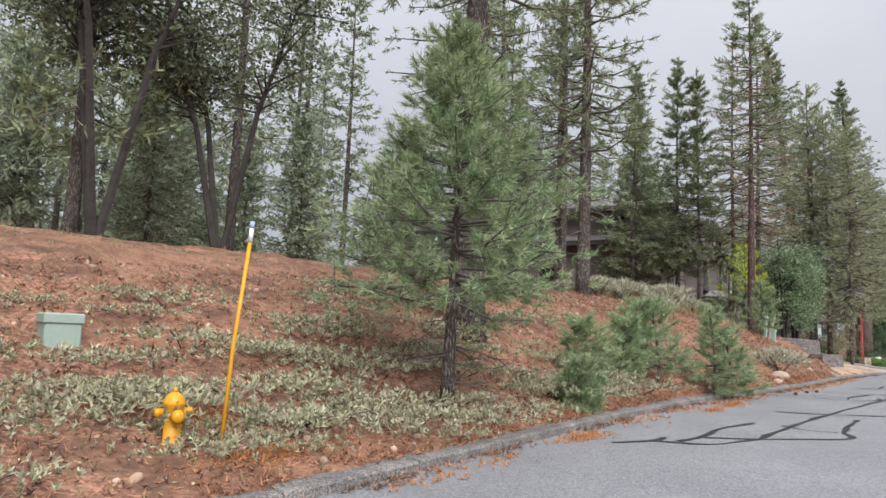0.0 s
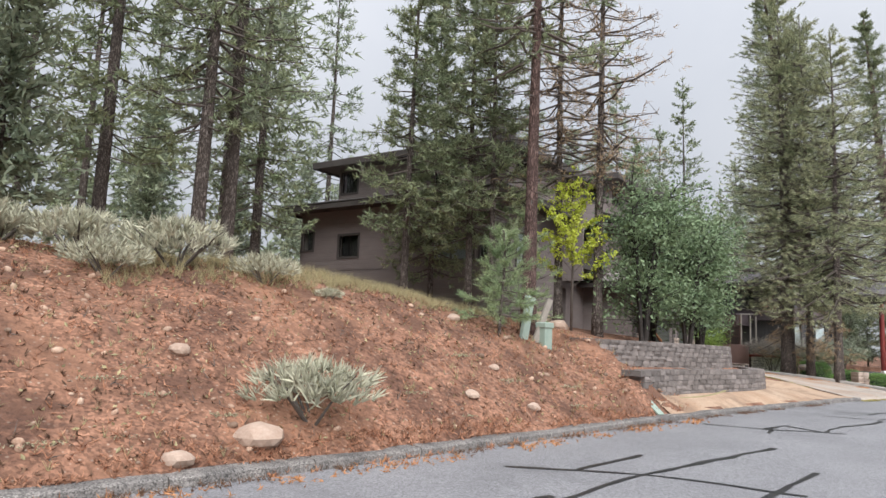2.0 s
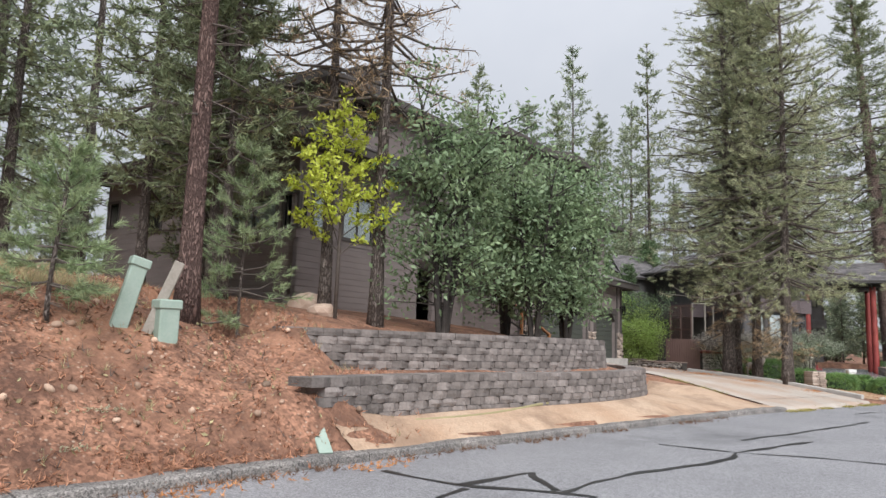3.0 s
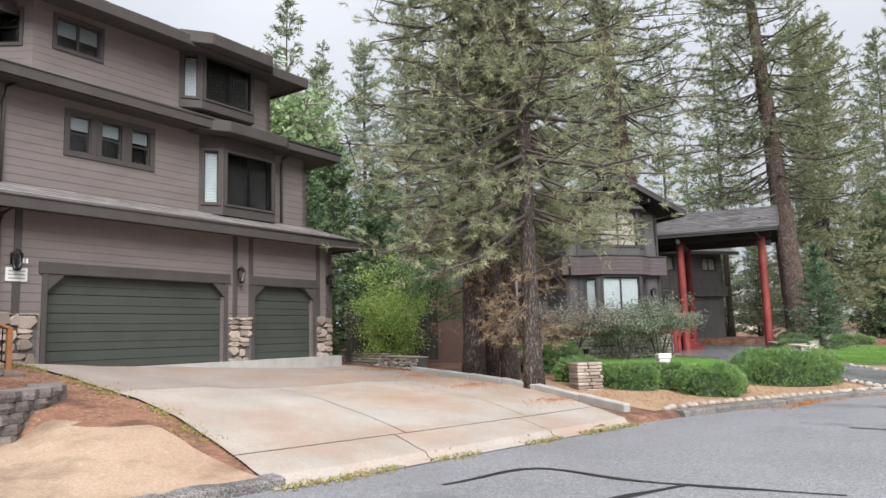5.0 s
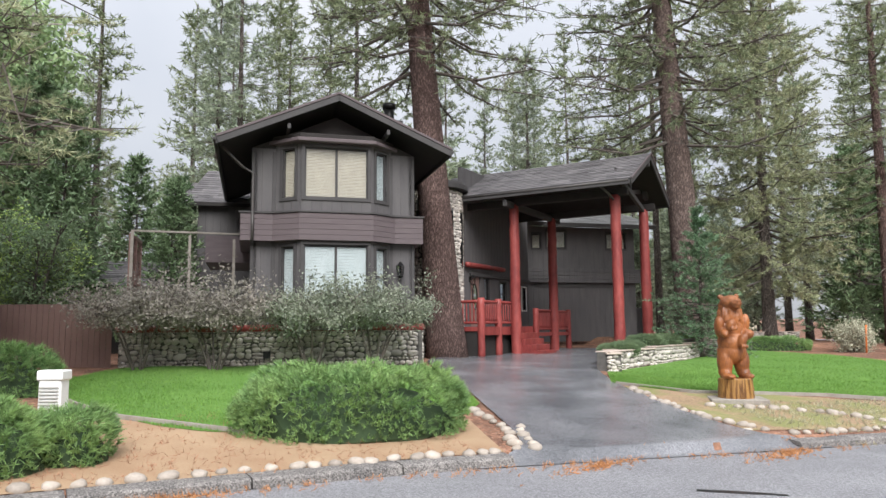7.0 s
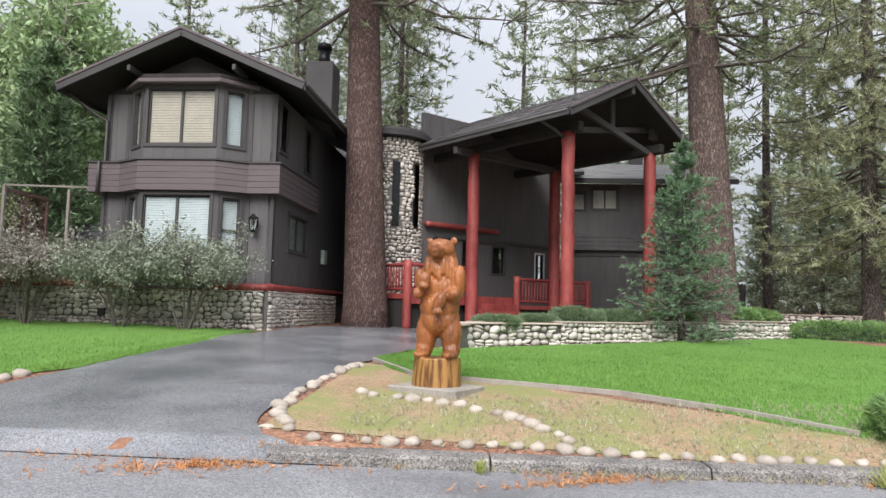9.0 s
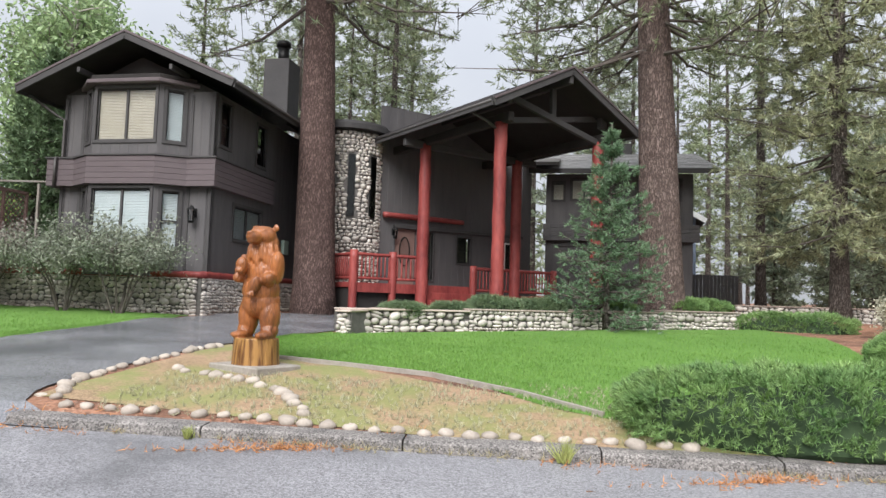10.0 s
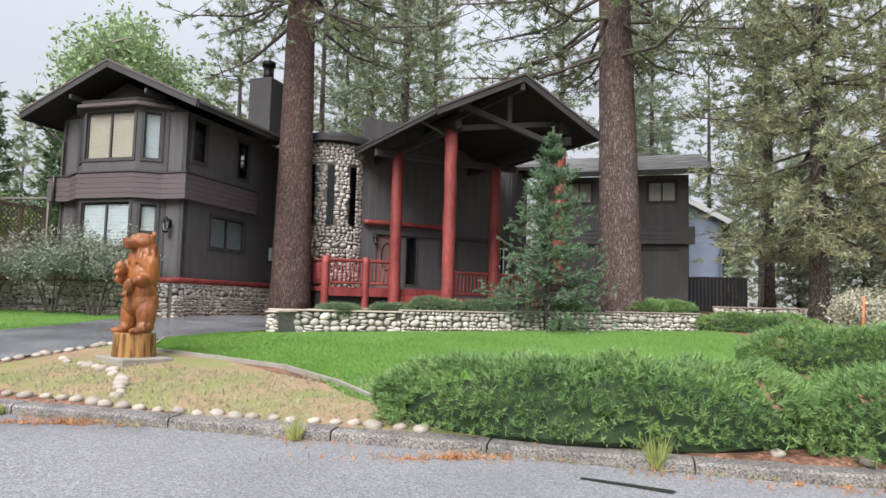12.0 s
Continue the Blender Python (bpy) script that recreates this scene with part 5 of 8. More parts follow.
window(house2, ba, 0.28, 0.72, 5.64, 7.15, M_TRIM2, 1, M_BLIND, 0.1)
window(house2, ba, 0.28, 0.72, 2.5, 4.15, M_TRIM2, 1, M_BLINDW, 0.1)
window(house2, bf, 0.1, 2.0, 5.64, 7.18, M_TRIM2, 2, M_BLIND, 0.1, False, "wide bay window with ivory slatted blinds")
window(house2, bf, 0.1, 2.0, 2.5, 4.2, M_TRIM2, 2, M_BLINDW, 0.1, False, "wide bay window with white slatted blinds")
# upper right pane: its white slats replace a bright sky reflection
window(house2, bc, 0.24, 0.72, 5.64, 7.15, M_TRIM2, 1, M_BLINDW, 0.1)
window(house2, bc, 0.24, 0.72, 2.4, 4.15, M_TRIM2, 1, M_BLINDW, 0.1, True)
poly_prism("bay_roof", [(-4.6, 0.05), (-3.72, -0.85), (-1.38, -0.85), (-0.5, 0.05)], 7.3, 7.42, M_BAND, house2, bevel=0.02)
poly_prism("bay_roof", [(-4.45, 0.05), (-3.66, -0.72), (-1.44, -0.72), (-0.65, 0.05)], 7.42, 7.58, M_DARKWOOD, house2, bevel=0.02)
sidew = [(0.32, 0.96, 5.68, 7.0), (2.82, 3.47, 5.56, 6.88), (1.42, 3.4, 2.92, 3.97)]
sd = wall(house2, (0, 0), (0, 9), ZB, ZE, M_WALL2, sidew)
for k, (a, b, c, d) in enumerate(sidew):
    window(house2, sd, a, b, c, d, M_TRIM2, 2 if b - a > 1 else 1, M_BLINDW if k == 2 else None, 0.1, k < 2)
lw = wall(house2, (-5.05, 9), (-5.05, 0), ZB, ZE, M_WALL2, [(5.5, 6.3, 4.7, 6.6)])
window(house2, lw, 5.5, 6.3, 4.7, 6.6, M_TRIM2, 1, None)
wall(house2, (0, 9), (-5.05, 9), ZB, ZE, M_WALL2)
# gable triangle over the front wall
bm = bmesh.new()
g = [(-5.05, 0, 7.2), (0, 0, 7.2), (-2.52, 0, 8.32)]
a = [bm.verts.new(p) for p in g]
b = [bm.verts.new((p[0], 0.18, p[2])) for p in g]
bm.faces.new(a)
bm.faces.new(b[::-1])
for i in range(3):
    bm.faces.new((a[i], b[i], b[(i + 1) % 3], a[(i + 1) % 3]))
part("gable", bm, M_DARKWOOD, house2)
# gable roof
for sgn, xe in ((1, 1.0), (-1, -6.05)):
    shingle_plane(house2, (xe, -0.9, 7.28), (xe, 9.5, 7.28), (-2.52, -0.9, 8.82), (-2.52, 9.5, 8.82), M_SHINGLE_D, 0.24, 40 + sgn)
    beam(house2, (xe, -0.92, 7.17), (-2.52, -0.92, 8.71), 0.06, 0.26, M_TRIM2, "barge_board", label="dark barge board")
    beam(house2, (xe * 1.0, -0.95, 7.27), (-2.52, -0.95, 8.81), 0.05, 0.07, M_BAND, "drip_edge")
    beam(house2, (xe, -0.9, 7.16), (xe, 9.5, 7.16), 0.05, 0.24, M_TRIM2)
    tube("gutter", [(xe + 0.05 * sgn, -0.85, 7.2), (xe + 0.05 * sgn, 9.5, 7.2)], 0.06, M_GUTTER, house2)
for x in (-4.0, -1.0):
    beam(house2, (x, -0.9, 7.7), (x, 0.1, 7.7), 0.1, 0.16, M_TRIM2, "outrigger")
# boarded band between the storeys
for k in range(5):
    z0 = 4.32 + k * 0.165
    o = 0.14 - 0.004 * (k % 2)
    pts = [(-5.35, 4.2), (-5.35, -0.28), (-4.42, -0.28), (-3.66, -0.6 - o), (-1.44, -0.6 - o), (-0.68, -0.28), (0.22, -0.28), (0.22, 3.85), (0.0, 3.85), (0.0, 0.01), (-0.75, 0.0), (-1.5, -0.6), (-3.6, -0.6), (-4.35, 0), (-5.05, 0.01), (-5.05, 4.2)]
    poly_prism("band_board", pts, z0, z0 + 0.16, M_BAND, house2, bevel=0.006)
poly_prism("band_cap", [(-5.4, 4.25), (-5.4, -0.32), (-4.44, -0.32), (-3.68, -0.78), (-1.42, -0.78), (-0.66, -0.32), (0.26, -0.32), (0.26, 3.9), (0, 3.9), (0, 0.01), (-0.75, 0), (-1.5, -0.6), (-3.6, -0.6), (-4.35, 0), (-5.05, 0.01), (-5.05, 4.25)], 5.15, 5.2, M_TRIM2, house2, bevel=0.006)
for x in (-5.05, -4.43, -0.8, -0.1):
    box("batten", x, x + 0.1, -0.03, 0.01, 1.7, 4.3, M_TRIM2, house2, bevel=0.006)
    box("batten", x, x + 0.1, -0.03, 0.01, 5.22, 7.1, M_TRIM2, house2, bevel=0.006)
downpipe(house2, [(-5.95, -0.5, 7.1), (-5.3, -0.1, 6.55), (-5.0, -0.06, 6.4), (-5.0, -0.06, 5.25), (-5.0, -0.36, 5.15), (-5.0, -0.36, 4.25)])
lantern(house2, Matrix.Translation((-0.5, 0, 3.55)), 1.4)
box("meter_box", 0.02, 0.16, 5.1, 5.5, 2.7, 3.2, M_UTIL, house2, "grey electricity meter box", bevel=0.02)
# cobble base with red log cap, running on as a terrace wall
core = box("base_core", -8.5, 0.02, -0.5, 0.15, 0.1, ZB - 0.02, M_MORTAR, house2)
cobbles(house2, Matrix.Translation((-8.5, -0.52, 0.45)), 8.5, 1.18, 0.08, 0.2, 5, 300)
box("base_core", -0.12, 0.12, -0.5, 9.0, 0.1, ZB - 0.02, M_MORTAR, house2)
cobbles(house2, Matrix.Translation((0.14, -0.5, 0.45)) @ Matrix.Rotation(radians(90), 4, "Z"), 7.5, 1.18, 0.08, 0.2, 6, 0)
log(house2, (-8.6, -0.5, ZB + 0.07), (-5.2, -0.5, ZB + 0.07), 0.1, M_RED, "base_log", seed=3)
log(house2, (-5.2, -0.48, ZB + 0.07), (0.15, -0.48, ZB + 0.07), 0.1, M_RED, "base_log", seed=4)
log(house2, (0.1, -0.5, ZB + 0.07), (0.1, 8, ZB + 0.07), 0.1, M_RED, "base_log", seed=5)
box("terrace_floor", -8.5, -5.0, -0.4, 8, 1.5, 1.6, M_TIMBER, house2)
box("crawl_vent", -4.62, -4.42, -0.6, -0.48, 0.85, 1.05, M_UNLIT, house2)
# terrace rail, lattice screen and side balcony
for x, y in ((-8.45, 0.45), (-6.9, 1.2), (-5.6, 2.0)):
    box("rail_post", x, x + 0.08, y, y + 0.08, 1.6, 4.62, M_TIMBER, house2)
beam(house2, (-8.45, 0.49, 4.62), (-5.3, 2.1, 4.8), 0.06, 0.06, M_TIMBER, "hand_rail")
box("side_balcony", -6.5, -5.05, 3.0, 6.5, 3.95, 4.85, M_BAND, house2, "plum-brown boarded side balcony")
lat = box("lattice_frame", -8.5, -8.42, 0.5, 2.6, 4.45, 4.55, M_FENCE, house2, "red-brown lattice screen")
for z in (1.6, 3.0):
    box("lattice_rail", -8.5, -8.42, 0.5, 2.6, z, z + 0.08, M_FENCE, lat)
for y in (0.5, 1.5, 2.52):
    box("lattice_post", -8.5, -8.42, y, y + 0.08, 1.6, 4.5, M_FENCE, lat)
for k in range(26):
    q = -2.4 + 0.2 * k
    for sg, dx in ((1, -8.47), (-1, -8.45)):
        lo_, hi_ = (max(0.5, q), min(2.6, q + 2.8)) if sg > 0 else (max(0.5, q), min(2.6, q + 2.8))
        if hi_ - lo_ > 0.1:
            z0_, z1_ = (1.65 + lo_ - q, 1.65 + hi_ - q) if sg > 0 else (4.45 - (lo_ - q), 4.45 - (hi_ - q))
            beam(lat, (dx, lo_, z0_), (dx, hi_, z1_), 0.03, 0.012, M_FENCE, "slat", up=(1, 0, 0))
# lower back roof on the far side
shingle_plane(house2, (-13.2, 7.5, 3.4), (-7.2, 7.5, 3.4), (-12.2, 10.5, 4.6), (-8.2, 10.5, 4.6), M_SHINGLE_D, 0.24, 51)
box("shed_wall", -12.6, -7.6, 8.0, 10.4, 0.5, 3.35, M_DARKWOOD, house2)
shingle_plane(house2, (-7.8, 9.0, 7.0), (-4.0, 9.0, 7.0), (-7.0, 12.0, 9.0), (-4.0, 12, 9.0), M_SHINGLE_D, 0.24, 52)
box("rear_block", -7.2, 4.5, 9.0, 16, 0.5, 6.9, M_WALL2, house2)
shingle_plane(house2, (-7.8, 8.6, 6.95), (3.2, 8.6, 6.95), (-7.8, 12.5, 8.5), (3.2, 12.5, 8.5), M_SHINGLE_D, 0.24, 53)
# chimney
box("chimney", -0.45, 0.5, 4.0, 5.0, 7.2, 9.6, M_TRIM2, house2, "boxed dark chimney", bevel=0.02)
tube("chimney_flue", [(0.05, 4.5, 9.55), (0.05, 4.5, 10.1)], 0.2, M_IRON, house2, sides=14)
tube("chimney_flue", [(0.05, 4.5, 10.16), (0.05, 4.5, 10.35)], 0.26, M_IRON, house2, sides=14)

# cobble tower
TW = H2I @ Matrix.Translation((8.75, 41.35, 0))
tr_ = 1.3
bm = bmesh.new()
bmesh.ops.create_cone(bm, cap_ends=True, segments=40, radius1=tr_, radius2=tr_, depth=7.0, matrix=Matrix.Translation((0, 0, 3.85)))
tower = part("tower", bm, M_MORTAR, house2, "round tower faced with river cobbles", smooth=True)
tower.matrix_basis = TW
rng = random.Random(12)
v, fs = [], []
pieces = [(np.array([q.co for q in me.vertices]), [tuple(p.vertices) for p in me.polygons]) for me in STONES]
slots = [radians(-42), radians(-4), radians(-76)]
for x, z, a, b in packed(2 * math.pi * tr_, 6.7, 0.09, 0.2, 9):
    th = x / tr_
    if any(abs((th - s + math.pi) % (2 * math.pi) - math.pi) < 0.13 for s in slots) and 4.0 < z + 0.5 < 6.45:
        continue
    if math.pi * 0.55 < th < math.pi * 1.2:
        continue
    mm = Matrix.Rotation(th, 4, "Z") @ Matrix.Translation((tr_, 0, z + 0.5)) @ Matrix.Rotation(radians(90), 4, "Z") @ Matrix.Rotation(rng.uniform(-0.45, 0.45), 4, "Y") @ Matrix.Diagonal((a * rng.uniform(0.85, 1.0), 0.16, b, 1))
    k = rng.randrange(len(STONES))
    j = len(v)
    v += [mm @ Vector(q) for q in pieces[k][0]]
    fs += [tuple(j + t for t in p) for p in pieces[k][1]]
st = mesh_ob("stone_infill", v, fs, M_COBBLE, tower, smooth=True)
st["kind"] = "stuff"
for s in slots:
    sl = box("slit_window", -0.13, 0.13, -0.05, 0.05, 4.1, 6.35, M_IRON, tower, m=Matrix.Rotation(s, 4, "Z") @ Matrix.Translation((tr_, 0, 0)) @ Matrix.Rotation(radians(90), 4, "Z"))
    mm = Matrix.Rotation(s, 4, "Z") @ Matrix.Translation((tr_ + 0.06, 0, 0)) @ Matrix.Rotation(radians(90), 4, "Z")
    mesh_ob("pane", [mm @ Vector(p) for p in ((-0.11, 0, 4.14), (0.11, 0, 4.14), (0.11, 0, 6.3), (-0.11, 0, 6.3))], [(0, 1, 2, 3)], M_GLASS, sl)
bm = bmesh.new()
bmesh.ops.create_cone(bm, cap_ends=True, segments=40, radius1=tr_ + 0.28, radius2=tr_ + 0.3, depth=0.18, matrix=Matrix.Translation((0, 0, 7.35)))
bmesh.ops.create_cone(bm, cap_ends=True, segments=40, radius1=tr_ + 0.2, radius2=tr_ + 0.18, depth=0.12, matrix=Matrix.Translation((0, 0, 7.5)))
part("tower_cap", bm, M_TRIM2, tower).matrix_basis = Matrix()

# porch: own frame, x along the gable front, y back to the wall
PW = pose(16.13, 40.08, 0, 0, 0, 69.3)
PM = H2I @ PW
for k, (x, y, zb, zt) in enumerate([(0, 0, 0.4, 6.65), (4.19, 0, 0.4, 6.65), (0, 4.2, 0.4, 6.65), (4.19, 4.2, 0.4, 6.65)]):
    log(house2, (x, y, zb), (x, y, zt), 0.205, M_RED, "porch_post", PM, "thick red-stained peeled log post", seed=20 + k)
for x in (0, 4.19):
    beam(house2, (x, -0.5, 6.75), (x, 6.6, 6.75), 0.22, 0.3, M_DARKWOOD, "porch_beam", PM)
for y in (4.2,):
    beam(house2, (-0.9, y, 6.62), (5.1, y, 6.62), 0.18, 0.26, M_TRIM2, "tie_beam", PM)
beam(house2, (2.1, 0, 7.1), (2.1, 0, 8.1), 0.16, 0.2, M_TRIM2, "king_post", PM, up=(1, 0, 0))
beam(house2, (0.3, -0.02, 7.52), (4.15, -0.02, 6.62), 0.14, 0.2, M_TRIM2, "brace", PM)
beam(house2, (0.1, 0.1, 6.75), (4.6, 0.1, 7.55), 0.1, 0.18, M_TRIM2, "brace", PM)
beam(house2, (4.25, -0.1, 7.1), (4.25, -0.1, 7.75), 0.2, 0.3, M_TRIM2, "outrigger_block", PM, up=(1, 0, 0))
beam(house2, (0.3, 0, 7.3), (0.3, 0, 7.75), 0.14, 0.18, M_TRIM2, "strut", PM, up=(1, 0, 0))
beam(house2, (2.1, -0.85, 8.2), (2.1, 6.6, 8.2), 0.16, 0.26, M_TRIM2, "ridge_beam", PM)
for xe in (-1.0, 5.2):
    shingle_plane(house2, (xe, -0.85, 7.05), (xe, 8.2, 7.05), (2.1, -0.85, 8.6), (2.1, 8.2, 8.6), M_SHINGLE_D, 0.24, 60, m=PM)
    beam(house2, (xe, -0.88, 6.93), (2.1, -0.88, 8.48), 0.06, 0.26, M_TRIM2, "barge_board", PM, "dark barge board")
    beam(house2, (xe, -0.92, 7.04), (2.1, -0.92, 8.59), 0.05, 0.07, M_BAND, "drip_edge", PM)
    beam(house2, (xe, -0.85, 6.94), (xe, 6.8, 6.94), 0.05, 0.22, M_TRIM2, "fascia", PM)
    gt = tube("gutter", [(xe, -0.8, 6.98), (xe, 6.8, 6.98)], 0.055, M_GUTTER, house2)
    gt.matrix_basis = PM
downpipe(house2, [(-1.0, 0.3, 6.9), (-0.5, 0.1, 6.65), (-0.2, 0.0, 6.45)], PM)
# entry wall behind the porch, with the front door
dw = wall(house2, (-0.6, 6.3), (6.2, 6.3), 0.5, 8.4, M_WALL2, [(0.7, 1.62, 1.75, 3.85), (1.98, 2.42, 1.95, 3.8), (3.55, 4.2, 2.7, 3.7), (6.0, 6.5, 2.5, 3.6)], m=PM)
door = box("front_door", 0.72, 1.6, 0.06, 0.11, 1.75, 3.84, M_FENCE, house2, "reddish wooden front door with oval glass")
door.matrix_basis = dw
bm = bmesh.new()
bmesh.ops.create_circle(bm, cap_ends=True, segments=24, radius=1.0, matrix=Matrix.Translation((1.16, 0.055, 3.0)) @ Matrix.Rotation(radians(90), 4, "X") @ Matrix.Diagonal((0.2, 0.52, 1, 1)))
part("oval_pane", bm, M_GLASS, door, "oval leaded glass").matrix_basis = Matrix()
bm = bmesh.new()
ring = [(1.16 + 0.22 * math.cos(t * math.pi / 12), 0.05, 3.0 + 0.54 * math.sin(t * math.pi / 12)) for t in range(25)]
tubeb(bm, ring, 0.025, 6, False)
part("oval_trim", bm, M_IRON, door)
window(house2, dw, 1.98, 2.42, 1.95, 3.8, M_TRIM2, 1, None, 0.06)
window(house2, dw, 3.55, 4.2, 2.7, 3.7, M_TRIM2, 1, None, 0.08, True)
window(house2, dw, 6.0, 6.5, 2.5, 3.6, M_WHITE, 1, None, 0.05, True)
log(house2, (-0.5, 6.15, 4.3), (3.1, 6.15, 4.3), 0.1, M_RED, "door_log", PM, seed=31)
lantern(house2, PM @ Matrix.Translation((0.0, 6.3, 3.7)), 1.2)
box("band_board", 0.0, 6.3, 6.2, 6.3, 3.86, 3.98, M_TRIM2, house2, m=None).matrix_basis = PM
# link and rear wing
EW = [H2I @ Vector((*p, 0)) for p in ((12.45, 48.2), (11.7, 50.4), (12.3, 50.72), (18.13, 53.38), (15.2, 59.8))]
EW = [(p.x, p.y) for p in EW]
wall(house2, EW[0], EW[1], 0.5, 7.2, M_WALL2)
wl = math.dist(EW[2], EW[3])
rwm = wall(house2, EW[2], EW[3], 0.9, 7.1, M_WALL2, [(4.72, 5.86, 5.95, 6.8), (1.15, 2.25, 5.95, 6.85), (0.3, 0.8, 5.9, 6.7)])
window(house2, rwm, 4.72, 5.86, 5.95, 6.8, M_TRIM2, 2, M_BLIND, 0.09)
window(house2, rwm, 1.15, 2.25, 5.95, 6.85, M_TRIM2, 2, M_BLIND, 0.09)
window(house2, rwm, 0.3, 0.8, 5.9, 6.7, M_TRIM2, 1, M_BLIND, 0.07)
wall(house2, EW[3], EW[4], 0.9, 7.1, M_WALL2)
for k in range(4):
    bb = box("band_board", -0.1, wl + 0.25, -0.22, 0.0, 4.05 + k * 0.19, 4.23 + k * 0.19, M_WALL2, house2, bevel=0.006)
    bb.matrix_basis = rwm
tr = box("garage_trim", 0.4, wl - 0.4, -0.05, 0.0, 3.8, 3.98, M_TRIM2, house2)
tr.matrix_basis = rwm
shingle_plane(house2, (-1.2, -0.8, 7.2), (wl + 0.95, -0.8, 7.2), (-1.2, 3.4, 8.7), (wl + 0.6, 3.4, 8.7), M_SHINGLE_G, 0.24, 70, m=rwm)
beam(house2, (-1.2, -0.8, 7.1), (wl + 0.95, -0.8, 7.1), 0.06, 0.22, M_TRIM2, "fascia", rwm)
small = box("chimney", 3.4, 4.0, 3.2, 3.8, 8.2, 9.2, M_TRIM2, house2, bevel=0.02)
small.matrix_basis = rwm
shingle_plane(house2, (-2.6, -1.6, 7.35), (0.6, -1.6, 7.35), (-2.6, 1.0, 8.0), (0.6, 1.0, 8.0), M_SHINGLE_G, 0.24, 71, m=rwm)
# deck with red log railing and steps
DK = PM


def rail_run(parent, p, q, z, m, name="deck_railing"):
    a, b = Vector((*p, z)), Vector((*q, z))
    top = log(parent, a + Vector((0, 0, 0.95)), b + Vector((0, 0, 0.95)), 0.06, M_RED, name, m, "red-stained log railing", seed=7)
    lowr = log(top, a + Vector((0, 0, 0.15)), b + Vector((0, 0, 0.15)), 0.05, M_RED, "bottom_rail", seed=8)
    n = max(2, int((b - a).length / 0.15))
    for i in range(1, n):
        c = a.lerp(b, i / n)
        log(top, c + Vector((0, 0, 0.15)), c + Vector((0, 0, 0.95)), 0.03, M_RED, "baluster", seed=i)


dk = box("deck", -2.6, 2.2, 4.45, 6.3, 1.55, 1.72, M_RED, house2, "red-stained deck boards", bevel=0.01)
dk.matrix_basis = PM
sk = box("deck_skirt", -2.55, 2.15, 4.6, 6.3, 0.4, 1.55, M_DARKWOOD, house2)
sk.matrix_basis = PM
fa = box("deck_fascia", -2.62, 2.22, 4.4, 4.46, 1.4, 1.72, M_RED, house2)
fa.matrix_basis = PM
rail_run(house2, (-2.5, 4.5), (-1.0, 4.5), 1.72, PM)
rail_run(house2, (-1.0, 4.5), (0.0, 4.35), 1.72, PM)
rail_run(house2, (-2.5, 4.5), (-2.5, 6.2), 1.72, PM)
for x, y in ((-2.5, 4.5), (-1.0, 4.5)):
    log(house2, (x, y, 0.5), (x, y, 2.8), 0.14, M_RED, "newel_post", PM, seed=44)
log(house2, (4.3, 4.3, 0.5), (4.3, 4.3, 2.3), 0.13, M_RED, "newel_post", PM, seed=45)
log(house2, (2.3, 4.3, 0.5), (2.3, 4.3, 2.5), 0.13, M_RED, "newel_post", PM, seed=46)
log(house2, (6.3, 4.3, 0.5), (6.3, 4.3, 2.5), 0.13, M_RED, "newel_post", PM, seed=47)
rail_run(house2, (2.3, 4.3), (4.2, 4.3), 1.45, PM)
rail_run(house2, (4.2, 4.3), (6.3, 4.3), 1.45, PM)
dk2 = box("deck", 2.2, 6.3, 4.2, 6.3, 1.3, 1.45, M_RED, house2, bevel=0.01)
dk2.matrix_basis = PM
for k in range(4):
    stp = box("step", 0.2, 2.2, 3.35 + 0.28 * k, 4.5, 0.5 + 0.24 * k, 0.5 + 0.24 * (k + 1), M_RED, house2, bevel=0.01)
    stp.matrix_basis = PM
box("landing_slab", 0.0, 3.5, 2.6, 4.4, 0.4, 0.56, M_CONCL, house2).matrix_basis = PM

# ---- planter wall of cobbles below the porch ----
pl_pts = glide([(15.3, 34.2), (15.22, 35.6), (15.3, 37.2), (15.9, 39.2)], 1.2)
planter = thing("planter_wall", Matrix(), "low river-cobble planter wall with flat cap", "planter wall")


def cobble_run(parent, line, z0s, h, seed, singles):
    count = singles
    for i, (p, q) in enumerate(zip(line[:-1], line[1:])):
        d = Vector((q[0] - p[0], q[1] - p[1], 0))
        z0 = min(gz(*p), gz(*q)) - 0.05 if z0s is None else z0s
        fr = Matrix.Translation((p[0], p[1], z0)) @ Matrix.Rotation(math.atan2(d.y, d.x), 4, "Z")
        top = max(gz(*p), gz(*q)) + h if z0s is None else z0s + h
        core = box("wall_core", 0, d.length, 0.03, 0.35, -0.1, top - z0, M_MORTAR, parent, m=fr)
        cap = box("cap_stone", -0.01, d.length + 0.01, -0.07, 0.4, top - z0, top - z0 + 0.045, M_LEDGE, parent, bevel=0.012, m=fr)
        use = min(count, 60)
        cobbles(parent, fr, d.length, top - z0, 0.08, 0.19, seed + i, use, 0.15)
        count -= use


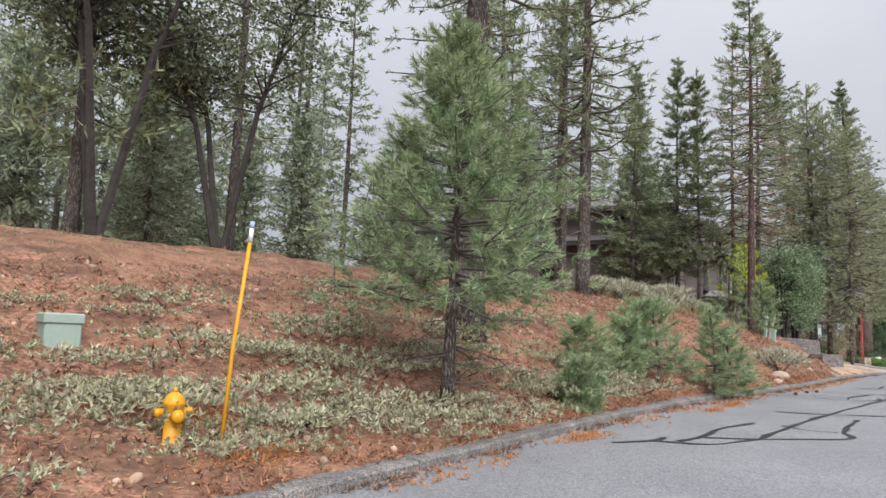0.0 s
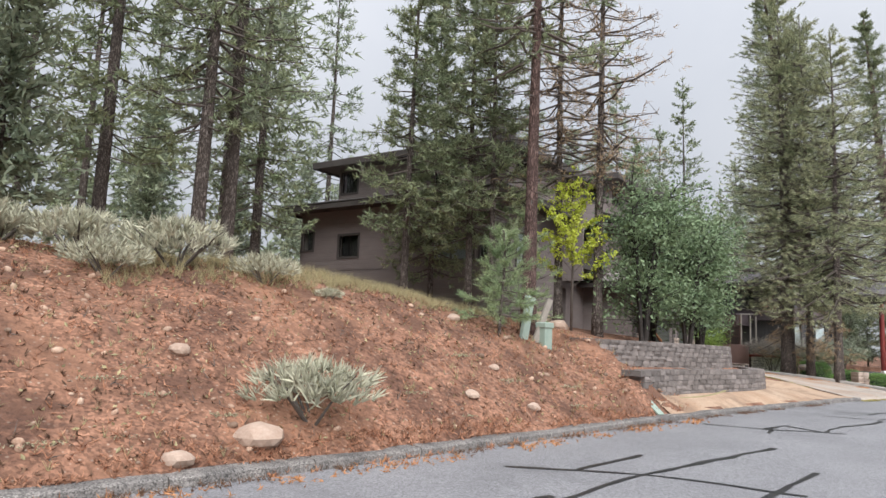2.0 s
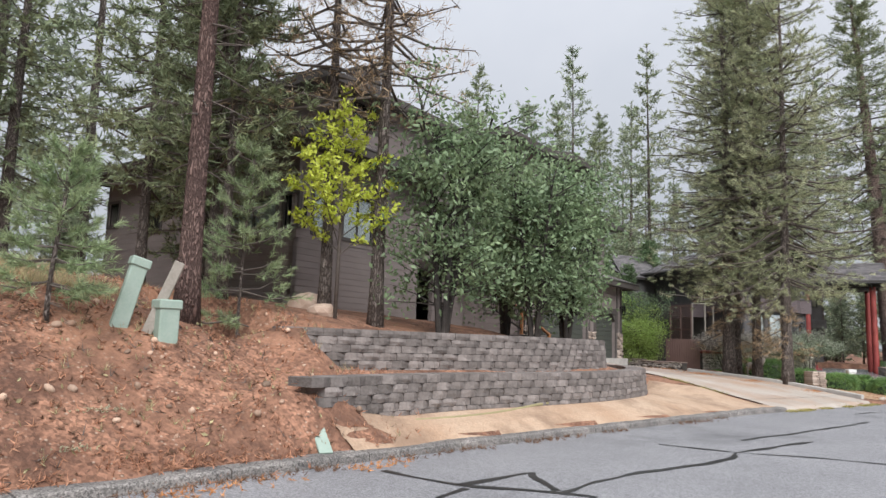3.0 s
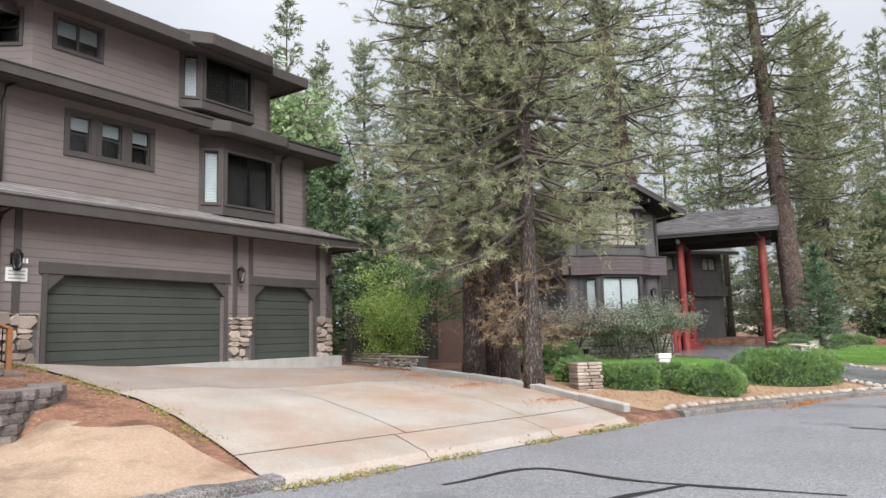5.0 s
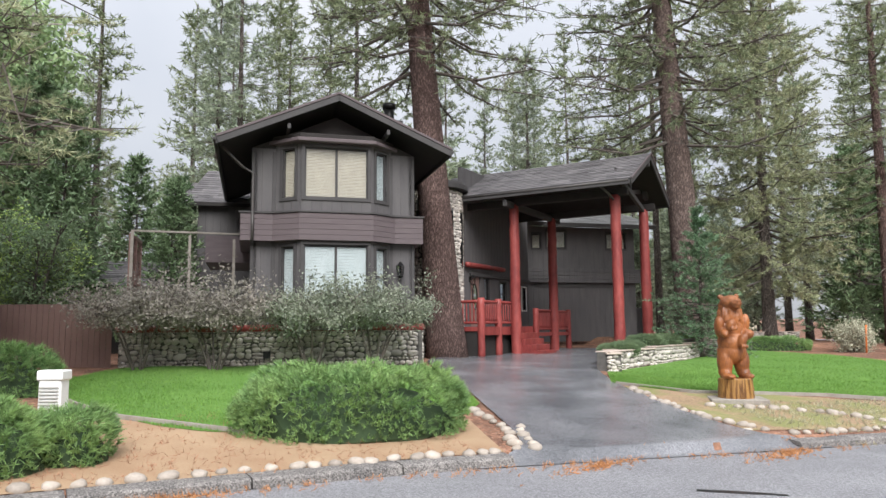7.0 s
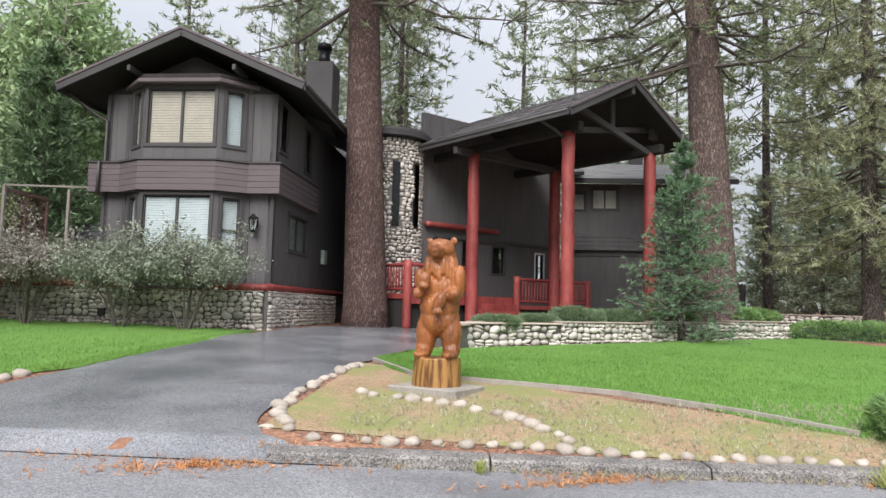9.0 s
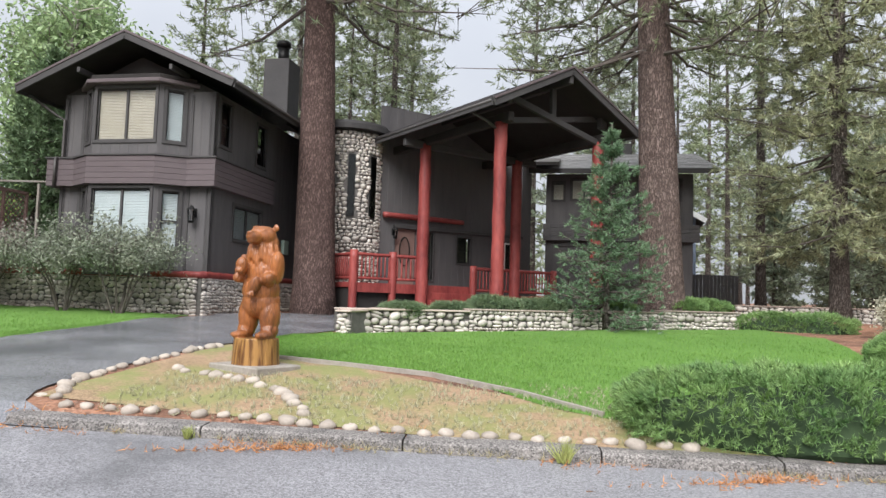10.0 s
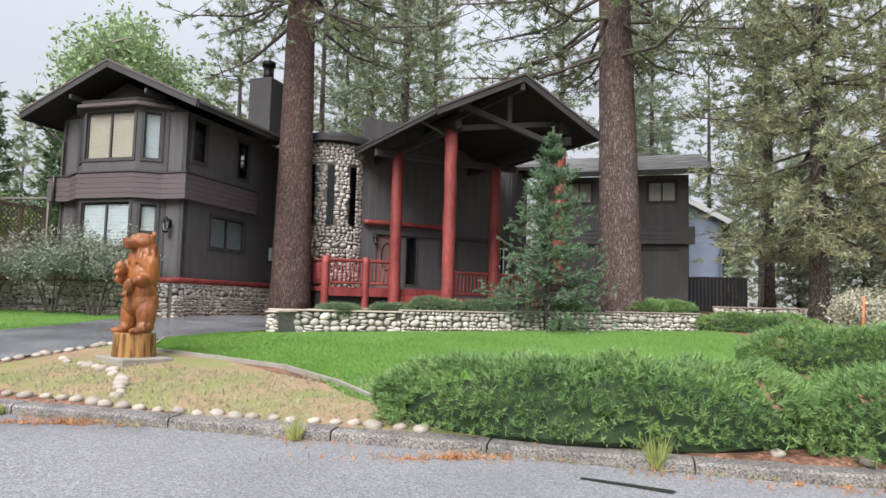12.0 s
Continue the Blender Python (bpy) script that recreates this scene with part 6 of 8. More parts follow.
front = [(15.3, 34.2), (17.0, 37.25), (18.6, 40.1), (20.2, 42.95), (21.75, 45.7)]
cobble_run(planter, front, None, 0.5, 200, 300)
cobble_run(planter, [(15.26, 34.16), (15.68, 34.2)], None, 0.5, 290, 0)
cobble_run(planter, glide([(15.55, 38.6), (15.3, 36.6), (15.3, 34.2)], 0.6), None, 0.5, 220, 0)
tagged(sheet("planter_soil", [(15.4, 34.4), (17.1, 37.45), (18.7, 40.3), (20.2, 43.1), (21.6, 45.6)], [(15.6, 37.5), (16.5, 40.2), (17.6, 43.5), (18.8, 46.5), (19.8, 48.5)], 0.36, M_SOIL, nu=24, nv=10, paved=False), "dark planting soil behind a cobble wall", "soil", kind="structure")
far_wall = thing("planter_wall", Matrix(), "low cobble wall behind clipped hedges", "planter wall")
cobble_run(far_wall, [(20.9, 48.9), (23.2, 49.6), (25.6, 50.4)], None, 0.45, 260, 0)

back_wall = thing("planter_wall", Matrix(), "low rubble stone wall at the end of a driveway", "planter wall")
cobble_run(back_wall, [(-4.5, 29.4), (-2.4, 26.4), (-0.9, 23.9)], None, 0.34, 270, 60)

# ---- retaining walls of split-faced blocks ----


def block_mesh(seed):
    rng = random.Random(seed)
    bm = bmesh.new()
    boxb(bm, -0.2, 0.2, 0, 0.5, 0, 0.143)
    bmesh.ops.subdivide_edges(bm, edges=[e for e in bm.edges if all(v.co.y < 0.01 for v in e.verts)], cuts=1, use_grid_fill=True)
    for v in bm.verts:
        if v.co.y < 0.01 and abs(v.co.x) < 0.1:
            v.co.y -= rng.uniform(0.045, 0.085)
        elif v.co.y < 0.01 and 0.03 < v.co.z < 0.1:
            v.co.y -= rng.uniform(0, 0.015)
    me = bpy.data.meshes.new("block")
    bm.to_mesh(me)
    bm.free()
    me.materials.append(M_BLOCK)
    return me


BLOCKS = [block_mesh(i) for i in range(5)]


def block_wall(line, z0, courses, label, step_left):
    wt = thing("retaining_wall", Matrix(), label, "retaining wall")
    rng = random.Random(5)
    seg = np.diff(line, axis=0)
    ln = np.r_[0, np.cumsum(np.hypot(seg[:, 0], seg[:, 1]))]
    for c in range(courses):
        s = step_left * (courses - 1 - c) + (0.2 if c % 2 else 0.0)
        while s < ln[-1] - 0.2:
            x, y = np.interp(s, ln, line[:, 0]), np.interp(s, ln, line[:, 1])
            x2, y2 = np.interp(s + 0.05, ln, line[:, 0]), np.interp(s + 0.05, ln, line[:, 1])
            zb = z0 + 0.15 * c
            ob = new("block", rng.choice(BLOCKS))
            ob.parent = wt
            ob.matrix_basis = Matrix.Translation((x, y, zb)) @ Matrix.Rotation(math.atan2(y2 - y, x2 - x) + rng.uniform(-0.02, 0.02), 4, "Z") @ Matrix.Translation((0, 0.012 * c + rng.uniform(-0.008, 0.008), 0))
            s += 0.412
    return wt


block_wall(LOW_WALL, 0.15, 7, "curved lower wall of grey split-face blocks", 0.075)
block_wall(UP_WALL, 0.94, 7, "curved upper wall of grey split-face blocks", 0.085)

# ---- trees and plants ----


def needles(rng, at, way, n, length, width, spread, brush=0.0):
    """n needles round each point of `at`, leaning along `way`: triangles."""
    at, way = np.repeat(at, n, 0), np.repeat(way, n, 0)
    d = way + rng.normal(0, spread, way.shape)
    d /= np.linalg.norm(d, axis=1, keepdims=True) + 1e-9
    side = np.cross(d, rng.normal(0, 1, d.shape))
    side /= np.linalg.norm(side, axis=1, keepdims=True) + 1e-9
    ln = length * rng.uniform(0.65, 1.15, (len(d), 1))
    start = at + d * length * 0.05
    if brush:
        start = start - way / (np.linalg.norm(way, axis=1, keepdims=True) + 1e-9) * rng.uniform(0, brush * length, (len(d), 1))
    return np.stack([start - side * width / 2, start + side * width / 2, start + d * ln], 1)


def trunk_mesh(rng, h, r, lean=(0, 0), sides=14, bend=0.12, flare=1.35, tip=0.03):
    n = max(8, int(h / 0.9))
    pts, radii = [], []
    ph = rng.uniform(0, 6.28, 2)
    for i in range(n + 1):
        t = i / n
        pts.append(Vector((lean[0] * t * h + bend * math.sin(3.1 * t + ph[0]) * t, lean[1] * t * h + bend * math.sin(2.7 * t + ph[1]) * t, h * t - 0.25 * (i == 0))))
        radii.append(max(tip, r * ((1 - t) ** 0.85)) * (1 + (flare - 1) * math.exp(-t * h / 0.5)))
    return pts, radii


def point_on(pts, t):
    k = min(int(t * (len(pts) - 1)), len(pts) - 2)
    return np.array(pts[k].lerp(pts[k + 1], t * (len(pts) - 1) - k))


def pine(seed, h, r, crown0, reach, whorls, per, tuft, leaf, bark_mat=None, lean=(0, 0), dead=0.0, droop=0.25, top=0.5, width=0.012, length=0.2, n_needle=14, spread=0.75, tufts=6, dead_mat=None, dead_len=1.0, label="tall ponderosa pine with plated bark and open crown", place=None, shape=1.0, bare=0.35, limb=1.0, twigs=True, flare=1.35):
    """A pine: tapered trunk, limbs and a crown of needle tufts. crown0: where live limbs begin (share of height); dead: where bare limbs begin."""
    rng = np.random.default_rng(seed)
    tree = thing("pine_tree", Matrix(), label, "tree", "pines of the wood")
    pts, radii = trunk_mesh(rng, h, r, lean, flare=flare)
    bm = bmesh.new()
    tubeb(bm, pts, radii, 14 if twigs else 7)
    part("trunk", bm, bark_mat or M_BARK_GREY, tree, smooth=True)
    bm = bmesh.new()
    at, way, dat, dway = [], [], [], []
    for w in range(whorls):
        t = dead + (0.985 - dead) * ((w + rng.uniform(0, 0.6)) / whorls)
        live = t > crown0 + rng.uniform(-0.05, 0.05)
        q = (t - crown0) / max(1e-3, 1 - crown0)
        if live:
            ln = reach * ((1 - max(q, 0)) ** shape) * (0.55 + 0.45 * min(1, max(q, 0) * 4 + 0.5)) + 0.25 * length / 0.2
        else:
            ln = reach * dead_len * rng.uniform(0.25, 0.7)
        az0 = rng.uniform(0, 6.28)
        for k in range(per if live else max(1, per // 2)):
            az = az0 + 6.28 * k / per + rng.normal(0, 0.35)
            l = ln * rng.uniform(0.65, 1.15)
            tt = min(0.99, t + rng.normal(0, 0.012))
            p0 = point_on(pts, tt)
            rise = (top * max(q, 0) ** 1.5 - droop * (1 - max(q, 0))) + rng.normal(0, 0.1)
            d = np.array([math.cos(az), math.sin(az), rise])
            mid = p0 + d * l * 0.5 + np.array([0, 0, -0.04 * l])
            end = p0 + d * l + np.array([0, 0, 0.1 * l if live else -0.12 * l])
            r0 = max(0.008, min(0.09, 0.018 * l + 0.006) * limb)
            tubeb(bm, [p0, mid, end], [r0, r0 * 0.65, r0 * 0.25], 5 if twigs else 3, False)
            m = max(2, int(tufts * (0.5 + 0.5 * l / max(reach, 0.1))))
            f = rng.uniform(bare, 1.0, m) ** 0.8
            f[0] = 1.0
            pos = np.where(f[:, None] < 0.5, p0 + (mid - p0) * (f[:, None] * 2), mid + (end - mid) * (f[:, None] * 2 - 1))
            offs = rng.normal(0, 1, (m, 3)) * np.array([0.16, 0.16, 0.09]) * l * (0.25 + f[:, None] * 0.9)
            offs[0] *= 0
            for g in range(1, m):
                if twigs and l > 0.9 and live and g % 2:
                    tubeb(bm, [pos[g] - offs[g] * 0.2, pos[g] + offs[g]], [r0 * 0.3, r0 * 0.12], 3, False)
            dd = d / np.linalg.norm(d) * 0.8 + offs / (np.linalg.norm(offs, axis=1, keepdims=True) + 0.05) * 0.7 + np.array([0, 0, 0.35])
            if live:
                at.append(pos + offs)
                way.append(dd)
            elif dead_mat is not None:
                dat.append(pos + offs)
                dway.append(dd * np.array([1, 1, -0.6]))
            else:
                for g in range(m if twigs else 2):
                    tubeb(bm, [pos[g], pos[g] + offs[g] * 1.6], [r0 * 0.3, r0 * 0.12], 3, False)
    tipp = np.array(pts[-1])
    at.append(np.array([tipp, tipp - [0, 0, 0.15]]))
    way.append(np.array([[0, 0, 1.0], [0.2, 0, 1.0]]))
    part("branchwork", bm, M_TWIG, tree)["kind"] = "stuff"
    tri_mesh("crown", needles(rng, np.concatenate(at), np.concatenate(way), n_needle, length, width, spread, 1.2), leaf, tree)
    if dat:
        tri_mesh("dead_needles", needles(rng, np.concatenate(dat), np.concatenate(dway), max(4, n_needle // 2), length, width * 0.8, spread, 1.2), dead_mat, tree)
    return tree


def put(tree, x, y, turn=0.0, size=1.0, z=None):
    tree.matrix_world = Matrix.Translation((x, y, gz(x, y) - 0.05 if z is None else z)) @ Matrix.Rotation(turn, 4, "Z") @ Matrix.Diagonal((size, size, size, 1))
    return tree


def again(tree, x, y, turn, size):
    t = copy_thing(tree, Matrix())
    t.matrix_basis = Matrix.Translation((x, y, gz(x, y) - 0.05)) @ Matrix.Rotation(turn, 4, "Z") @ Matrix.Diagonal((size, size, size, 1))
    return t


# the two great pines before the dark house
put(pine(101, 36, 0.72, 0.335, 5.6, 38, 6, 0, M_NEEDLE, M_BARK_RED, (-0.09, 0.06), dead=0.31, bare=0.3, width=0.042, length=0.27, n_needle=17, tufts=27, spread=0.9, dead_len=0.4, label="huge red-barked pine beside a cobble tower", flare=1.15, droop=0.35, limb=0.9), 9.85, 38.75)
put(pine(102, 34, 0.72, 0.31, 5.8, 38, 6, 0, M_NEEDLE, M_BARK, (-0.05, 0.03), dead=0.27, bare=0.3, width=0.042, length=0.27, n_needle=17, tufts=27, spread=0.9, dead_len=0.6, label="huge pine behind the planter wall", droop=0.3, limb=0.9), 19.65, 44.6)
# clump beside the concrete driveway, with dead brown lower limbs
for k, (x, y, h, rr) in enumerate([(2.55, 19.4, 20, 0.24), (0.95, 22.3, 24, 0.3), (2.0, 21.6, 22, 0.22), (1.5, 22.9, 21, 0.2)]):
    put(pine(110 + k, h, rr, 0.22, 3.8, 34, 5, 0, M_NEEDLE_OLIVE, M_BARK_GREY, dead=0.07, width=0.019, length=0.2, n_needle=29, tufts=22, limb=0.9, bare=0.25, spread=0.9, dead_mat=M_NEEDLE_DEAD, dead_len=0.85, droop=0.36, shape=0.6, label="pine with olive needles and dead brown lower limbs"), x, y)
# trees of the bank, placed singly
bank = [(-30.7, -20.3, 24, 0.36, 0.32), (-30.2, -9.6, 25, 0.34, 0.25), (-25.6, -9.4, 22, 0.27, 0.22), (-15.1, -1.1, 20, 0.2, 0.4), (-12.6, 3.4, 19, 0.17, 0.3), (-13.9, 3.6, 18, 0.15, 0.3), (-24.8, -0.9, 21, 0.22, 0.22), (-19.4, 5.0, 15.5, 0.15, 0.16), (-17.0, 4.1, 16, 0.13, 0.2), (-16.2, 3.0, 15, 0.12, 0.2), (-18.6, 7.0, 14, 0.12, 0.15)]
for k, (x, y, h, rr, c0) in enumerate(bank):
    put(pine(130 + k, h, rr, c0, (2.0 if k > 6 else 2.6) if k > 2 else 3.2, 30, 5, 0, M_NEEDLE_DEAD if k in (4, 5) else M_NEEDLE, M_BARK_RED if k in (1, 3) else M_BARK_GREY, dead=0.12, width=0.022 if k in (4, 5) else 0.045, length=0.24, n_needle=8 if k in (4, 5) else 15, tufts=11, spread=1.0, bare=0.35, dead_len=0.6, label="slim pine standing on the forest bank"), x, y)
# young pines near the kerb
young = [(-31.3, -25.3, 6.4, 2.0), (-28.6, -22.8, 0.9, 0.4), (-27.9, -20.1, 1.4, 0.6), (-26.8, -19.1, 1.5, 0.6), (-26.2, -18.6, 2.0, 0.7), (-25.6, -18.3, 2.2, 0.8), (-23.8, -17.5, 2.6, 0.85), (-23.1, -17.0, 2.0, 0.75), (-15.9, -3.7, 2.6, 0.8), (-15.2, 1.6, 4.8, 1.3)]
for k, (x, y, h, re) in enumerate(young):
    big = h > 5
    put(pine(150 + k, h, 0.11 if big else 0.035, 0.27 if big else 0.14, re, 25 if big else 9, 6 if big else 5, 0, M_NEEDLE_YOUNG, M_BARK_GREY, dead=0.08, width=0.014 if big else 0.012, length=0.18 if big else 0.17, n_needle=50 if big else 46, tufts=15 if big else 7, droop=0.06 if big else 0.1, top=0.8, spread=0.7, shape=0.85 if big else 0.75, bare=0.4, dead_len=0.8 if big else 0.6, limb=0.8, label="bushy young pine with long soft needles"), x, y)

# the wood behind: a few models, each standing many times
rng_w = random.Random(77)
models = []
for k in range(5):
    models.append(pine(170 + k, 22 + 2.2 * k, 0.26, 0.13 + 0.03 * k, 2.7 + 0.12 * k, 27, 5, 0, M_NEEDLE_FAR if k % 2 else M_NEEDLE, M_BARK_GREY, dead=0.07, width=0.11, length=0.4, n_needle=6, tufts=10, spread=1.0, limb=0.6, bare=0.3, twigs=False, dead_len=0.7, droop=0.3, shape=0.8, label="tall grey-green pine of the wood"))
under = []
for k in range(3):
    under.append(pine(180 + k, 8 + 2 * k, 0.1, 0.1, 1.5 + 0.2 * k, 26, 5, 0, M_NEEDLE_FAR, M_BARK_GREY, dead=0.05, width=0.12, length=0.36, n_needle=5, tufts=9, spread=0.9, bare=0.15, twigs=False, dead_len=0.8, droop=0.2, shape=0.8, label="half-grown pine of the wood"))
dense = []
for k in range(2):
    dense.append(pine(195 + k, 24 + 3 * k, 0.28, 0.16, 3.1 + 0.3 * k, 36, 6, 0, M_NEEDLE if k else M_NEEDLE_FAR, M_BARK_GREY, dead=0.08, width=0.055, length=0.3, n_needle=10, tufts=17, spread=1.0, limb=0.6, bare=0.25, twigs=False, dead_len=0.6, droop=0.3, shape=0.6, label="tall full-crowned pine behind the dark house"))
cedars = []
for k in range(3):
    cedars.append(pine(185 + k, 8.5 + 1.5 * k, 0.13, 0.03, 2.1 + 0.2 * k, 34, 6, 0, M_CEDARLEAF, M_BARK_GREY, dead=0.02, width=0.1, length=0.3, n_needle=7, tufts=11, spread=0.8, bare=0.3, twigs=False, droop=0.2, top=0.4, shape=0.8, label="dense dark green fir between the houses"))
used = []


def free_spot(x, y, gap):
    if any((x - a) ** 2 + (y - b) ** 2 < gap * gap for a, b in used):
        return False
    used.append((x, y))
    return True


first = set()


def stand(model_list, x, y, size):
    m = rng_w.choice(model_list)
    if m.name not in first:
        first.add(m.name)
        put(m, x, y, rng_w.uniform(0, 6.28), size)
    else:
        again(m, x, y, rng_w.uniform(0, 6.28), size)


def grove(count, small, box4, keep, gap=2.6):
    n = 0
    for _ in range(count * 30):
        if n >= count:
            break
        x, y = rng_w.uniform(box4[0], box4[1]), rng_w.uniform(box4[2], box4[3])
        if keep(x, y) and free_spot(x, y, gap):
            stand(models if rng_w.random() > small else under, x, y, rng_w.uniform(0.8, 1.15))
            n += 1


def back_of(x, y):
    """Distance behind the kerb line."""
    return float(along([(x, y)])[1][0])


def in_house1(x, y, pad):
    p = H1.inverted() @ Vector((x, y, 0))
    return -21.2 - pad < p.x < 1 + pad and -1 - pad < p.y < 15 + pad


grove(40, 0.3, (-72, -18, -32, 30), lambda x, y: back_of(x, y) > 11 and not in_house1(x, y, 2.5))
grove(8, 0.2, (-95, -30, -40, 60), lambda x, y: back_of(x, y) > 26 and not in_house1(x, y, 3))
for x, y, s_ in ((-4.0, 36.0, 0.95), (-1.2, 38.6, 0.62), (-6.8, 37.8, 1.15), (-2.6, 41.5, 0.68), (1.2, 43.5, 0.95), (-5.5, 43.0, 0.8), (-7.5, 33.5, 0.9), (28.2, 49.5, 0.3), (30.1, 54.8, 1.1), (32.5, 57.5, 1.2), (33.8, 52.5, 1.1), (36.5, 58.0, 1.3)):
    used.append((x, y))
    stand(cedars, x, y, s_)
for x, y, k, s_ in ((-12.9, 50.2, 2, 1.0), (-4.2, 50.7, 3, 1.0), (2.7, 51.2, 4, 0.95), (8.4, 67.5, 1, 0.8), (15.0, 72.8, 4, 0.85), (12.2, 70.5, 2, 0.8), (-21.2, 53.8, 1, 0.75), (-21.6, 57.5, 3, 0.7), (33.5, 62.0, 2, 0.8)):
    used.append((x, y))
    stand([models[k]], x, y, s_)
for x, y, k, s_ in ((-8.2, 56.0, 0, 1.05), (-5.2, 58.5, 1, 0.95), (-0.9, 57.5, 1, 0.9), (12.0, 62.5, 0, 0.85), (-22.6, 62.8, 1, 0.85), (34.0, 60.0, 1, 0.95)):
    used.append((x, y))
    stand([dense[k]], x, y, s_)
grove(10, 0.3, (-30, 12, 52, 85), lambda x, y: not in_house1(x, y, 3) and y > 58 - 0.6 * x - 12 * (x > -4) and abs((x - 14) * 0.94 + (y - 64) * 0.34) > 4.5, 3)
grove(7, 0.0, (6, 34, 76, 120), lambda x, y: back_of(x, y) > 3, 3)
grove(12, 1.0, (16, 38, 64, 88), lambda x, y: back_of(x, y) > 3, 2.5)
grove(16, 1.0, (-62, -24, -22, 18), lambda x, y: back_of(x, y) > 14 and not in_house1(x, y, 2.5), 2.5)
for x, y, k, s_ in ((20.0, 58.0, 4, 0.95), (28.0, 60.0, 3, 0.9), (-14.0, 63.0, 0, 1.2), (3.5, 66.0, 1, 1.15)):
    used.append((x, y))
    stand([models[k]], x, y, s_)
grove(9, 0.1, (25, 42, 62, 100), lambda x, y: back_of(x, y) > 3, 3.2)
# unseen trees across the road, added to fill reflections and close the place
grove(4, 0.2, (34, 85, 20, 95), lambda x, y: back_of(x, y) < -14, 3)
grove(3, 0.2, (-70, 30, -110, 0), lambda x, y: back_of(x, y) < -15, 4)
for k, m in enumerate([*models, *under, *cedars, *dense]):
    if m.name not in first:
        put(m, -60 - 4 * k, 20 + 3 * k)
put(pine(191, 22, 0.33, 0.15, 4.0, 38, 5, 0, M_NEEDLE_OLIVE, M_BARK_GREY, dead=0.1, width=0.042, length=0.27, n_needle=24, tufts=26, limb=0.7, bare=0.2, spread=0.95, dead_len=0.6, shape=0.5, droop=0.35, label="olive-needled pine beyond the lawn"), 24.1, 49.95)


put(pine(192, 23, 0.3, 0.3, 2.8, 26, 5, 0, M_NEEDLE, M_BARK_RED, dead=0.16, width=0.036, length=0.3, n_needle=16, tufts=12, bare=0.2, dead_len=0.7, label="red-barked pine at the road's bend"), 28.9, 48.2)


def far_woods(seed, spots, label):
    """Distant trees as one mass: stacked ragged tiers of needle sprays."""
    rng = np.random.default_rng(seed)
    at, way = [], []
    for x, y, h in spots:
        g = gz(x, y)
        n = 90
        f = rng.uniform(0.02, 1, n)
        r = (1 - f) ** 0.8 * h * 0.13 * rng.uniform(0.3, 1, n) + 0.1
        a = rng.uniform(0, 6.283, n)
        at.append(np.c_[x + r * np.cos(a), y + r * np.sin(a), g + f * h])
        way.append(np.c_[np.cos(a), np.sin(a), 0.1 - 0.3 * (1 - f)])
    tri_mesh("far_woods", needles(rng, np.concatenate(at), np.concatenate(way), 4, 1.35, 0.44, 0.55), M_NEEDLE_FAR, None, label, "woods")


rf = random.Random(31)
spots = []
while len(spots) < 280:
    x, y = rf.uniform(-150, 130), rf.uniform(-150, 170)
    s_, d_ = along([(x, y)])
    far = min((x - px) ** 2 + (y - py) ** 2 for px, py in ((-31, -36), (-10, -13), (5, 4), (16, 15), (30, 23)))
    if far > 56**2 and far < 110**2 and (d_[0] > 6 or d_[0] < -16) and not in_house1(x, y, 5):
        spots.append((x, y, rf.uniform(9, 17)))
far_woods(9, spots, "dense distant pine woods closing the view")


def leaf_cloud(rng, centres, radius, n, size, flat=1.0):
    """n leaves (two triangles folded) round each centre."""
    c = np.repeat(centres, n, 0)
    p = c + rng.normal(0, 1, c.shape) * radius * np.array([1, 1, flat])
    a = rng.normal(0, 1, p.shape)
    a /= np.linalg.norm(a, axis=1, keepdims=True)
    b = np.cross(a, rng.normal(0, 1, p.shape))
    b /= np.linalg.norm(b, axis=1, keepdims=True) + 1e-9
    s = size * rng.uniform(0.6, 1.2, (len(p), 1))
    return np.concatenate([np.stack([p - a * s, p + b * s * 0.45, p + a * s], 1), np.stack([p - a * s, p + a * s, p - b * s * 0.45], 1)])


def broadleaf(seed, h, spread_r, stems, leaf, leaf_size, n_leaf, label, name="shrub", category="shrub", twig=M_TWIG, start=0.35, upright=0.5, clumps=9, rad=0.14, splay=0.55):
    """Several stems forking into twigs that end in clumps of leaves."""
    rng = np.random.default_rng(seed)
    t = thing(name, Matrix(), label, category)
    bm = bmesh.new()
    ends = []
    for s in range(stems):
        az = 6.28 * s / stems + rng.normal(0, 0.4)
        tip = np.array([math.cos(az) * spread_r * splay * rng.uniform(0.5, 1.1), math.sin(az) * spread_r * splay * rng.uniform(0.5, 1.1), h * rng.uniform(0.7, 0.95)])
        base = np.array([math.cos(az) * 0.08, math.sin(az) * 0.08, -0.1])
        mid = base * 0.6 + tip * 0.4 + np.array([0, 0, h * 0.12])
        r0 = 0.012 + 0.011 * h
        tubeb(bm, [base, mid, tip], [r0, r0 * 0.7, r0 * 0.2], 6, False)
        for c in range(clumps):
            f = rng.uniform(start, 1)
            p = mid + (tip - mid) * max(0, (f - 0.4) / 0.6) if f > 0.4 else base + (mid - base) * f / 0.4
            d = rng.normal(0, 1, 3)
            d[2] = abs(d[2]) * upright
            e = p + d / np.linalg.norm(d) * spread_r * rng.uniform(0.25, 0.7)
            tubeb(bm, [p, (p + e) / 2 + [0, 0, 0.04], e], [r0 * 0.35, r0 * 0.22, r0 * 0.08], 4, False)
            ends += [e, (p + e) / 2 + (e - p) * 0.2]
    part("branchwork", bm, twig, t)["kind"] = "stuff"
    tri_mesh("leaves", leaf_cloud(rng, np.array(ends), rad, n_leaf, leaf_size, 0.8), leaf, t)
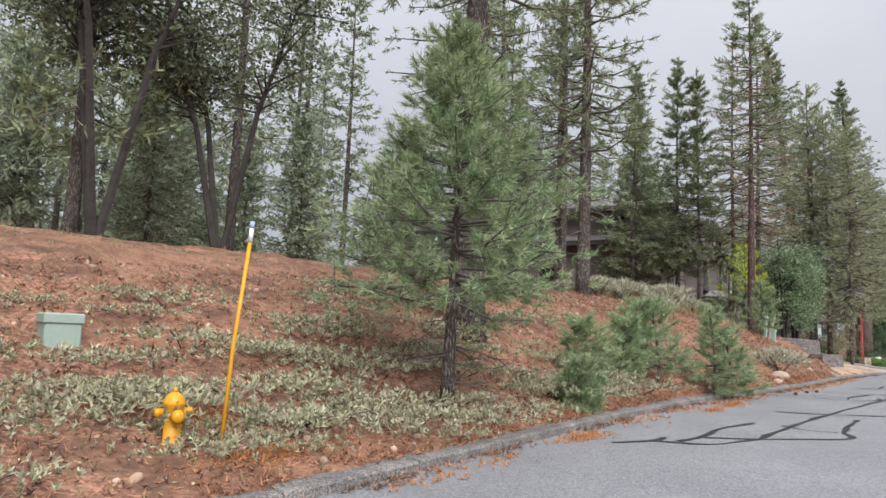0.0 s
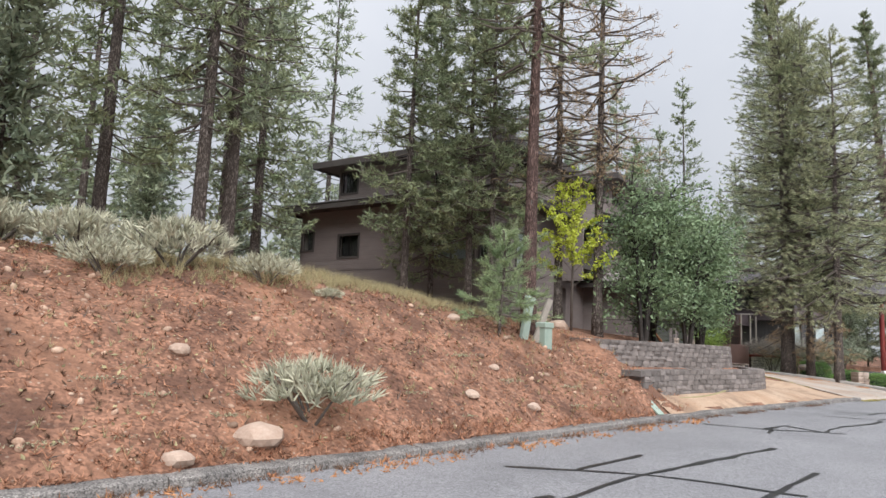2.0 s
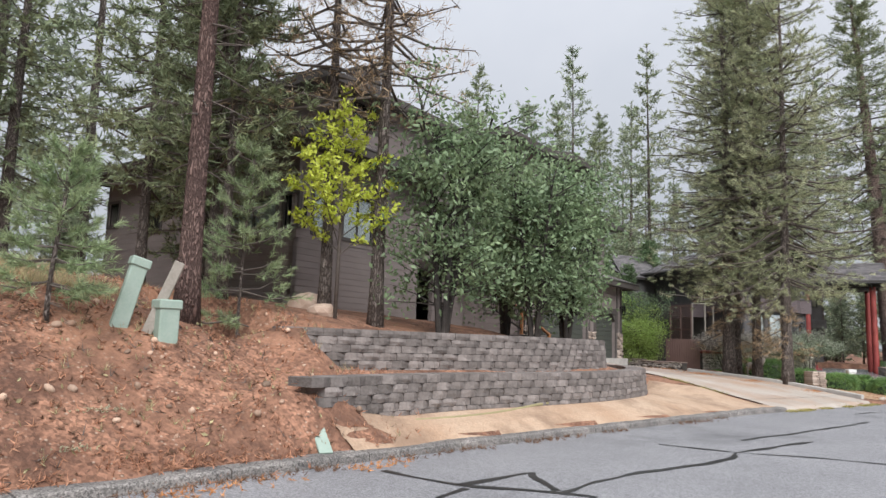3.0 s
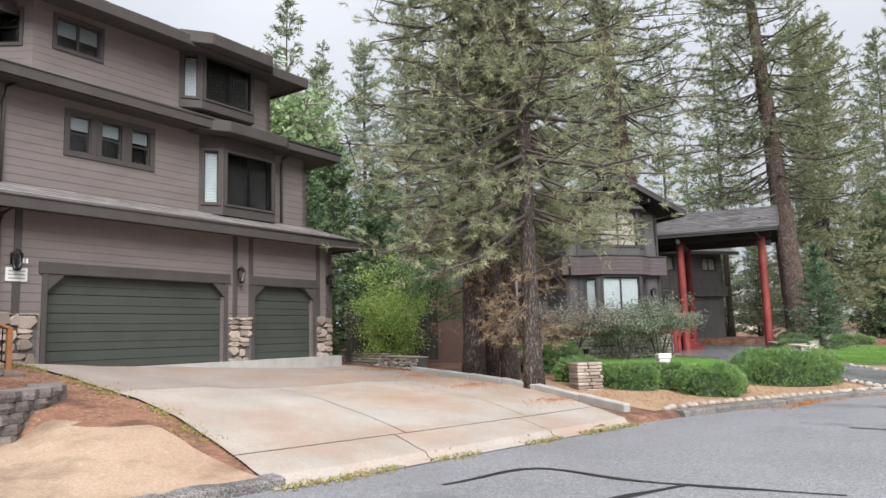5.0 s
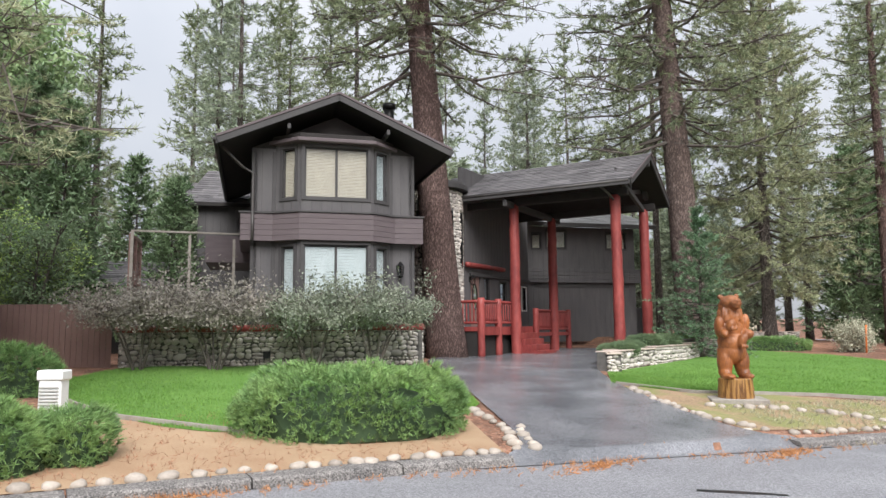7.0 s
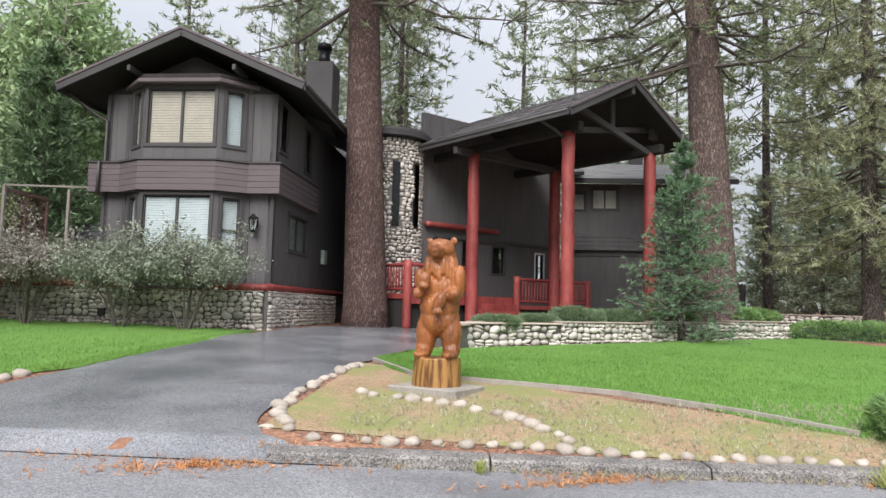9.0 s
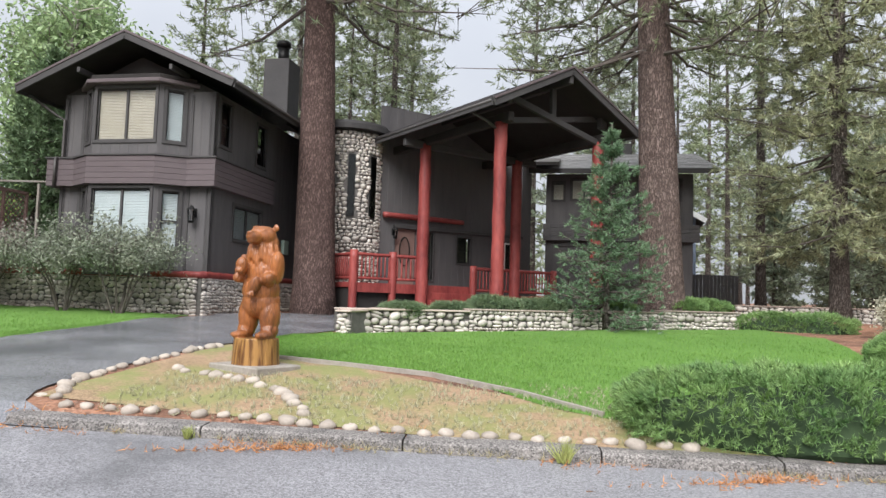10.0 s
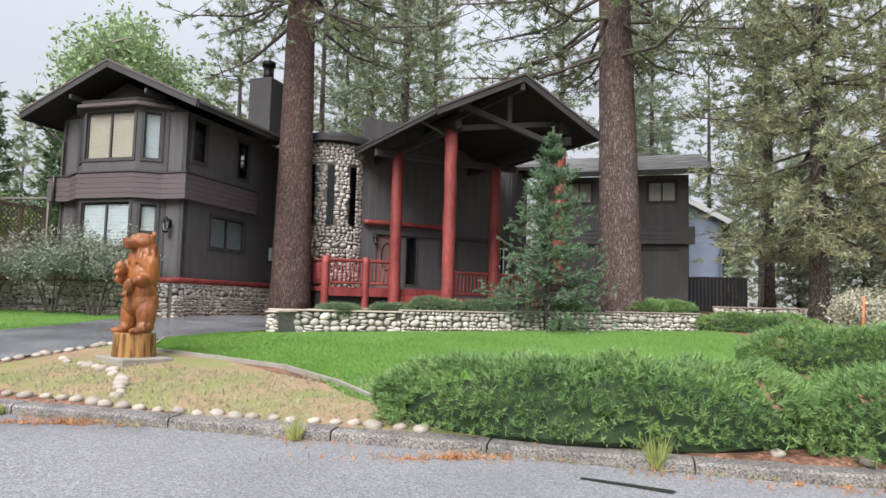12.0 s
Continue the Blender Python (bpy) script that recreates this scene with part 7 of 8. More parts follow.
    return t


# grey-green shrubs before the cobble wall
for k, (u, v_, h, re) in enumerate([(-7.8, -1.7, 2.1, 1.75), (-5.9, -1.7, 2.2, 1.85), (-3.3, -1.75, 2.0, 1.6), (-1.6, -1.75, 2.2, 1.7)]):
    p = H2 @ Vector((u, v_, 0))
    put(broadleaf(210 + k, h, re, 6, M_LEAF_PLUM if k < 2 else M_LEAF_GREY, 0.05, 40, "spreading purple-grey shrub with bare dark stems" if k < 2 else "spreading grey-green shrub with bare dark stems", rad=0.15, clumps=22, start=0.62, splay=0.7, upright=0.45), p.x, p.y)
# yellow maple sapling and green broadleaf trees on the bank


def sapling(seed, h, label):
    """One slim trunk with ascending limbs, each lined with leaf clumps."""
    rng = np.random.default_rng(seed)
    t = thing("maple_sapling", Matrix(), label, "tree")
    bm = bmesh.new()
    tubeb(bm, [(0, 0, -0.2), (0.03, 0, h * 0.4), (-0.02, 0.03, h * 0.75), (0.02, 0, h)], [0.05, 0.04, 0.02, 0.006], 8)
    part("trunk", bm, M_TWIG, t, smooth=True)
    bm = bmesh.new()
    cl = [np.array([0.02, 0, h * f]) for f in (0.85, 0.92, 1.0)]
    for k in range(24):
        f = 0.27 + 0.62 * k / 24
        az = 2.4 * k + rng.normal(0, 0.3)
        ln = (1.85 - 1.35 * (f - 0.27) / 0.66) * rng.uniform(0.75, 1.1)
        p0 = np.array([0, 0, h * f])
        d = np.array([math.cos(az), math.sin(az), rng.uniform(0.55, 1.0)])
        e = p0 + d * ln * 0.8
        tubeb(bm, [p0, (p0 + e) / 2 + [0, 0, -0.05], e], [0.016, 0.011, 0.004], 4, False)
        cl += [p0 + (e - p0) * g + rng.normal(0, 0.05, 3) for g in np.linspace(0.35, 1.05, max(3, int(ln / 0.2)))]
    part("branchwork", bm, M_TWIG, t)["kind"] = "stuff"
    tri_mesh("leaves", leaf_cloud(rng, np.array(cl), 0.085, 24, 0.075, 0.8), M_LEAF_YELLOW, t)
    return t


put(sapling(220, 5.5, "slender young maple with bright yellow-green leaves"), -13.5, 3.1)
for k, (x, y, h, re) in enumerate([(-8.8, 6.6, 5.6, 2.1), (-7.8, 8.6, 5.6, 1.9), (-11.05, 3.6, 5.9, 2.2), (-9.6, 8.8, 5.4, 1.9)]):
    put(broadleaf(224 + k, h, re, 5, M_LEAF, 0.085, 26, "many-stemmed green broadleaf tree above the block walls", "broadleaf_tree", "tree", M_OAKBARK, 0.12, 0.7, 30, 0.27), x, y)
# hedge bush and maples between the houses
put(broadleaf(230, 2.6, 1.6, 8, M_LEAF_BRIGHT, 0.055, 60, "dense bright green shrub beside a fence", rad=0.22, clumps=14, start=0.1), -2.2, 27.5)
put(broadleaf(231, 5.0, 1.8, 6, M_LEAF, 0.06, 40, "green broadleaf tree between the houses", "broadleaf_tree", "tree", rad=0.26, clumps=20, start=0.2), -1.5, 31.5)
put(broadleaf(232, 4.4, 1.9, 7, M_LEAF_BRIGHT, 0.07, 34, "bright green broadleaf tree between the houses", "broadleaf_tree", "tree", rad=0.26, clumps=20, start=0.2), -2.6, 32.2)
for k, (x, y, h) in enumerate([(-9.5, 39.5, 16), (-12.5, 42.5, 18), (-16.0, 45.5, 19), (-20.5, 51.0, 18), (-18.5, 42.5, 18), (-22.0, 47.0, 19)]):
    put(broadleaf(236 + k, h, 3.2, 7, M_LEAF_PALE, 0.2, 20, "tall pale-green aspen behind the houses", "aspen_tree", "tree", M_TWIG_PALE, 0.12, 0.8, 40, 0.5, 0.3), x, y)


def later_bush():
    put(broadleaf(238, 1.1, 0.9, 8, M_SAGE, 0.05, 40, "rounded pale green bush beyond the lawn", rad=0.16, clumps=14, start=0.1), 26.3, 45.6)


later_bush()


def juniper(seed, rx, ry, h, label, dense=1.0, leaf=None, name="juniper_hedge"):
    """A low evergreen mass: short upward sprays all over a lumpy mound, over a solid core coloured dark for the shade
    inside.
    """
    rng = np.random.default_rng(seed)
    t = thing(name, Matrix(), label, "hedge")
    n = int(1200 * rx * ry * dense) + 300
    th, f = rng.uniform(0, 6.283, n), rng.uniform(0, 1, n) ** 0.5
    side = rng.random(n) < 0.5
    f = np.where(side, rng.uniform(0.86, 1.0, n), f)
    lump = np.array([noise.noise((math.cos(a) * 1.7 * rx * g, math.sin(a) * 1.7 * ry * g, seed)) for a, g in zip(th, f)])
    e = 1 + 0.1 * np.array([noise.noise((math.cos(a) * 2.2, math.sin(a) * 2.2, seed + 3)) for a in th])
    sup = (np.abs(np.cos(th)) ** 3 + np.abs(np.sin(th)) ** 3) ** (-1 / 3)
    x, y = rx * f * e * sup * np.cos(th) * 0.92, ry * f * e * sup * np.sin(th) * 0.92
    top = h * (1 - np.clip(f, 0, 1) ** 6 * 0.45) * (1 + 0.25 * lump)
    z = top * np.where(side, rng.uniform(0.0, 1, n), rng.uniform(0.82, 1.02, n))
    at = np.c_[x, y, z]
    lowd = side & (z < 0.45 * top)
    way = np.c_[0.9 * np.cos(th) * f, 0.9 * np.sin(th) * f, 0.6 + 0 * th] + rng.normal(0, 0.25, (n, 3))
    tri_mesh("sprays", needles(rng, at[~lowd], way[~lowd], 13, 0.13, 0.015, 0.42), leaf or M_JUNIPER, t)
    tri_mesh("leaf_skirt", needles(rng, at[lowd], way[lowd], 14, 0.08, 0.014, 0.8), leaf or M_JUNIPER, t)
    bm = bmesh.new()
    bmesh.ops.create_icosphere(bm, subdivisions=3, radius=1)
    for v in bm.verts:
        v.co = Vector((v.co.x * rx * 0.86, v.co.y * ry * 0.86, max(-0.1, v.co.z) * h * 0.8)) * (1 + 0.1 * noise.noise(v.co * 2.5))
    part("shade_core", bm, M_CORE, t)
    return t


put(juniper(240, 0.85, 0.65, 0.7, "clipped green juniper mound in a tan bed"), 5.1, 20.7)
put(juniper(241, 0.85, 0.7, 0.74, "clipped green juniper mound in a tan bed"), 7.15, 20.35)
put(juniper(242, 0.65, 0.55, 0.68, "clipped green juniper mound in a tan bed"), 6.2, 21.15)
put(juniper(243, 0.7, 0.55, 0.66, "clipped green juniper mound in a tan bed"), 3.95, 21.4)
put(juniper(239, 0.6, 0.5, 0.64, "clipped green juniper mound in a tan bed"), 7.75, 21.05)
put(juniper(244, 2.0, 1.15, 1.0, "broad spreading juniper beside the asphalt driveway"), 10.6, 24.1, radians(28))
put(juniper(245, 3.1, 1.05, 0.85, "broad dark juniper hedge behind the kerb"), 26.1, 31.75, radians(30))
put(juniper(246, 3.2, 1.1, 0.95, "broad dark juniper hedge behind the kerb"), 30.6, 34.2, radians(31))
put(juniper(247, 2.4, 1.1, 0.8, "light green clipped hedge at the lawn's end"), 27.9, 38.4, radians(20))
put(juniper(248, 2.0, 0.6, 0.6, "low clipped hedge at the lawn's end"), 23.2, 46.4, radians(20))
put(juniper(249, 1.4, 0.8, 0.9, "rounded green shrub behind a deer statue"), 3.2, 24.9)
for k, (x, y, rx, hh) in enumerate([(15.75, 36.1, 0.65, 0.3), (16.2, 37.6, 0.6, 0.32), (16.9, 38.7, 0.8, 0.5), (17.6, 40.2, 0.9, 0.45), (19.9, 45.2, 1.2, 0.5), (20.4, 46.3, 1.0, 0.5), (18.5, 43.0, 0.9, 0.4)]):
    put(juniper(250 + k, rx, rx * 0.8, hh, "small green shrub in the cobble planter", 1.0, M_LEAF if k < 4 else M_JUNIPER, "planter_shrub"), x, y, 0.5 * k, 1, gz(x, y) + 0.36)
# spruce in the planter
put(pine(260, 5.7, 0.09, 0.02, 1.95, 22, 7, 0, M_SPRUCE, M_BARK_GREY, dead=0.02, width=0.03, length=0.12, n_needle=15, tufts=20, droop=0.1, top=0.45, spread=0.9, shape=1.15, bare=0.15, label="young blue-green spruce in the cobble planter"), 19.2, 41.0, 0, 1, 0.75)


def sage(seed, r, h, leaf, label, many=1.0, blade=0.022):
    rng = np.random.default_rng(seed)
    t = thing("sagebrush", Matrix(), label, "shrub", "sagebrush on the bank")
    n = int(260 * r * r * many) + int(100 * many)
    th, f = rng.uniform(0, 6.283, n), rng.uniform(0.1, 1, n)
    at = np.c_[r * f * np.cos(th), r * f * np.sin(th), h * (0.35 + 0.6 * rng.uniform(0, 1, n) * (1 - 0.45 * f))]
    way = np.c_[np.cos(th) * f, np.sin(th) * f, 1.0 + 0 * th]
    tri_mesh("leaves", needles(rng, at, way, 9 if many == 1 else 8, 0.15 if many == 1 else 0.055, blade, 0.5 if many == 1 else 0.9), leaf, t)
    bm = bmesh.new()
    for k in range(9 if many == 1 else 3):
        a = rng.uniform(0, 6.28)
        tubeb(bm, [(0, 0, -0.05), (math.cos(a) * r * 0.4, math.sin(a) * r * 0.4, h * 0.4), (math.cos(a) * r * 0.8, math.sin(a) * r * 0.8, h * 0.75)], [0.02, 0.012, 0.005] if many == 1 else [0.008, 0.005, 0.003], 4, False)
    part("branchwork", bm, M_TWIG, t)["kind"] = "stuff"
    return t


sg = sage(300, 0.6, 0.6, M_SAGE, "silver-grey sagebrush on the bank")
put(sg, -18.55, -10.65, 0, 1.6)
rng_s = random.Random(8)
for x, y, s in [(-24.9, -9.0, 1.4), (-23.7, -8.4, 1.6), (-22.6, -9.3, 1.2), (-21.9, -8.2, 1.7), (-20.5, -7.3, 1.1), (-26.2, -9.0, 0.9), (-28.2, -9.6, 0.9), (-30.8, -12.4, 0.8), (-19.4, -6.6, 0.5), (-25.4, -8.2, 1.0)]:
    again(sg, x, y, rng_s.uniform(0, 6), s)
lo = sage(301, 0.7, 0.2, M_LOWSHRUB, "low grey-green ground shrub near the kerb", 0.36, 0.026)
put(lo, -33, -26.6, 0, 1)
for _ in range(400):
    s0 = rng_s.uniform(s_at(-46, -47), s_at(-26, -20.5))
    d0 = rng_s.uniform(0.5, 6.5)
    x, y = offset_point(s0, d0)
    if rng_s.random() < (0.9 if d0 < 4 else 0.45):
        again(lo, x, y, rng_s.uniform(0, 6), rng_s.uniform(0.9, 2.0))
for _ in range(22):
    x, y = offset_point(rng_s.uniform(s_at(-26, -20), s_at(-12, -3.4)), rng_s.uniform(0.4, 2.2))
    again(lo, x, y, rng_s.uniform(0, 6), rng_s.uniform(0.3, 0.6))

# ---- loose stones, dry grass and litter as stuff ----


def scatter(count, s0, s1, d0, d1, seed, power=1.0):
    rng = np.random.default_rng(seed)
    s = rng.uniform(s0, s1, count)
    d = d0 + (d1 - d0) * rng.uniform(0, 1, count) ** power
    p = np.array([offset_point(a, b) for a, b in zip(s, d)])
    return rng, p, land(p)


rng, p, z = scatter(1700, s_at(-44, -44), s_at(-10.5, -1.5), 0.4, 8, 1)
v, fs = [], []
pc = [(np.array([q.co for q in me.vertices]), [tuple(t.vertices) for t in me.polygons]) for me in STONES]
for i in range(len(p)):
    k = i % len(STONES)
    sz = 0.025 + 0.09 * rng.random() ** 3
    mm = Matrix.Translation((*p[i], z[i] + sz * 0.15)) @ Euler(rng.uniform(0, 6.28, 3)).to_matrix().to_4x4() @ Matrix.Diagonal((sz, sz * 1.5, sz * 0.9, 1))
    j = len(v)
    v += [mm @ Vector(q) for q in pc[k][0]]
    fs += [tuple(j + t for t in q) for q in pc[k][1]]
ob = mesh_ob("bank_stones", v, fs, M_BANKSTONE, smooth=True)
tagged(ob, "pale broken stones scattered on the red bank", "stones", kind="stuff")


def tufts(name, p, z, rng, n, length, width, material, label, category, up=1.0, spread=0.45):
    at = np.c_[p, z]
    way = np.tile([0, 0, up], (len(at), 1))
    tri_mesh(name, needles(rng, at, way, n, length, width, spread), material, None, label, category)


rng, p, z = scatter(2600, s_at(-50, -52), s_at(-10, -1.5), 0.35, 12, 2)
tufts("dry_grass", p, z, rng, 9, 0.16, 0.008, M_DRYGRASS, "dry straw-coloured grass tufts on the bank", "grass")
rng, p, z = scatter(1100, s_at(-19, -12.5), s_at(-12.5, -4.2), 4.2, 7.5, 3)
tufts("dry_grass", p, z, rng, 14, 0.3, 0.008, M_DRYGRASS, "tall pale dry grass along the top of the bank", "grass")
rng, p, z = scatter(9000, s_at(-44, -44), s_at(-10, -1), 0.3, 8, 4)
tufts("bank_litter", p, z + 0.01, rng, 5, 0.13, 0.018, M_LITTER, "brown pine needles and leaf litter", "litter", 0.25, 0.9)
rng, p, z = scatter(1600, s_at(-44, -44), s_at(-10, -1), 0.3, 8, 14)
tufts("bank_twigs", p, z + 0.01, rng, 3, 0.2, 0.014, M_TWIG, "dark fallen twigs and cones on the bank", "litter", 0.2, 0.9)
rng, p, z = scatter(1600, s_at(5.5, 17), s_at(13, 23), 0.4, 4, 5)
tufts("bed_litter", p, z + 0.015, rng, 5, 0.1, 0.006, M_LITTER, "brown pine needles on the planting bed", "litter", 0.2, 0.9)
rng, p, z = scatter(1300, s_at(18.4, 26.4), s_at(25, 30), 0.4, 3, 6)
tufts("weeds", p, z + 0.01, rng, 7, 0.09, 0.008, M_LOWSHRUB, "thin weeds on bare soil", "grass")


rng, p, z = scatter(5200, s_at(-44, -44), s_at(-11.5, -2.8), 0.3, 8, 15)
tri_mesh("fallen_leaves", leaf_cloud(rng, np.c_[p, z + 0.015], 0.03, 1, 0.045, 0.3), M_DRYGRASS, None, "pale fallen leaves scattered on the bank", "leaves")
rng, p, z = scatter(6000, s_at(-44, -44), s_at(-11.5, -2.8), 0.3, 8, 16)
tufts("dark_duff", p, z + 0.01, rng, 4, 0.085, 0.03, M_DUFF, "dark needle duff and bark bits on the bank", "litter", 0.25, 0.9)


def rock(seed, name="rock", label="pale pink granite rock on the bank", mat_=None):
    bm = bmesh.new()
    bmesh.ops.create_icosphere(bm, subdivisions=2, radius=0.5)
    for q in bm.verts:
        q.co *= 1 + 0.35 * noise.noise(q.co * 1.7 + Vector((seed, 0, 0)))
        q.co.z *= 0.65
    ob = part(name, bm, mat_ or M_ROCK, None, "", smooth=False)
    return tagged(ob, label, "rock")


for k, (x, y, s) in enumerate([(-16.4, -7.6, 0.3), (-16.0, -5.9, 0.25), (-15.2, -6.6, 0.3), (-19.0, -11.6, 0.6), (-14.5, 4.3, 1.0), (-31.5, -20.6, 0.5), (-20.5, -10.8, 0.3), (-17.0, -3.8, 0.35), (-19.6, -12.6, 0.35)]):
    put(rock(k), x, y, k * 1.3, s, gz(x, y) + 0.1 * s)
# edging stones along kerbs, drive and lawn
edge = rock(11, "edging_stone", "rounded pale river stone edging the planting bed", M_EDGE)
edge["group"] = "edging stones"
put(edge, 17.2, 26.55, 0, 0.26)
for q in edge.data.polygons:
    q.use_smooth = True
lines = [glide([(17.5, 26.6), (16.7, 27.4), (15.9, 29.4), (15.6, 30.6)], 0.25), glide([(18.0, 26.5), (20, 27.6), (22.2, 28.75), (24.6, 30.15)], 0.29), glide([(28.2, 32.1), (31, 33.9)], 0.8), glide([(17.0, 28.7), (18.6, 28.9), (19.6, 28.7), (20.4, 28.2)], 0.25),
         glide([(5.3, 17.35), (8.4, 19.9), (11.4, 22.15), (13.0, 23.3)], 0.29), glide([(13.25, 23.6), (12.9, 25.2), (12.3, 26.4)], 0.3), glide([(13.5, 23.7), (13.2, 25.2)], 0.33)]
for ln in lines:
    for x, y in ln:
        t = again(edge, x + rng_s.uniform(-0.05, 0.05), y + rng_s.uniform(-0.05, 0.05), rng_s.uniform(0, 6), rng_s.uniform(0.15, 0.26))
        t.location.z += 0.075

# dark oak with forked limbs on the crest, and its neighbours
for k, (x, y, h, re, st) in enumerate([(-41.2, -16.6, 12.5, 4.6, 4), (-38.4, -14.0, 10.0, 3.2, 3)]):
    put(broadleaf(320 + k, h, re, st, M_OAK, 0.1, 44, "dark spreading oak with forked black limbs on the crest", "oak_tree", "tree", M_OAKBARK, 0.4, 0.9, 32, 0.42, 0.7), x, y)
for x, y, s_ in ((-13.9, 3.5, 0.75),):
    put(rock(int(30 - x), "boulder", "smooth pale granite boulder above the block walls", M_ROCK), x, y, x, s_, gz(x, y) + 0.02)


def road_z(x, y):
    s, d = along([(x, y)])
    return float(np.interp(s[0], ROAD_S, ROAD_Z) + np.interp(d[0], [-10.9, -9.5, -5.4, -1.5, -0.5, 0.05], [0.02, 0.03, 0.06, 0.02, 0, 0]))


def patch(name, cx, cy, rx, ry, turn, n, seed, material, label, length=0.09, width=0.012, on_road=False):
    """A drift of needles: dense in the middle, ragged outside."""
    rng = np.random.default_rng(seed)
    r, a = np.abs(rng.normal(0, 0.5, n)), rng.uniform(0, 6.283, n)
    u, w = r * np.cos(a) * rx, r * np.sin(a) * ry
    p = np.c_[cx + u * math.cos(turn) - w * math.sin(turn), cy + u * math.sin(turn) + w * math.cos(turn)]
    z = np.maximum(land(p), np.array([road_z(*q) if back_of(*q) < 0.05 else -9 for q in p])) + 0.012
    tufts(name, p, z, rng, 4, length, width, material, label, "litter", 0.12, 0.9)


# ---- things ----


def ellip(bm, c, s, rot=(0, 0, 0), sub=3):
    g = bmesh.ops.create_icosphere(bm, subdivisions=sub, radius=1)
    bmesh.ops.transform(bm, matrix=pose(*c, *rot) @ Matrix.Diagonal((*s, 1)), verts=g["verts"])


def bear_statue():
    """Carved standing bear on a stump, fused to one skin; it faces -y."""
    bm = bmesh.new()
    E_ = [((0, 0.03, 0.80), (0.27, 0.25, 0.24)), ((0, 0.01, 0.98), (0.262, 0.25, 0.25)), ((0, 0.03, 1.22), (0.25, 0.215, 0.27)), ((0, 0.05, 1.42), (0.245, 0.2, 0.19)), ((0, 0.05, 1.58), (0.2, 0.19, 0.2)),
          ((0, 0.0, 1.745), (0.19, 0.19, 0.15)), ((0, 0.06, 1.66), (0.2, 0.17, 0.16)), ((-0.01, -0.19, 1.72), (0.105, 0.15, 0.085)), ((-0.01, -0.31, 1.765), (0.05, 0.035, 0.035)), ((-0.01, -0.2, 1.665), (0.085, 0.12, 0.05)), ((0, -0.11, 1.81), (0.12, 0.08, 0.05)),
          ((-0.165, 0.06, 1.865), (0.05, 0.03, 0.05)), ((0.165, 0.06, 1.865), (0.05, 0.03, 0.05)),
          ((-0.165, 0.0, 0.62), (0.135, 0.16, 0.3)), ((0.165, 0.0, 0.62), (0.135, 0.16, 0.3)), ((-0.18, -0.02, 0.42), (0.115, 0.14, 0.12)), ((0.18, -0.02, 0.42), (0.115, 0.14, 0.12)),
          ((-0.185, -0.15, 0.355), (0.105, 0.17, 0.06)), ((0.185, -0.15, 0.355), (0.105, 0.17, 0.06))]
    for c, s in E_:
        ellip(bm, c, s)
    # shaggy ruff round the neck
    for k in range(26):
        a = 6.283 * k / 26
        ellip(bm, (0.2 * math.cos(a), 0.04 + 0.19 * math.sin(a), 1.53 - 0.05 * (k % 3)), (0.035, 0.035, 0.13), (8 * math.sin(a), -8 * math.cos(a), 0), 2)
    # one arm raised to the chest, the other across the belly
    ellip(bm, (-0.245, 0.0, 1.28), (0.085, 0.11, 0.21), (10, -6, 0))
    ellip(bm, (-0.22, -0.13, 1.17), (0.08, 0.15, 0.085), (22, 0, -16))
    ellip(bm, (-0.15, -0.25, 1.31), (0.085, 0.085, 0.13), (14, 10, 0))
    ellip(bm, (0.25, 0.0, 1.3), (0.09, 0.12, 0.24), (10, 6, 0))
    ellip(bm, (0.2, -0.14, 1.13), (0.1, 0.16, 0.1), (-14, 0, 28))
    ellip(bm, (0.06, -0.26, 1.03), (0.08, 0.085, 0.15), (10, 22, 0))
    for sx, zc in ((-0.19, 1.24), (0.0, 0.91)):
        for k in range(4):
            ellip(bm, (sx + 0.035 * k, -0.33 - 0.01 * (k % 2), zc), (0.014, 0.02, 0.04), sub=2)
    bmesh.ops.create_cone(bm, cap_ends=True, segments=24, radius1=0.325, radius2=0.3, depth=0.42, matrix=Matrix.Translation((0, -0.04, 0.1)))
    for v in bm.verts:
        if v.co.z > 0.33:
            v.co += v.co.normalized() * 0.016 * noise.noise(Vector((v.co.x * 22, v.co.y * 22, v.co.z * 7)))
    ob = part("bear_statue", bm, M_BEAR, None, smooth=True)
    rm = ob.modifiers.new("fuse", "REMESH")
    rm.mode, rm.voxel_size, rm.use_smooth_shade = "VOXEL", 0.014, True
    sm = ob.modifiers.new("soften", "SMOOTH")
    sm.iterations = 1
    return tagged(ob, "carved varnished wooden bear statue standing on a stump", "statue")


bz = gz(17.75, 29.7)
bear = bear_statue()
bear.matrix_world = Matrix.Translation((17.75, 29.7, bz + 0.13)) @ Matrix.Rotation(radians(17), 4, "Z") @ Matrix.Diagonal((1.2, 1.2, 1.17, 1))
slab = poly_prism("slab", [(-0.6, -0.5), (0.6, -0.52), (0.62, 0.4), (-0.55, 0.42)], -0.1, 0.07, M_TIMBER, None, bevel=0.02)
slab.matrix_world = Matrix.Translation((17.75, 29.7, bz))
tagged(slab, "flat grey weathered slab under a bear statue", "slab")


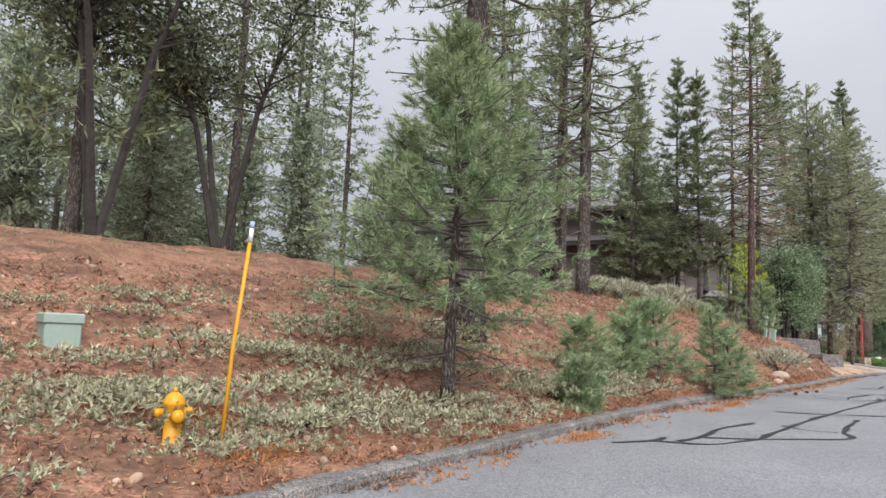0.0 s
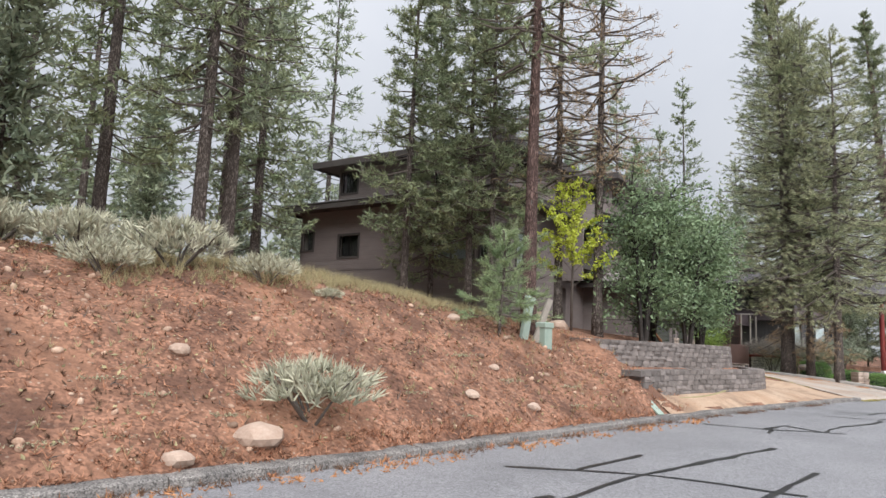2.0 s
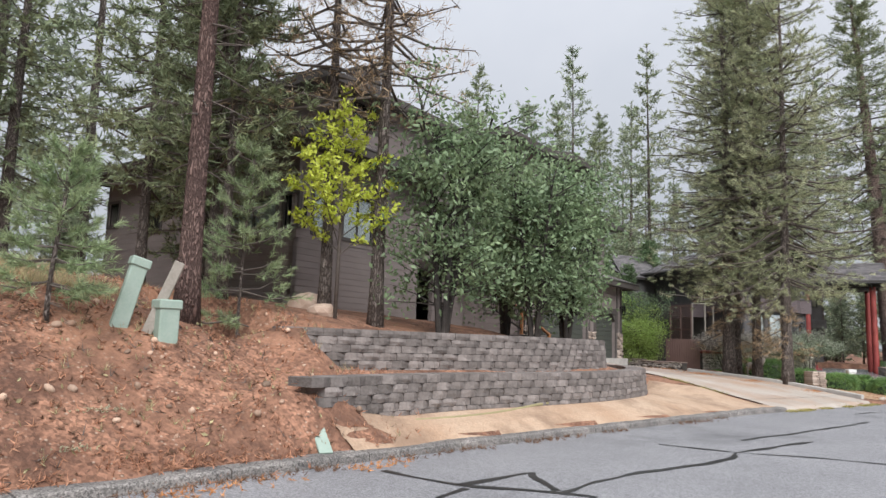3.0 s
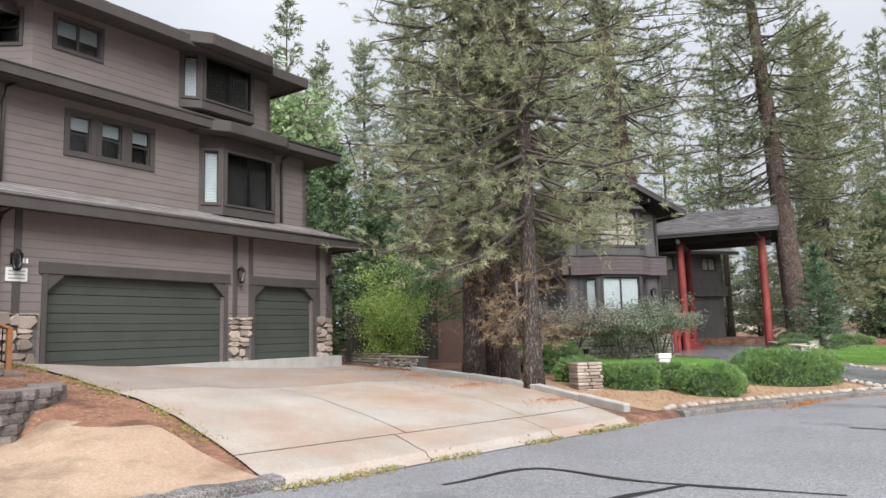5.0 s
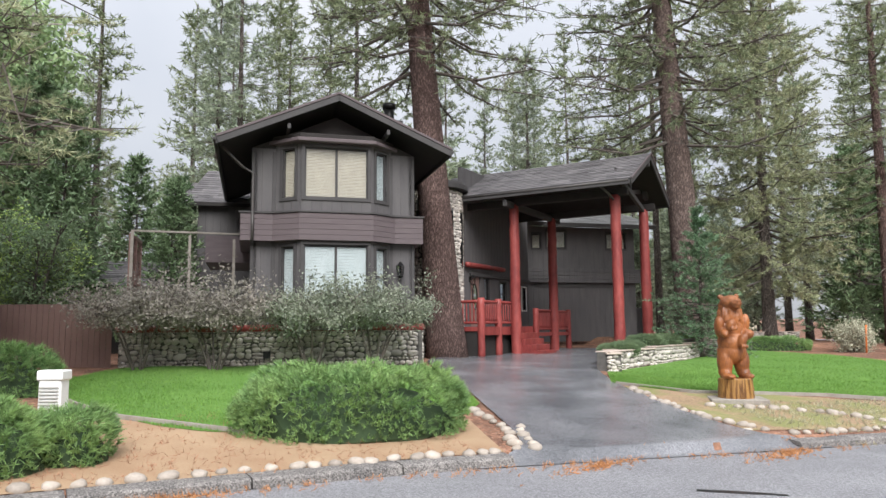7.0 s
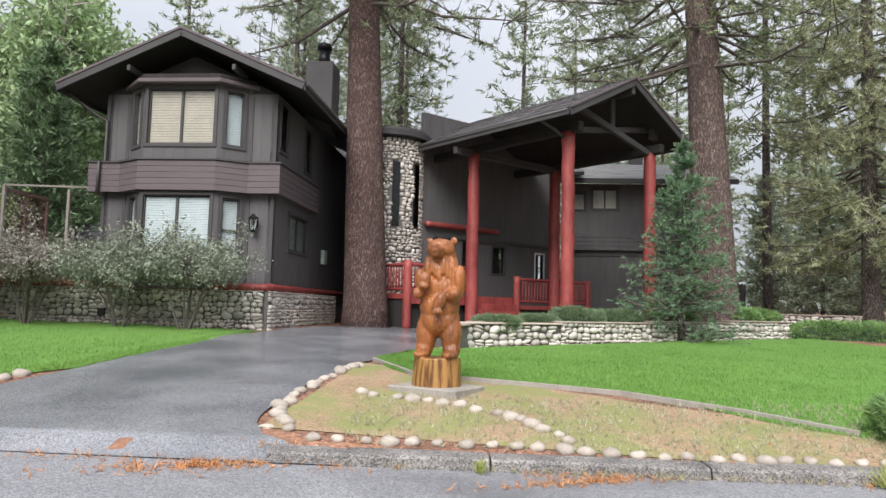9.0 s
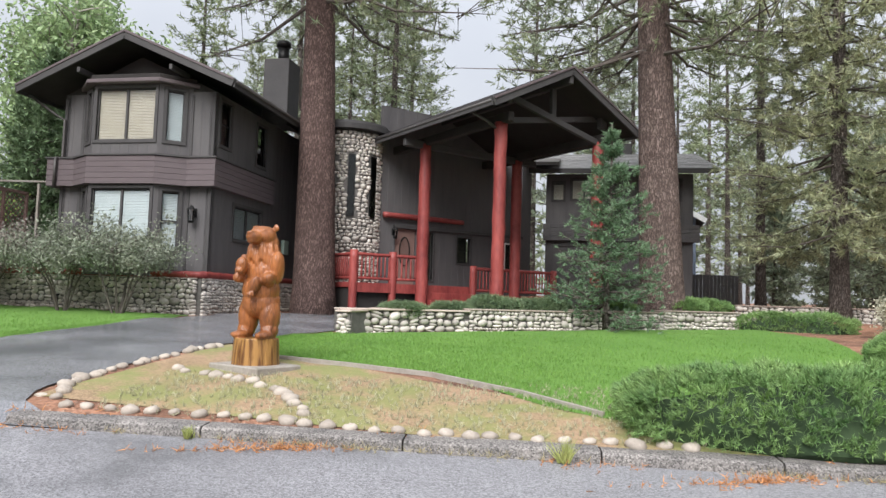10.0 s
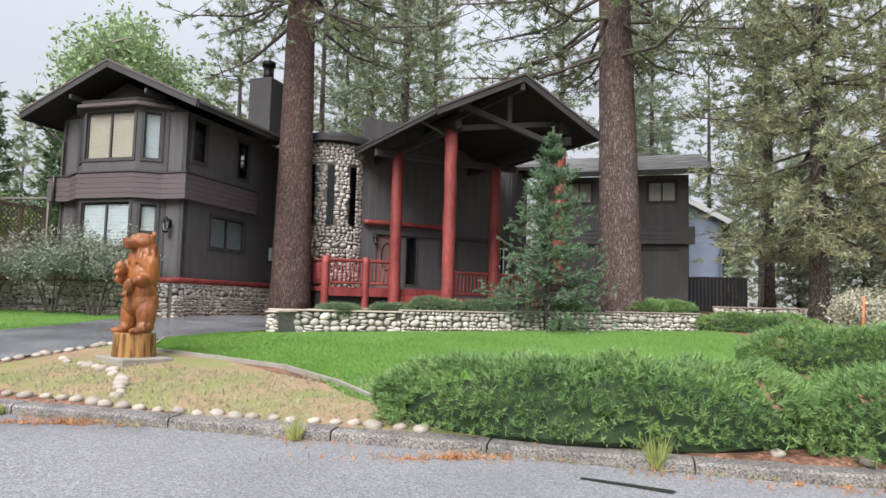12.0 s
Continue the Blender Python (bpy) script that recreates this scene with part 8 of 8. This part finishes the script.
def deer_statue():
    bm = bmesh.new()
    ellip(bm, (0, 0.35, 0.75), (0.2, 0.48, 0.23))
    ellip(bm, (0, -0.1, 1.0), (0.12, 0.16, 0.32), (25, 0, 0))
    ellip(bm, (0, -0.3, 1.3), (0.085, 0.17, 0.1), (-15, 0, 0))
    for x in (-0.11, 0.11):
        for y in (0.0, 0.7):
            tubeb(bm, [(x, y, -0.02), (x, y + 0.03, 0.35), (x, y, 0.75)], [0.035, 0.03, 0.07], 6)
        tubeb(bm, [(x * 0.5, -0.2, 1.38), (x * 2.2, -0.1, 1.6), (x * 2.6, -0.25, 1.85)], [0.022, 0.018, 0.006], 5)
        tubeb(bm, [(x * 1.6, -0.14, 1.52), (x * 1.8, -0.32, 1.72)], [0.014, 0.005], 5)
        tubeb(bm, [(x * 2.2, -0.1, 1.6), (x * 3.4, 0.02, 1.78)], [0.014, 0.005], 5)
    ob = part("deer_statue", bm, M_TIMBER, None, smooth=True)
    return tagged(ob, "grey-brown deer statue with pale antlers behind the junipers", "statue")


d = deer_statue()
d.matrix_world = Matrix.Translation((2.9, 23.9, gz(2.9, 23.9))) @ Matrix.Rotation(radians(75), 4, "Z") @ Matrix.Diagonal((0.8, 0.8, 0.8, 1))


def hydrant():
    t = thing("fire_hydrant", Matrix(), "yellow enamelled fire hydrant on the verge", "hydrant")
    bm = bmesh.new()
    tubeb(bm, [(0, 0, -0.1), (0, 0, 0.06), (0, 0, 0.061), (0, 0, 0.52), (0, 0, 0.56), (0, 0, 0.6), (0, 0, 0.68), (0, 0, 0.73)], [0.16, 0.16, 0.115, 0.115, 0.15, 0.15, 0.11, 0.04], 16)
    part("barrel", bm, M_YELLOW, t, smooth=True)
    tube("bonnet_nut", [(0, 0, 0.72), (0, 0, 0.79)], 0.035, M_YELLOW, t, sides=5)
    for a in (0, math.pi):
        tube("side_nozzle", [(0.1 * math.cos(a), 0, 0.46), (0.2 * math.cos(a), 0, 0.46), (0.21 * math.cos(a), 0, 0.46), (0.25 * math.cos(a), 0, 0.46)], [0.06, 0.06, 0.075, 0.05], M_YELLOW, t, sides=10)
    tube("pumper_nozzle", [(0, -0.1, 0.42), (0, -0.2, 0.42), (0, -0.21, 0.42), (0, -0.26, 0.42)], [0.08, 0.08, 0.1, 0.06], M_YELLOW, t, sides=12)
    return t


put(hydrant(), -34.38, -28.9, 0.6, 0.8)
pole = thing("marker_pole", Matrix(), "tall yellow snow marker pole with blue and white top", "pole")
tube("pole", [(0, 0, -0.2), (0.06, 0.02, 1.2), (0.16, 0.05, 2.45)], 0.024, M_YELLOW, pole)
tube("white_band", [(0.161, 0.05, 2.46), (0.168, 0.052, 2.62)], 0.028, M_WHITE, pole)
tube("blue_band", [(0.169, 0.052, 2.62), (0.172, 0.053, 2.7)], 0.03, M_BLUEW, pole)
put(pole, -33.88, -28.83, 0, 0.96)


def util_box(w, d_, h, label, name="utility_box", paint=None):
    t = thing(name, Matrix(), label, "utility box")
    bm = bmesh.new()
    boxb(bm, -w / 2, w / 2, -d_ / 2, d_ / 2, -0.15, h, 0.02)
    part("cabinet", bm, paint or M_UTIL, t)
    bm = bmesh.new()
    boxb(bm, -w / 2 - 0.025, w / 2 + 0.025, -d_ / 2 - 0.025, d_ / 2 + 0.025, h - 0.12, h + 0.03, 0.02)
    part("lid", bm, paint or M_UTIL, t)
    return t


put(util_box(0.48, 0.42, 0.46, "green utility cabinet on the brushy bank"), -36.84, -26.6, 0.7)
put(util_box(0.32, 0.28, 0.62, "pale green telephone pedestal on the bank"), -14.75, -2.5, 0.9)
leaner = util_box(0.26, 0.12, 1.1, "leaning pale green utility post on the bank")
put(leaner, -15.3, -2.9, 0.9)
leaner.matrix_world = leaner.matrix_world @ pose(0, 0, 0, 0, 14, 0)
ac = util_box(0.34, 0.24, 0.88, "white louvred metal box at the lawn's edge", "utility_box", M_WHITE)
for k in range(7):
    box("louvre", -0.14, 0.14, -0.145, -0.115, 0.35 + 0.05 * k, 0.372 + 0.05 * k, M_CONCL, ac, bevel=0.004)
put(ac, 6.5, 22.4, 0.15)
lp = thing("leaning_board", Matrix(), "split weathered timber post leaning beside a pedestal", "post")
bm = bmesh.new()
boxb(bm, -0.08, 0.08, -0.05, 0.05, -0.2, 1.2, 0.01)
part("board", bm, M_TIMBER, lp)
put(lp, -15.0, -2.6, 0.4)
lp.matrix_world = lp.matrix_world @ pose(0, 0, 0, 0, 20, 0)

# pale kerb beam and stone stub beside the concrete drive
kb = thing("kerb_beam", Matrix(), "pale concrete edging beam beside the driveway", "kerb")
kl = glide([(-0.9, 22.6), (0.15, 21.6), (2.6, 19.1), (4.4, 16.8)], 1.2)
for p0, p1 in zip(kl[:-1], kl[1:]):
    beam(kb, (*p0, gz(*p0) + 0.08), (*p1, gz(*p1) + 0.06), 0.2, 0.22, M_CONCL, "beam_length")
stub = thing("stone_pillar_wall", pose(4.1, 19.9, 0, 0, 0, 20), "low dry-laid stone pillar stub beside the junipers", "stone wall")
zz = gz(4.5, 20)
box("pillar_core", -0.4, 0.2, 0.02, 0.45, zz - 0.1, zz + 0.75, M_MORTAR, stub)
rngp = random.Random(4)
for k in range(9):
    z0 = zz + 0.085 * k - 0.02
    x = -0.45
    while x < 0.2:
        w = min(rngp.uniform(0.2, 0.42), 0.27 - x)
        if w < 0.08:
            break
        bm = bmesh.new()
        boxb(bm, x + 0.005, x + w - 0.005, -0.06 + rngp.uniform(-0.03, 0.03), 0.5, z0, z0 + 0.08, 0.018)
        part("flat_stone", bm, M_LEDGE, stub)
        x += w

# fences
fence = thing("board_fence", Matrix(), "tall brown-painted solid board fence", "fence")
f0, f1 = Vector((-2.4, 29.4, 0)), Vector((1.75, 30.75, 0))
fd = (f1 - f0).normalized()
for k in range(int((f1 - f0).length / 0.15)):
    a = f0 + fd * 0.15 * k
    box("fence_board", 0.004, 0.146, -0.012, 0.012, 0.55, 2.42, M_FENCE, fence, bevel=0.003, m=Matrix.Translation((a.x, a.y, 0)) @ Matrix.Rotation(math.atan2(fd.y, fd.x), 4, "Z"))
fence2 = thing("board_fence", Matrix(), "weathered dark board fence between the houses", "fence")
g0, g1 = Vector((-4.2, 28.6, 0)), Vector((-0.6, 28.9, 0))
gd = (g1 - g0).normalized()
for k in range(int((g1 - g0).length / 0.2)):
    a = g0 + gd * 0.2 * k
    box("fence_board", 0.004, 0.19, -0.012, 0.012, 0.9, 3.0 + 0.04 * (k % 3), M_TRIM1, fence2, m=Matrix.Translation((a.x, a.y, 0)) @ Matrix.Rotation(math.atan2(gd.y, gd.x), 4, "Z"))

# crack sealer on the road
CRACKS = [[(-28.7, -25.5), (-28.0, -25.3), (-27.7, -24.9)], [(-28.0, -25.3), (-27.2, -25.6), (-26.1, -25.0)], [(-27.6, -25.3), (-27.0, -24.8), (-26.3, -23.8), (-25.2, -22.8)], [(-27.0, -24.9), (-26.0, -25.0), (-24.5, -24.8), (-24.0, -23.8), (-22.6, -21.9)],
          [(-26.1, -25.0), (-25.0, -23.6), (-22.7, -21.0), (-17.8, -15.8)], [(-23.6, -20.5), (-22.6, -20.9), (-20.1, -21.2)], [(-24.8, -23.1), (-24.6, -23.8), (-24.2, -24.0)], [(-20.4, -16.3), (-19.6, -16.7), (-19.5, -17.0)], [(-19.6, -16.6), (-19.1, -15.9), (-17.6, -14.5)]]
CRACKS += [[(-18.7, -14.0), (-17.6, -14.4), (-16.3, -14.8), (-15.1, -15.9)], [(-17.1, -14.5), (-15.5, -13.1), (-14.1, -11.0), (-11.0, -7.5)], [(-17.1, -14.5), (-15.3, -12.5)], [(-19.5, -17.0), (-18.8, -16.7), (-18.3, -16.0)], [(-15.7, -16.3), (-15.1, -15.4), (-14.2, -14.0), (-13.0, -12.3), (-11.4, -10.1)],
           [(-15.8, -10.6), (-13.8, -10.9), (-12.3, -11.9)], [(-14.8, -10.6), (-13.6, -9.0)], [(-11.1, -3.4), (-10.0, -4.2), (-8.8, -4.4), (-8.4, -4.6)], [(-10.2, -5.0), (-9.9, -4.4)], [(-10.0, -4.2), (-9.1, -3.1), (-9.1, -3.4), (-8.8, -4.3)]]
CRACKS += [[(-8.8, -4.4), (-7.9, -3.1), (-6.1, -1.3), (-5.6, -0.3)], [(-6.7, 0.5), (-5.6, -0.2), (-4.3, -0.6), (-3.5, -1.0)], [(-5.6, -0.3), (-3.5, 1.8)], [(-4.9, 1.6), (-2.4, 4.2), (-0.1, 6.8)], [(0.9, 9.8), (2.1, 10.8), (3.3, 9.8), (5.2, 8.9)], [(1.9, 7.8), (2.7, 8.8), (3.8, 9.6)],
           [(7.9, 14.5), (8.4, 14.1), (9.2, 13.3)], [(8.8, 14.2), (10.2, 15.3)], [(10.5, 18.6), (13.0, 17.6)], [(10.8, 15.6), (12.7, 17.1)], [(15.5, 21.9), (16.5, 21.8)], [(26.9, 30.1), (27.8, 30.3)]]


for line in CRACKS:
    pts = glide(line, 0.25)
    v, fs = [], []
    for i, p in enumerate(pts):
        q = pts[min(i + 1, len(pts) - 1)] - pts[max(i - 1, 0)]
        nrm = np.array([-q[1], q[0]]) / (np.hypot(*q) + 1e-9)
        w = 0.05 + 0.05 * noise.noise((p[0] * 1.4, p[1] * 1.4, 1))
        jog = nrm * 0.06 * noise.noise((p[0] * 1.3, p[1] * 1.3, 7))
        for sgn in (-1, 1):
            e = p + jog + nrm * w * sgn
            v.append((*e, road_z(*e) + 0.009))
        if i:
            fs.append((2 * i - 2, 2 * i - 1, 2 * i + 1, 2 * i))
    tagged(mesh_ob("crack_seal", v, fs, M_TAR), "black tar seal along a road crack", "crack seal", "crack seals", "structure")

# ---- neighbours seen past the trees ----


def neighbour(name, m, w, d, h, wall_mat, roof_mat, label, trim_mat):
    """A gabled house: walls with windows, roof slopes, barge boards."""
    t = thing(name, m, label, "house")
    fr = wall(t, (0, 0), (w, 0), 0, h, wall_mat, [(w * 0.15, w * 0.4, 1.0, 2.2), (w * 0.6, w * 0.85, 1.0, 2.2)])
    window(t, fr, w * 0.15, w * 0.4, 1.0, 2.2, trim_mat, 2)
    window(t, fr, w * 0.6, w * 0.85, 1.0, 2.2, trim_mat, 2)
    fr = wall(t, (w, 0), (w, d), 0, h, wall_mat, [(d * 0.35, d * 0.65, 1.0, 2.2)])
    window(t, fr, d * 0.35, d * 0.65, 1.0, 2.2, trim_mat, 2)
    wall(t, (w, d), (0, d), 0, h, wall_mat)
    wall(t, (0, d), (0, 0), 0, h, wall_mat)
    rz = h + d * 0.32
    shingle_plane(t, (-0.5, -0.5, h - 0.1), (w + 0.5, -0.5, h - 0.1), (-0.5, d / 2, rz), (w + 0.5, d / 2, rz), roof_mat, 0.3, 90)
    shingle_plane(t, (w + 0.5, d + 0.5, h - 0.1), (-0.5, d + 0.5, h - 0.1), (w + 0.5, d / 2, rz), (-0.5, d / 2, rz), roof_mat, 0.3, 91)
    for x in (0.0, w):
        bm = bmesh.new()
        vs = [bm.verts.new(p) for p in ((x, 0, h), (x, d, h), (x, d / 2, rz - 0.15))]
        ws = [bm.verts.new((p.co.x + (0.15 if x == 0 else -0.15), p.co.y, p.co.z)) for p in vs]
        bm.faces.new(vs)
        bm.faces.new(ws[::-1])
        for i in range(3):
            bm.faces.new((vs[i], ws[i], ws[(i + 1) % 3], vs[(i + 1) % 3]))
        part("gable", bm, wall_mat, t)
        xx = -0.5 if x == 0 else w + 0.5
        beam(t, (xx, -0.55, h - 0.2), (xx, d / 2, rz - 0.1), 0.08, 0.3, trim_mat, "barge_board")
        beam(t, (xx, d + 0.55, h - 0.2), (xx, d / 2, rz - 0.1), 0.08, 0.3, trim_mat, "barge_board")
    return t


neighbour("house", pose(14.9, 65.5, 1.2, 0, 0, 110), 8, 7, 5.4, M_BLUEW, M_SHINGLE_G, "pale blue house with white trim behind the wood", M_WHITE)
neighbour("house", pose(25.0, 84.0, 1.2, 0, 0, 24), 9, 7, 3.4, M_OCHRE, M_SHINGLE, "cream house with a gabled roof across the wood", M_WHITE)

# ---- needle drifts, moss and weeds along kerbs and slabs ----
PATCHES = [(-33.4, -28.6, 1.3, 0.35, 700), (-34.4, -27.9, 1.0, 0.8, 500), (-23.9, -18.9, 1.0, 0.3, 450), (-25.0, -20.4, 0.6, 0.2, 250), (17.5, 25.2, 1.6, 0.35, 260), (-29.0, -25.0, 0.8, 0.3, 300), (-0.6, 20.9, 2.6, 1.3, 1500), (1.0, 19.2, 2.2, 1.0, 1200), (2.9, 17.6, 1.6, 0.6, 700), (-2.0, 22.5, 2.0, 1.0, 700), (21.0, 27.3, 1.8, 0.2, 160), (25.5, 29.8, 2.0, 0.25, 160), (14.5, 23.4, 1.5, 0.3, 200), (9.5, 20.0, 2.0, 0.25, 400)]
for k, (x, y, rx, ry, n) in enumerate(PATCHES):
    patch("needle_drift", x, y, rx, ry, radians(53), n, 400 + k, M_ORANGE, "drift of rusty fallen pine needles")


def edge_growth(name, line, wide, n, seed, material, label, length, width, spread):
    rng = np.random.default_rng(seed)
    ln = glide(line, 0.1)
    i = rng.integers(0, len(ln), n)
    keep = np.array([noise.noise((*ln[q] * 0.9, seed)) for q in i]) > -0.08
    i = i[keep]
    p = ln[i] + rng.normal(0, wide, (len(i), 2))
    z = np.maximum(land(p), np.array([road_z(*q) if back_of(*q) < 0.3 else -9 for q in p])) + 0.02
    tufts(name, p, z, rng, 6, length, width, material, label, "weeds", 0.5, spread)


edge_growth("moss", D1_LEFT, 0.14, 900, 1, M_MOSS, "olive moss along the driveway slab edge", 0.06, 0.014, 0.8)
edge_growth("moss", [(-1.2, 9.5), (1.2, 12.2), (4.4, 15.7)], 0.1, 1100, 2, M_MOSS, "olive moss along the driveway slab edge", 0.05, 0.014, 0.8)
edge_growth("litter", [offset_point(q, 0.17) for q in np.linspace(s_at(-44, -44), s_at(-11, -2.2), 20)], 0.12, 3200, 8, M_LITTER, "brown needle litter over the kerb", 0.1, 0.02, 1.6)
edge_growth("litter", [offset_point(q, -0.35) for q in np.linspace(s_at(-44, -44), s_at(-11, -2.2), 20)], 0.16, 1500, 9, M_ORANGE, "rusty needle litter at the road's edge", 0.08, 0.016, 1.6)
edge_growth("litter", [offset_point(q, -0.12) for q in np.linspace(s_at(-44, -44), s_at(-4, 6.4), 20)], 0.09, 2600, 3, M_DUFF, "dark needle litter in the gutter", 0.07, 0.012, 1.2)
edge_growth("litter", [offset_point(q, 0.4) for q in np.linspace(s_at(-44, -44), s_at(-12.5, -4.2), 20)], 0.1, 2600, 4, M_LITTER, "brown needle litter behind the kerb", 0.1, 0.014, 1.0)
edge_growth("weeds", [offset_point(q, -0.06) for q in np.linspace(s_at(18.6, 26.2), s_at(34, 35.5), 12)], 0.05, 420, 5, M_DRYGRASS, "thin straw weeds in the gutter", 0.1, 0.006, 0.6)
edge_growth("litter", [offset_point(q, -0.2) for q in np.linspace(s_at(6, 17.2), s_at(34, 35.5), 16)], 0.1, 700, 6, M_ORANGE, "rusty needle litter in the gutter", 0.08, 0.008, 1.2)


def weed(seed, h, label):
    rng = np.random.default_rng(seed)
    t = thing("weed", Matrix(), label, "weed")
    way = np.c_[rng.normal(0, 0.35, (40, 2)), np.ones(40)]
    tri_mesh("foliage", needles(rng, np.c_[rng.normal(0, 0.03, (40, 2)), np.zeros(40)], way, 3, h, 0.012, 0.15), M_LOWWEED, t)
    return t


put(weed(1, 0.4, "straggling green weed growing in the kerb joint"), 27.25, 31.1, 0, 1, road_z(27.2, 30.95))
put(weed(2, 0.15, "small green weed in the gutter"), 19.9, 26.9, 0, 1, road_z(19.9, 26.85))
put(weed(3, 0.3, "straggling green weed growing in the kerb joint"), 23.6, 29.0, 0, 1, road_z(23.6, 29.0))
stake = thing("marker_stake", Matrix(), "orange marker stake beside the hedge", "stake")
tube("stake", [(0, 0, -0.1), (0.06, 0, 1.2)], 0.035, M_CONE, stake)
put(stake, 26.4, 44.8)
low_fence = thing("board_fence", Matrix(), "low dark brown boarded fence beside the rear wing", "fence")
q0, q1 = Vector((16.0, 56.6, 0)), Vector((19.0, 58.0, 0))
qd = (q1 - q0).normalized()
for k in range(20):
    a = q0 + qd * 0.165 * k
    box("fence_board", 0.004, 0.16, -0.012, 0.012, gz(a.x, a.y) - 0.05, gz(a.x, a.y) + 1.65, M_TRIM2, low_fence, m=Matrix.Translation((a.x, a.y, 0)) @ Matrix.Rotation(math.atan2(qd.y, qd.x), 4, "Z"))
hose = thing("hose", Matrix(), "pale irrigation pipe lying between the block walls", "pipe")
hl = glide([(-11.0, -0.9), (-9.2, 1.7), (-7.9, 4.0), (-6.9, 6.3)], 0.5)
tube("pipe", [(*p, gz(*p) + 0.05) for p in hl], 0.035, M_DRYGRASS, hose)
board = thing("leaning_board", Matrix(), "pale board leaning at the end of a block wall", "board")
box("board", -0.1, 0.1, -0.02, 0.02, -0.08, 1.0, M_UTIL, board, bevel=0.004)
board.matrix_world = Matrix.Translation((-12.0, -3.0, gz(-12.0, -3.0) + 0.03)) @ Vector((-0.5, 0.74, 0.62)).to_track_quat("Z", "Y").to_matrix().to_4x4()


def pine_cone():
    bm = bmesh.new()
    for k in range(26):
        t = k / 26
        a = 2.4 * k
        r = 0.035 * math.sin(math.pi * (0.12 + 0.83 * t))
        ellip(bm, (r * math.cos(a), r * math.sin(a), 0.012 + 0.085 * t), (0.013, 0.013, 0.009), (0, 0, 0), 1)
    ellip(bm, (0, 0, 0.05), (0.024, 0.024, 0.045), sub=1)
    return tagged(part("pine_cone", bm, M_DUFF, None), "brown open pine cone lying in the gutter", "pine cone", "fallen cones")


for k, (x, y) in enumerate([(-18.95, -13.78), (-19.56, -14.22), (-20.35, -15.16)]):
    c = pine_cone()
    c.matrix_world = Matrix.Translation((x, y, road_z(x, y) + 0.035)) @ pose(0, 0, 0, 90, 0, 70 * k) @ Matrix.Diagonal((1.3, 1.3, 1.3, 1))
